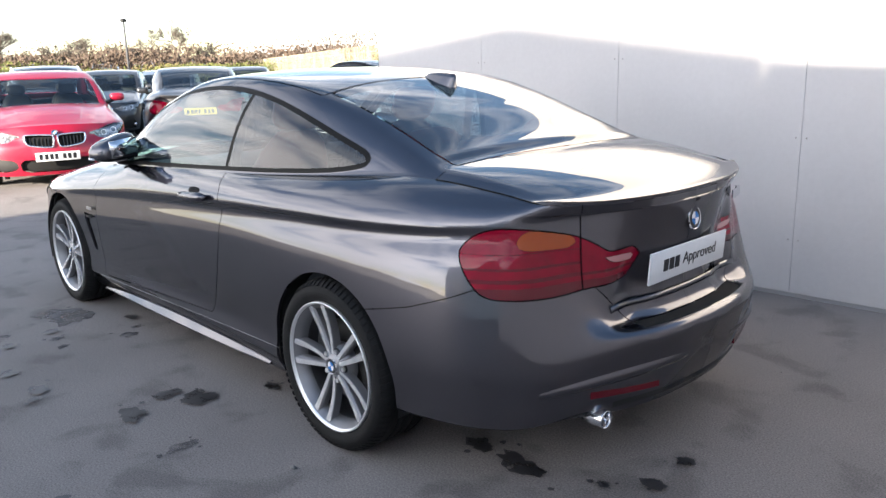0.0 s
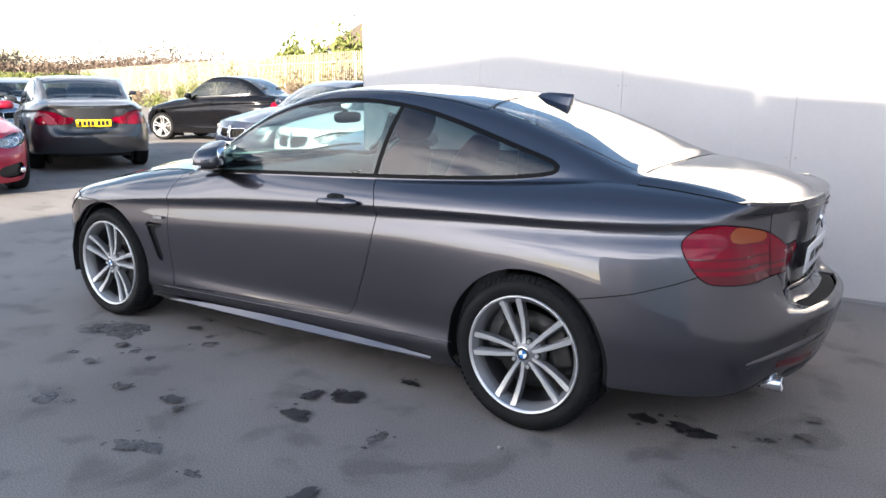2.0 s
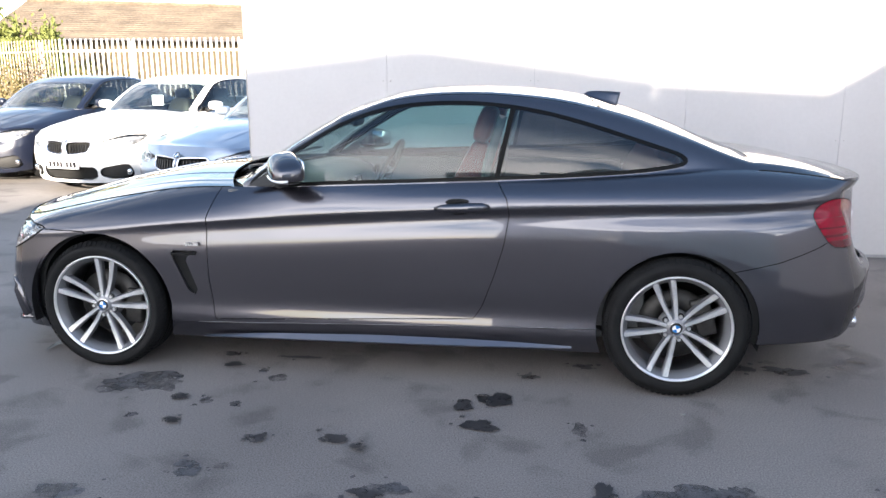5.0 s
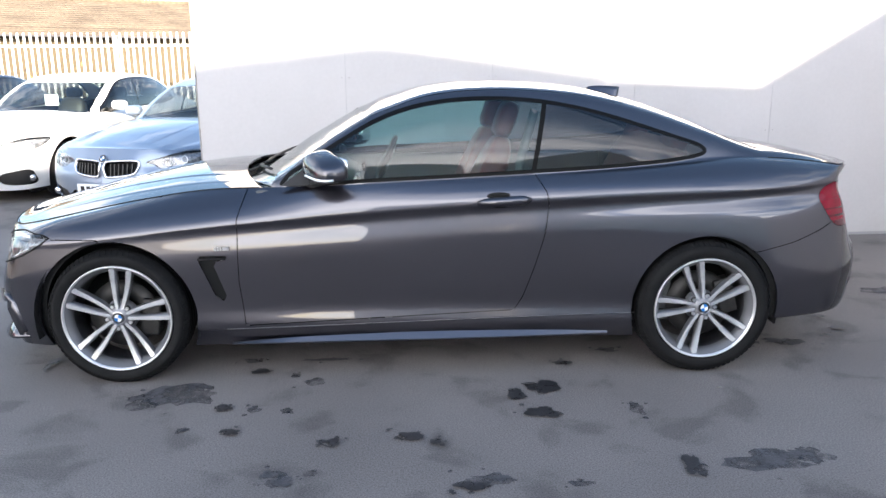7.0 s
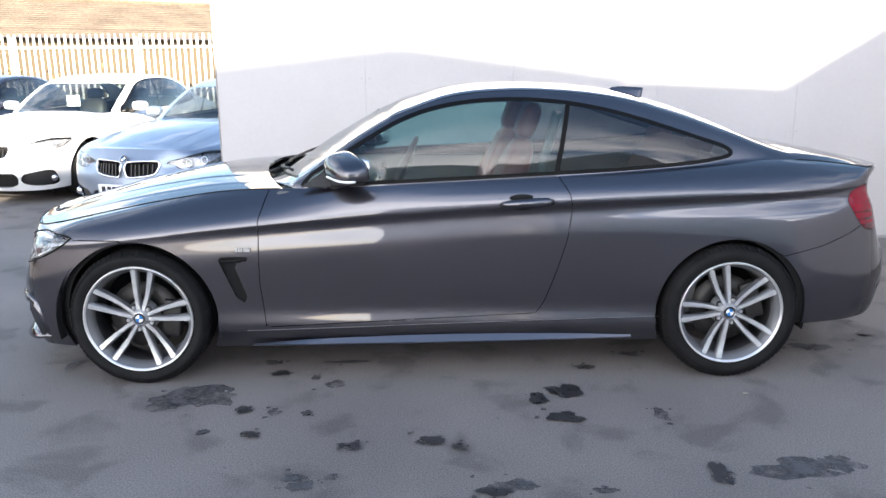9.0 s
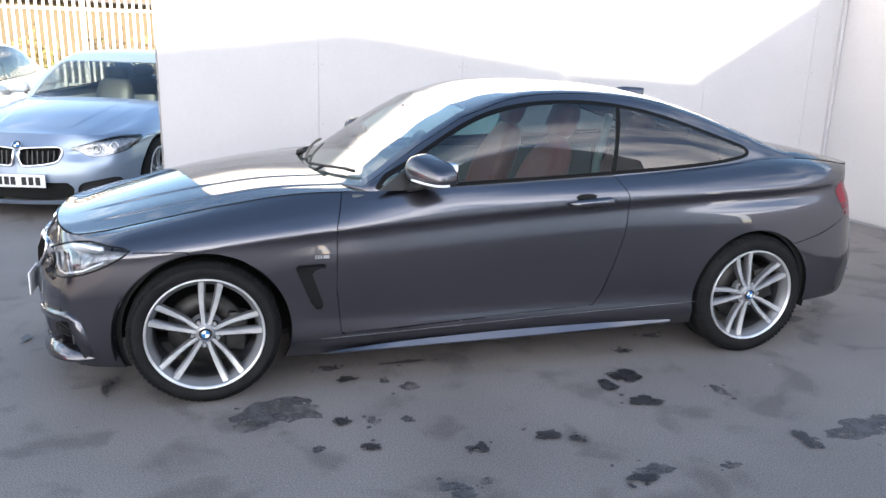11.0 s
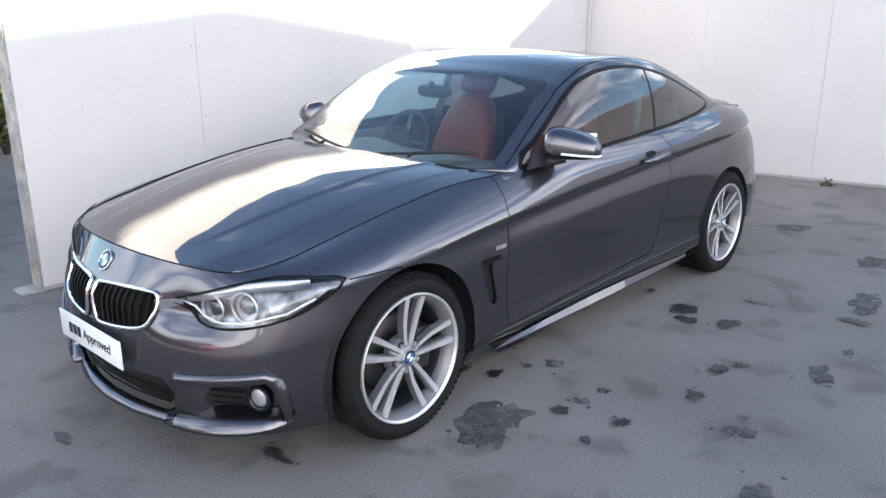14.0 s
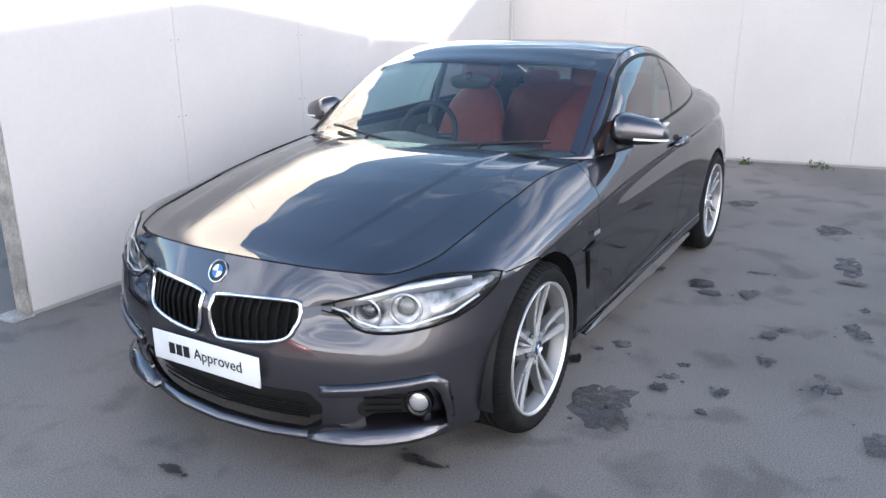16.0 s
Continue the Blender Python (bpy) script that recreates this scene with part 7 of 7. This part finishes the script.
# hedge and thicket far behind the yard
def thicket(name, x0, y0, x1, y1, height, depth, count, mat, label, seed, leaf=0.10):
    rng = random.Random(seed)
    bm = bmesh.new()
    for _ in range(count):
        t = rng.random()
        h = height * (0.35 + 0.65 * (0.5 + 0.8 * noise.noise((t * 9, seed, 0)) + 0.4 * noise.noise((t * 31, seed, 4)))) * rng.random() ** 0.55
        p = Vector((x0 + (x1 - x0) * t + rng.gauss(0, depth), y0 + (y1 - y0) * t + rng.gauss(0, depth), h))
        m = Matrix.Translation(p) @ Euler((rng.uniform(0, 6.3), rng.uniform(0, 6.3), rng.uniform(0, 6.3))).to_matrix().to_4x4()
        l = leaf * rng.uniform(0.5, 1.5)
        bm.faces.new([bm.verts.new(m @ Vector(q)) for q in ((-l, 0, 0), (0, -l * 0.5, 0.1 * l), (l, 0, 0), (0, l * 0.5, 0.1 * l))])
    return tagged(new(name, finish(bm, name, mat, False)), label, "thicket", kind="stuff")


thicket("thicket", -120, -30, -62, 52, 4.8, 2.5, 52000, LEAF_BROWN, "brown winter thicket behind the yard", 1, 0.15)
thicket("hedge", -95, -10, -50, 48, 2.7, 2.0, 30000, LEAF_GREEN, "green and straw hedge behind the yard", 2)
thicket("hedge", -100, 5, -40, 58, 2.2, 2.0, 36000, LEAF_TAN, "dry straw-coloured hedge behind the yard", 3, 0.14)
thicket("thicket", -330, 40, -160, 260, 15.0, 9.0, 20000, LEAF_BROWN, "brown hedgerow far across the fields", 4, 0.45)
for i, (x, y, h) in enumerate(((-79.7, 31.3, 6.6), (-77.7, 36.1, 6.6), (-86, 28, 5.6), (-82, 26, 5.2), (-92, 22, 5.2), (-80, 40, 4.6), (-74, 41, 4.2), (-96, 15, 5.4))):
    bare_tree(x, y, h * 1.25, 40 + i)

post = thing("street_lamp", "tall grey lamp post with a small round head", "lamp post", pose(-68.6, 26.8, 0))
bm = tube(bmesh.new(), [(0, 0, 0), (0, 0, 3.0), (0, 0, 5.9)], [0.12, 0.10, 0.08], 10)
part("pole", bm, DARK_STEEL, post)
bm = ellipsoid(bmesh.new(), (0, 0, 6.05), (0.28, 0.28, 0.17), None, 0.8, 14)
part("lamp_head", bm, BLACK_PLASTIC, post, "dark lamp head")

HILL = material("hazy far hills", (0.20, 0.26, 0.34), 1.0, noise_scale=0.004, noise_amount=0.15)
bm = bmesh.new()
lo, hi = [], []
for i in range(90):
    a = radians(90 + 100 * i / 89)
    r = 2300
    h = 34 + 26 * noise.noise((i * 0.11, 3, 0)) + 9 * noise.noise((i * 0.4, 5, 0))
    lo.append(bm.verts.new((r * math.cos(a), r * math.sin(a), -2)))
    hi.append(bm.verts.new((r * 1.06 * math.cos(a), r * 1.06 * math.sin(a), h)))
for k in range(89):
    bm.faces.new((lo[k], lo[k + 1], hi[k + 1], hi[k]))
tagged(new("backdrop", finish(bm, "backdrop", HILL)), "hazy blue hills on the horizon", "hills", kind="structure")

# ---- the unseen buildings that shade the yard, outlined from their shadow ----
# white chosen so these unseen walls brighten the car's side
CLADDING = material("white cladding", (0.72, 0.72, 0.73), 0.5, 0.2, noise_scale=0.7, noise_amount=0.12)
ROOF_SHEET = material("roof sheet", (0.22, 0.22, 0.23), 0.5, 0.3, noise_scale=0.9, noise_amount=0.15)
SUN_RUN = math.tan(radians(SUN_EL))
DRIFT = sun_dir.x / -sun_dir.y
lift_of = lambda zw, by: zw + (2.05 - by) * SUN_RUN / abs(math.cos(radians(SUN_AZ - 180)))
across = lambda xw, by: xw + DRIFT * (2.05 - by)


def gable(name, pts, by, depth, label):
    """A building with the given front outline (x, height), running back from the yard."""
    b = thing(name, label, "building", kind="structure")
    pts = [(across(x, by), lift_of(z, by)) for x, z in pts]
    bm = bmesh.new()
    f = [bm.verts.new((x, by, z)) for x, z in [(pts[0][0], 0)] + pts + [(pts[-1][0], 0)]]
    r = [bm.verts.new((v.co.x, by - depth, v.co.z)) for v in f]
    bm.faces.new(f)
    bm.faces.new(r[::-1])
    for k in (0, len(f) - 2):
        bm.faces.new((f[k], f[k + 1], r[k + 1], r[k]))
    bmesh.ops.recalc_face_normals(bm, faces=bm.faces)
    part("wall", bm, CLADDING, b, smooth=False)
    bm = bmesh.new()
    top = [bm.verts.new((x, by + 0.02, z + 0.01)) for x, z in pts]
    bk = [bm.verts.new((x, by - depth, z + 0.01)) for x, z in pts]
    t2 = [bm.verts.new((x, by + 0.02, z + 0.05)) for x, z in pts]
    b2 = [bm.verts.new((x, by - depth, z + 0.05)) for x, z in pts]
    for k in range(len(pts) - 1):
        bm.faces.new((top[k], top[k + 1], bk[k + 1], bk[k]))
        bm.faces.new((t2[k], t2[k + 1], b2[k + 1], b2[k]))
        bm.faces.new((top[k], top[k + 1], t2[k + 1], t2[k]))
    bmesh.ops.recalc_face_normals(bm, faces=bm.faces)
    part("roof", bm, ROOF_SHEET, b, smooth=False)
    return b


gable("workshop", [(-4.9, 1.11), (-0.25, 1.69), (1.75, 1.44)], -34.0, 16, "unseen white clad workshop with a shallow gable, shading the wall")
gable("showroom", [(2.95, 1.31), (8.9, 4.90), (14.9, 1.31)], -20.0, 12, "unseen white clad showroom with a steep gable, shading the wall")
# added block, keeps sun from slipping between the two buildings
gable("link_building", [(1.752, 1.38), (2.948, 1.34)], -20.5, 6, "unseen low block added to close the lit gap between two buildings")
# unseen shrubs, placed to give the shadow line its bumps
for k, (xw, top) in enumerate(((2.05, 1.40), (2.35, 1.48), (2.62, 1.39), (2.80, 1.43))):
    bush(across(xw, -27.2), -27.2, (0.35, 0.35, lift_of(top, -27.2) * 1.0), LEAF_BROWN, "unseen tall brown shrub that roughens the shadow edge", 700, 0.06, 77 + k)
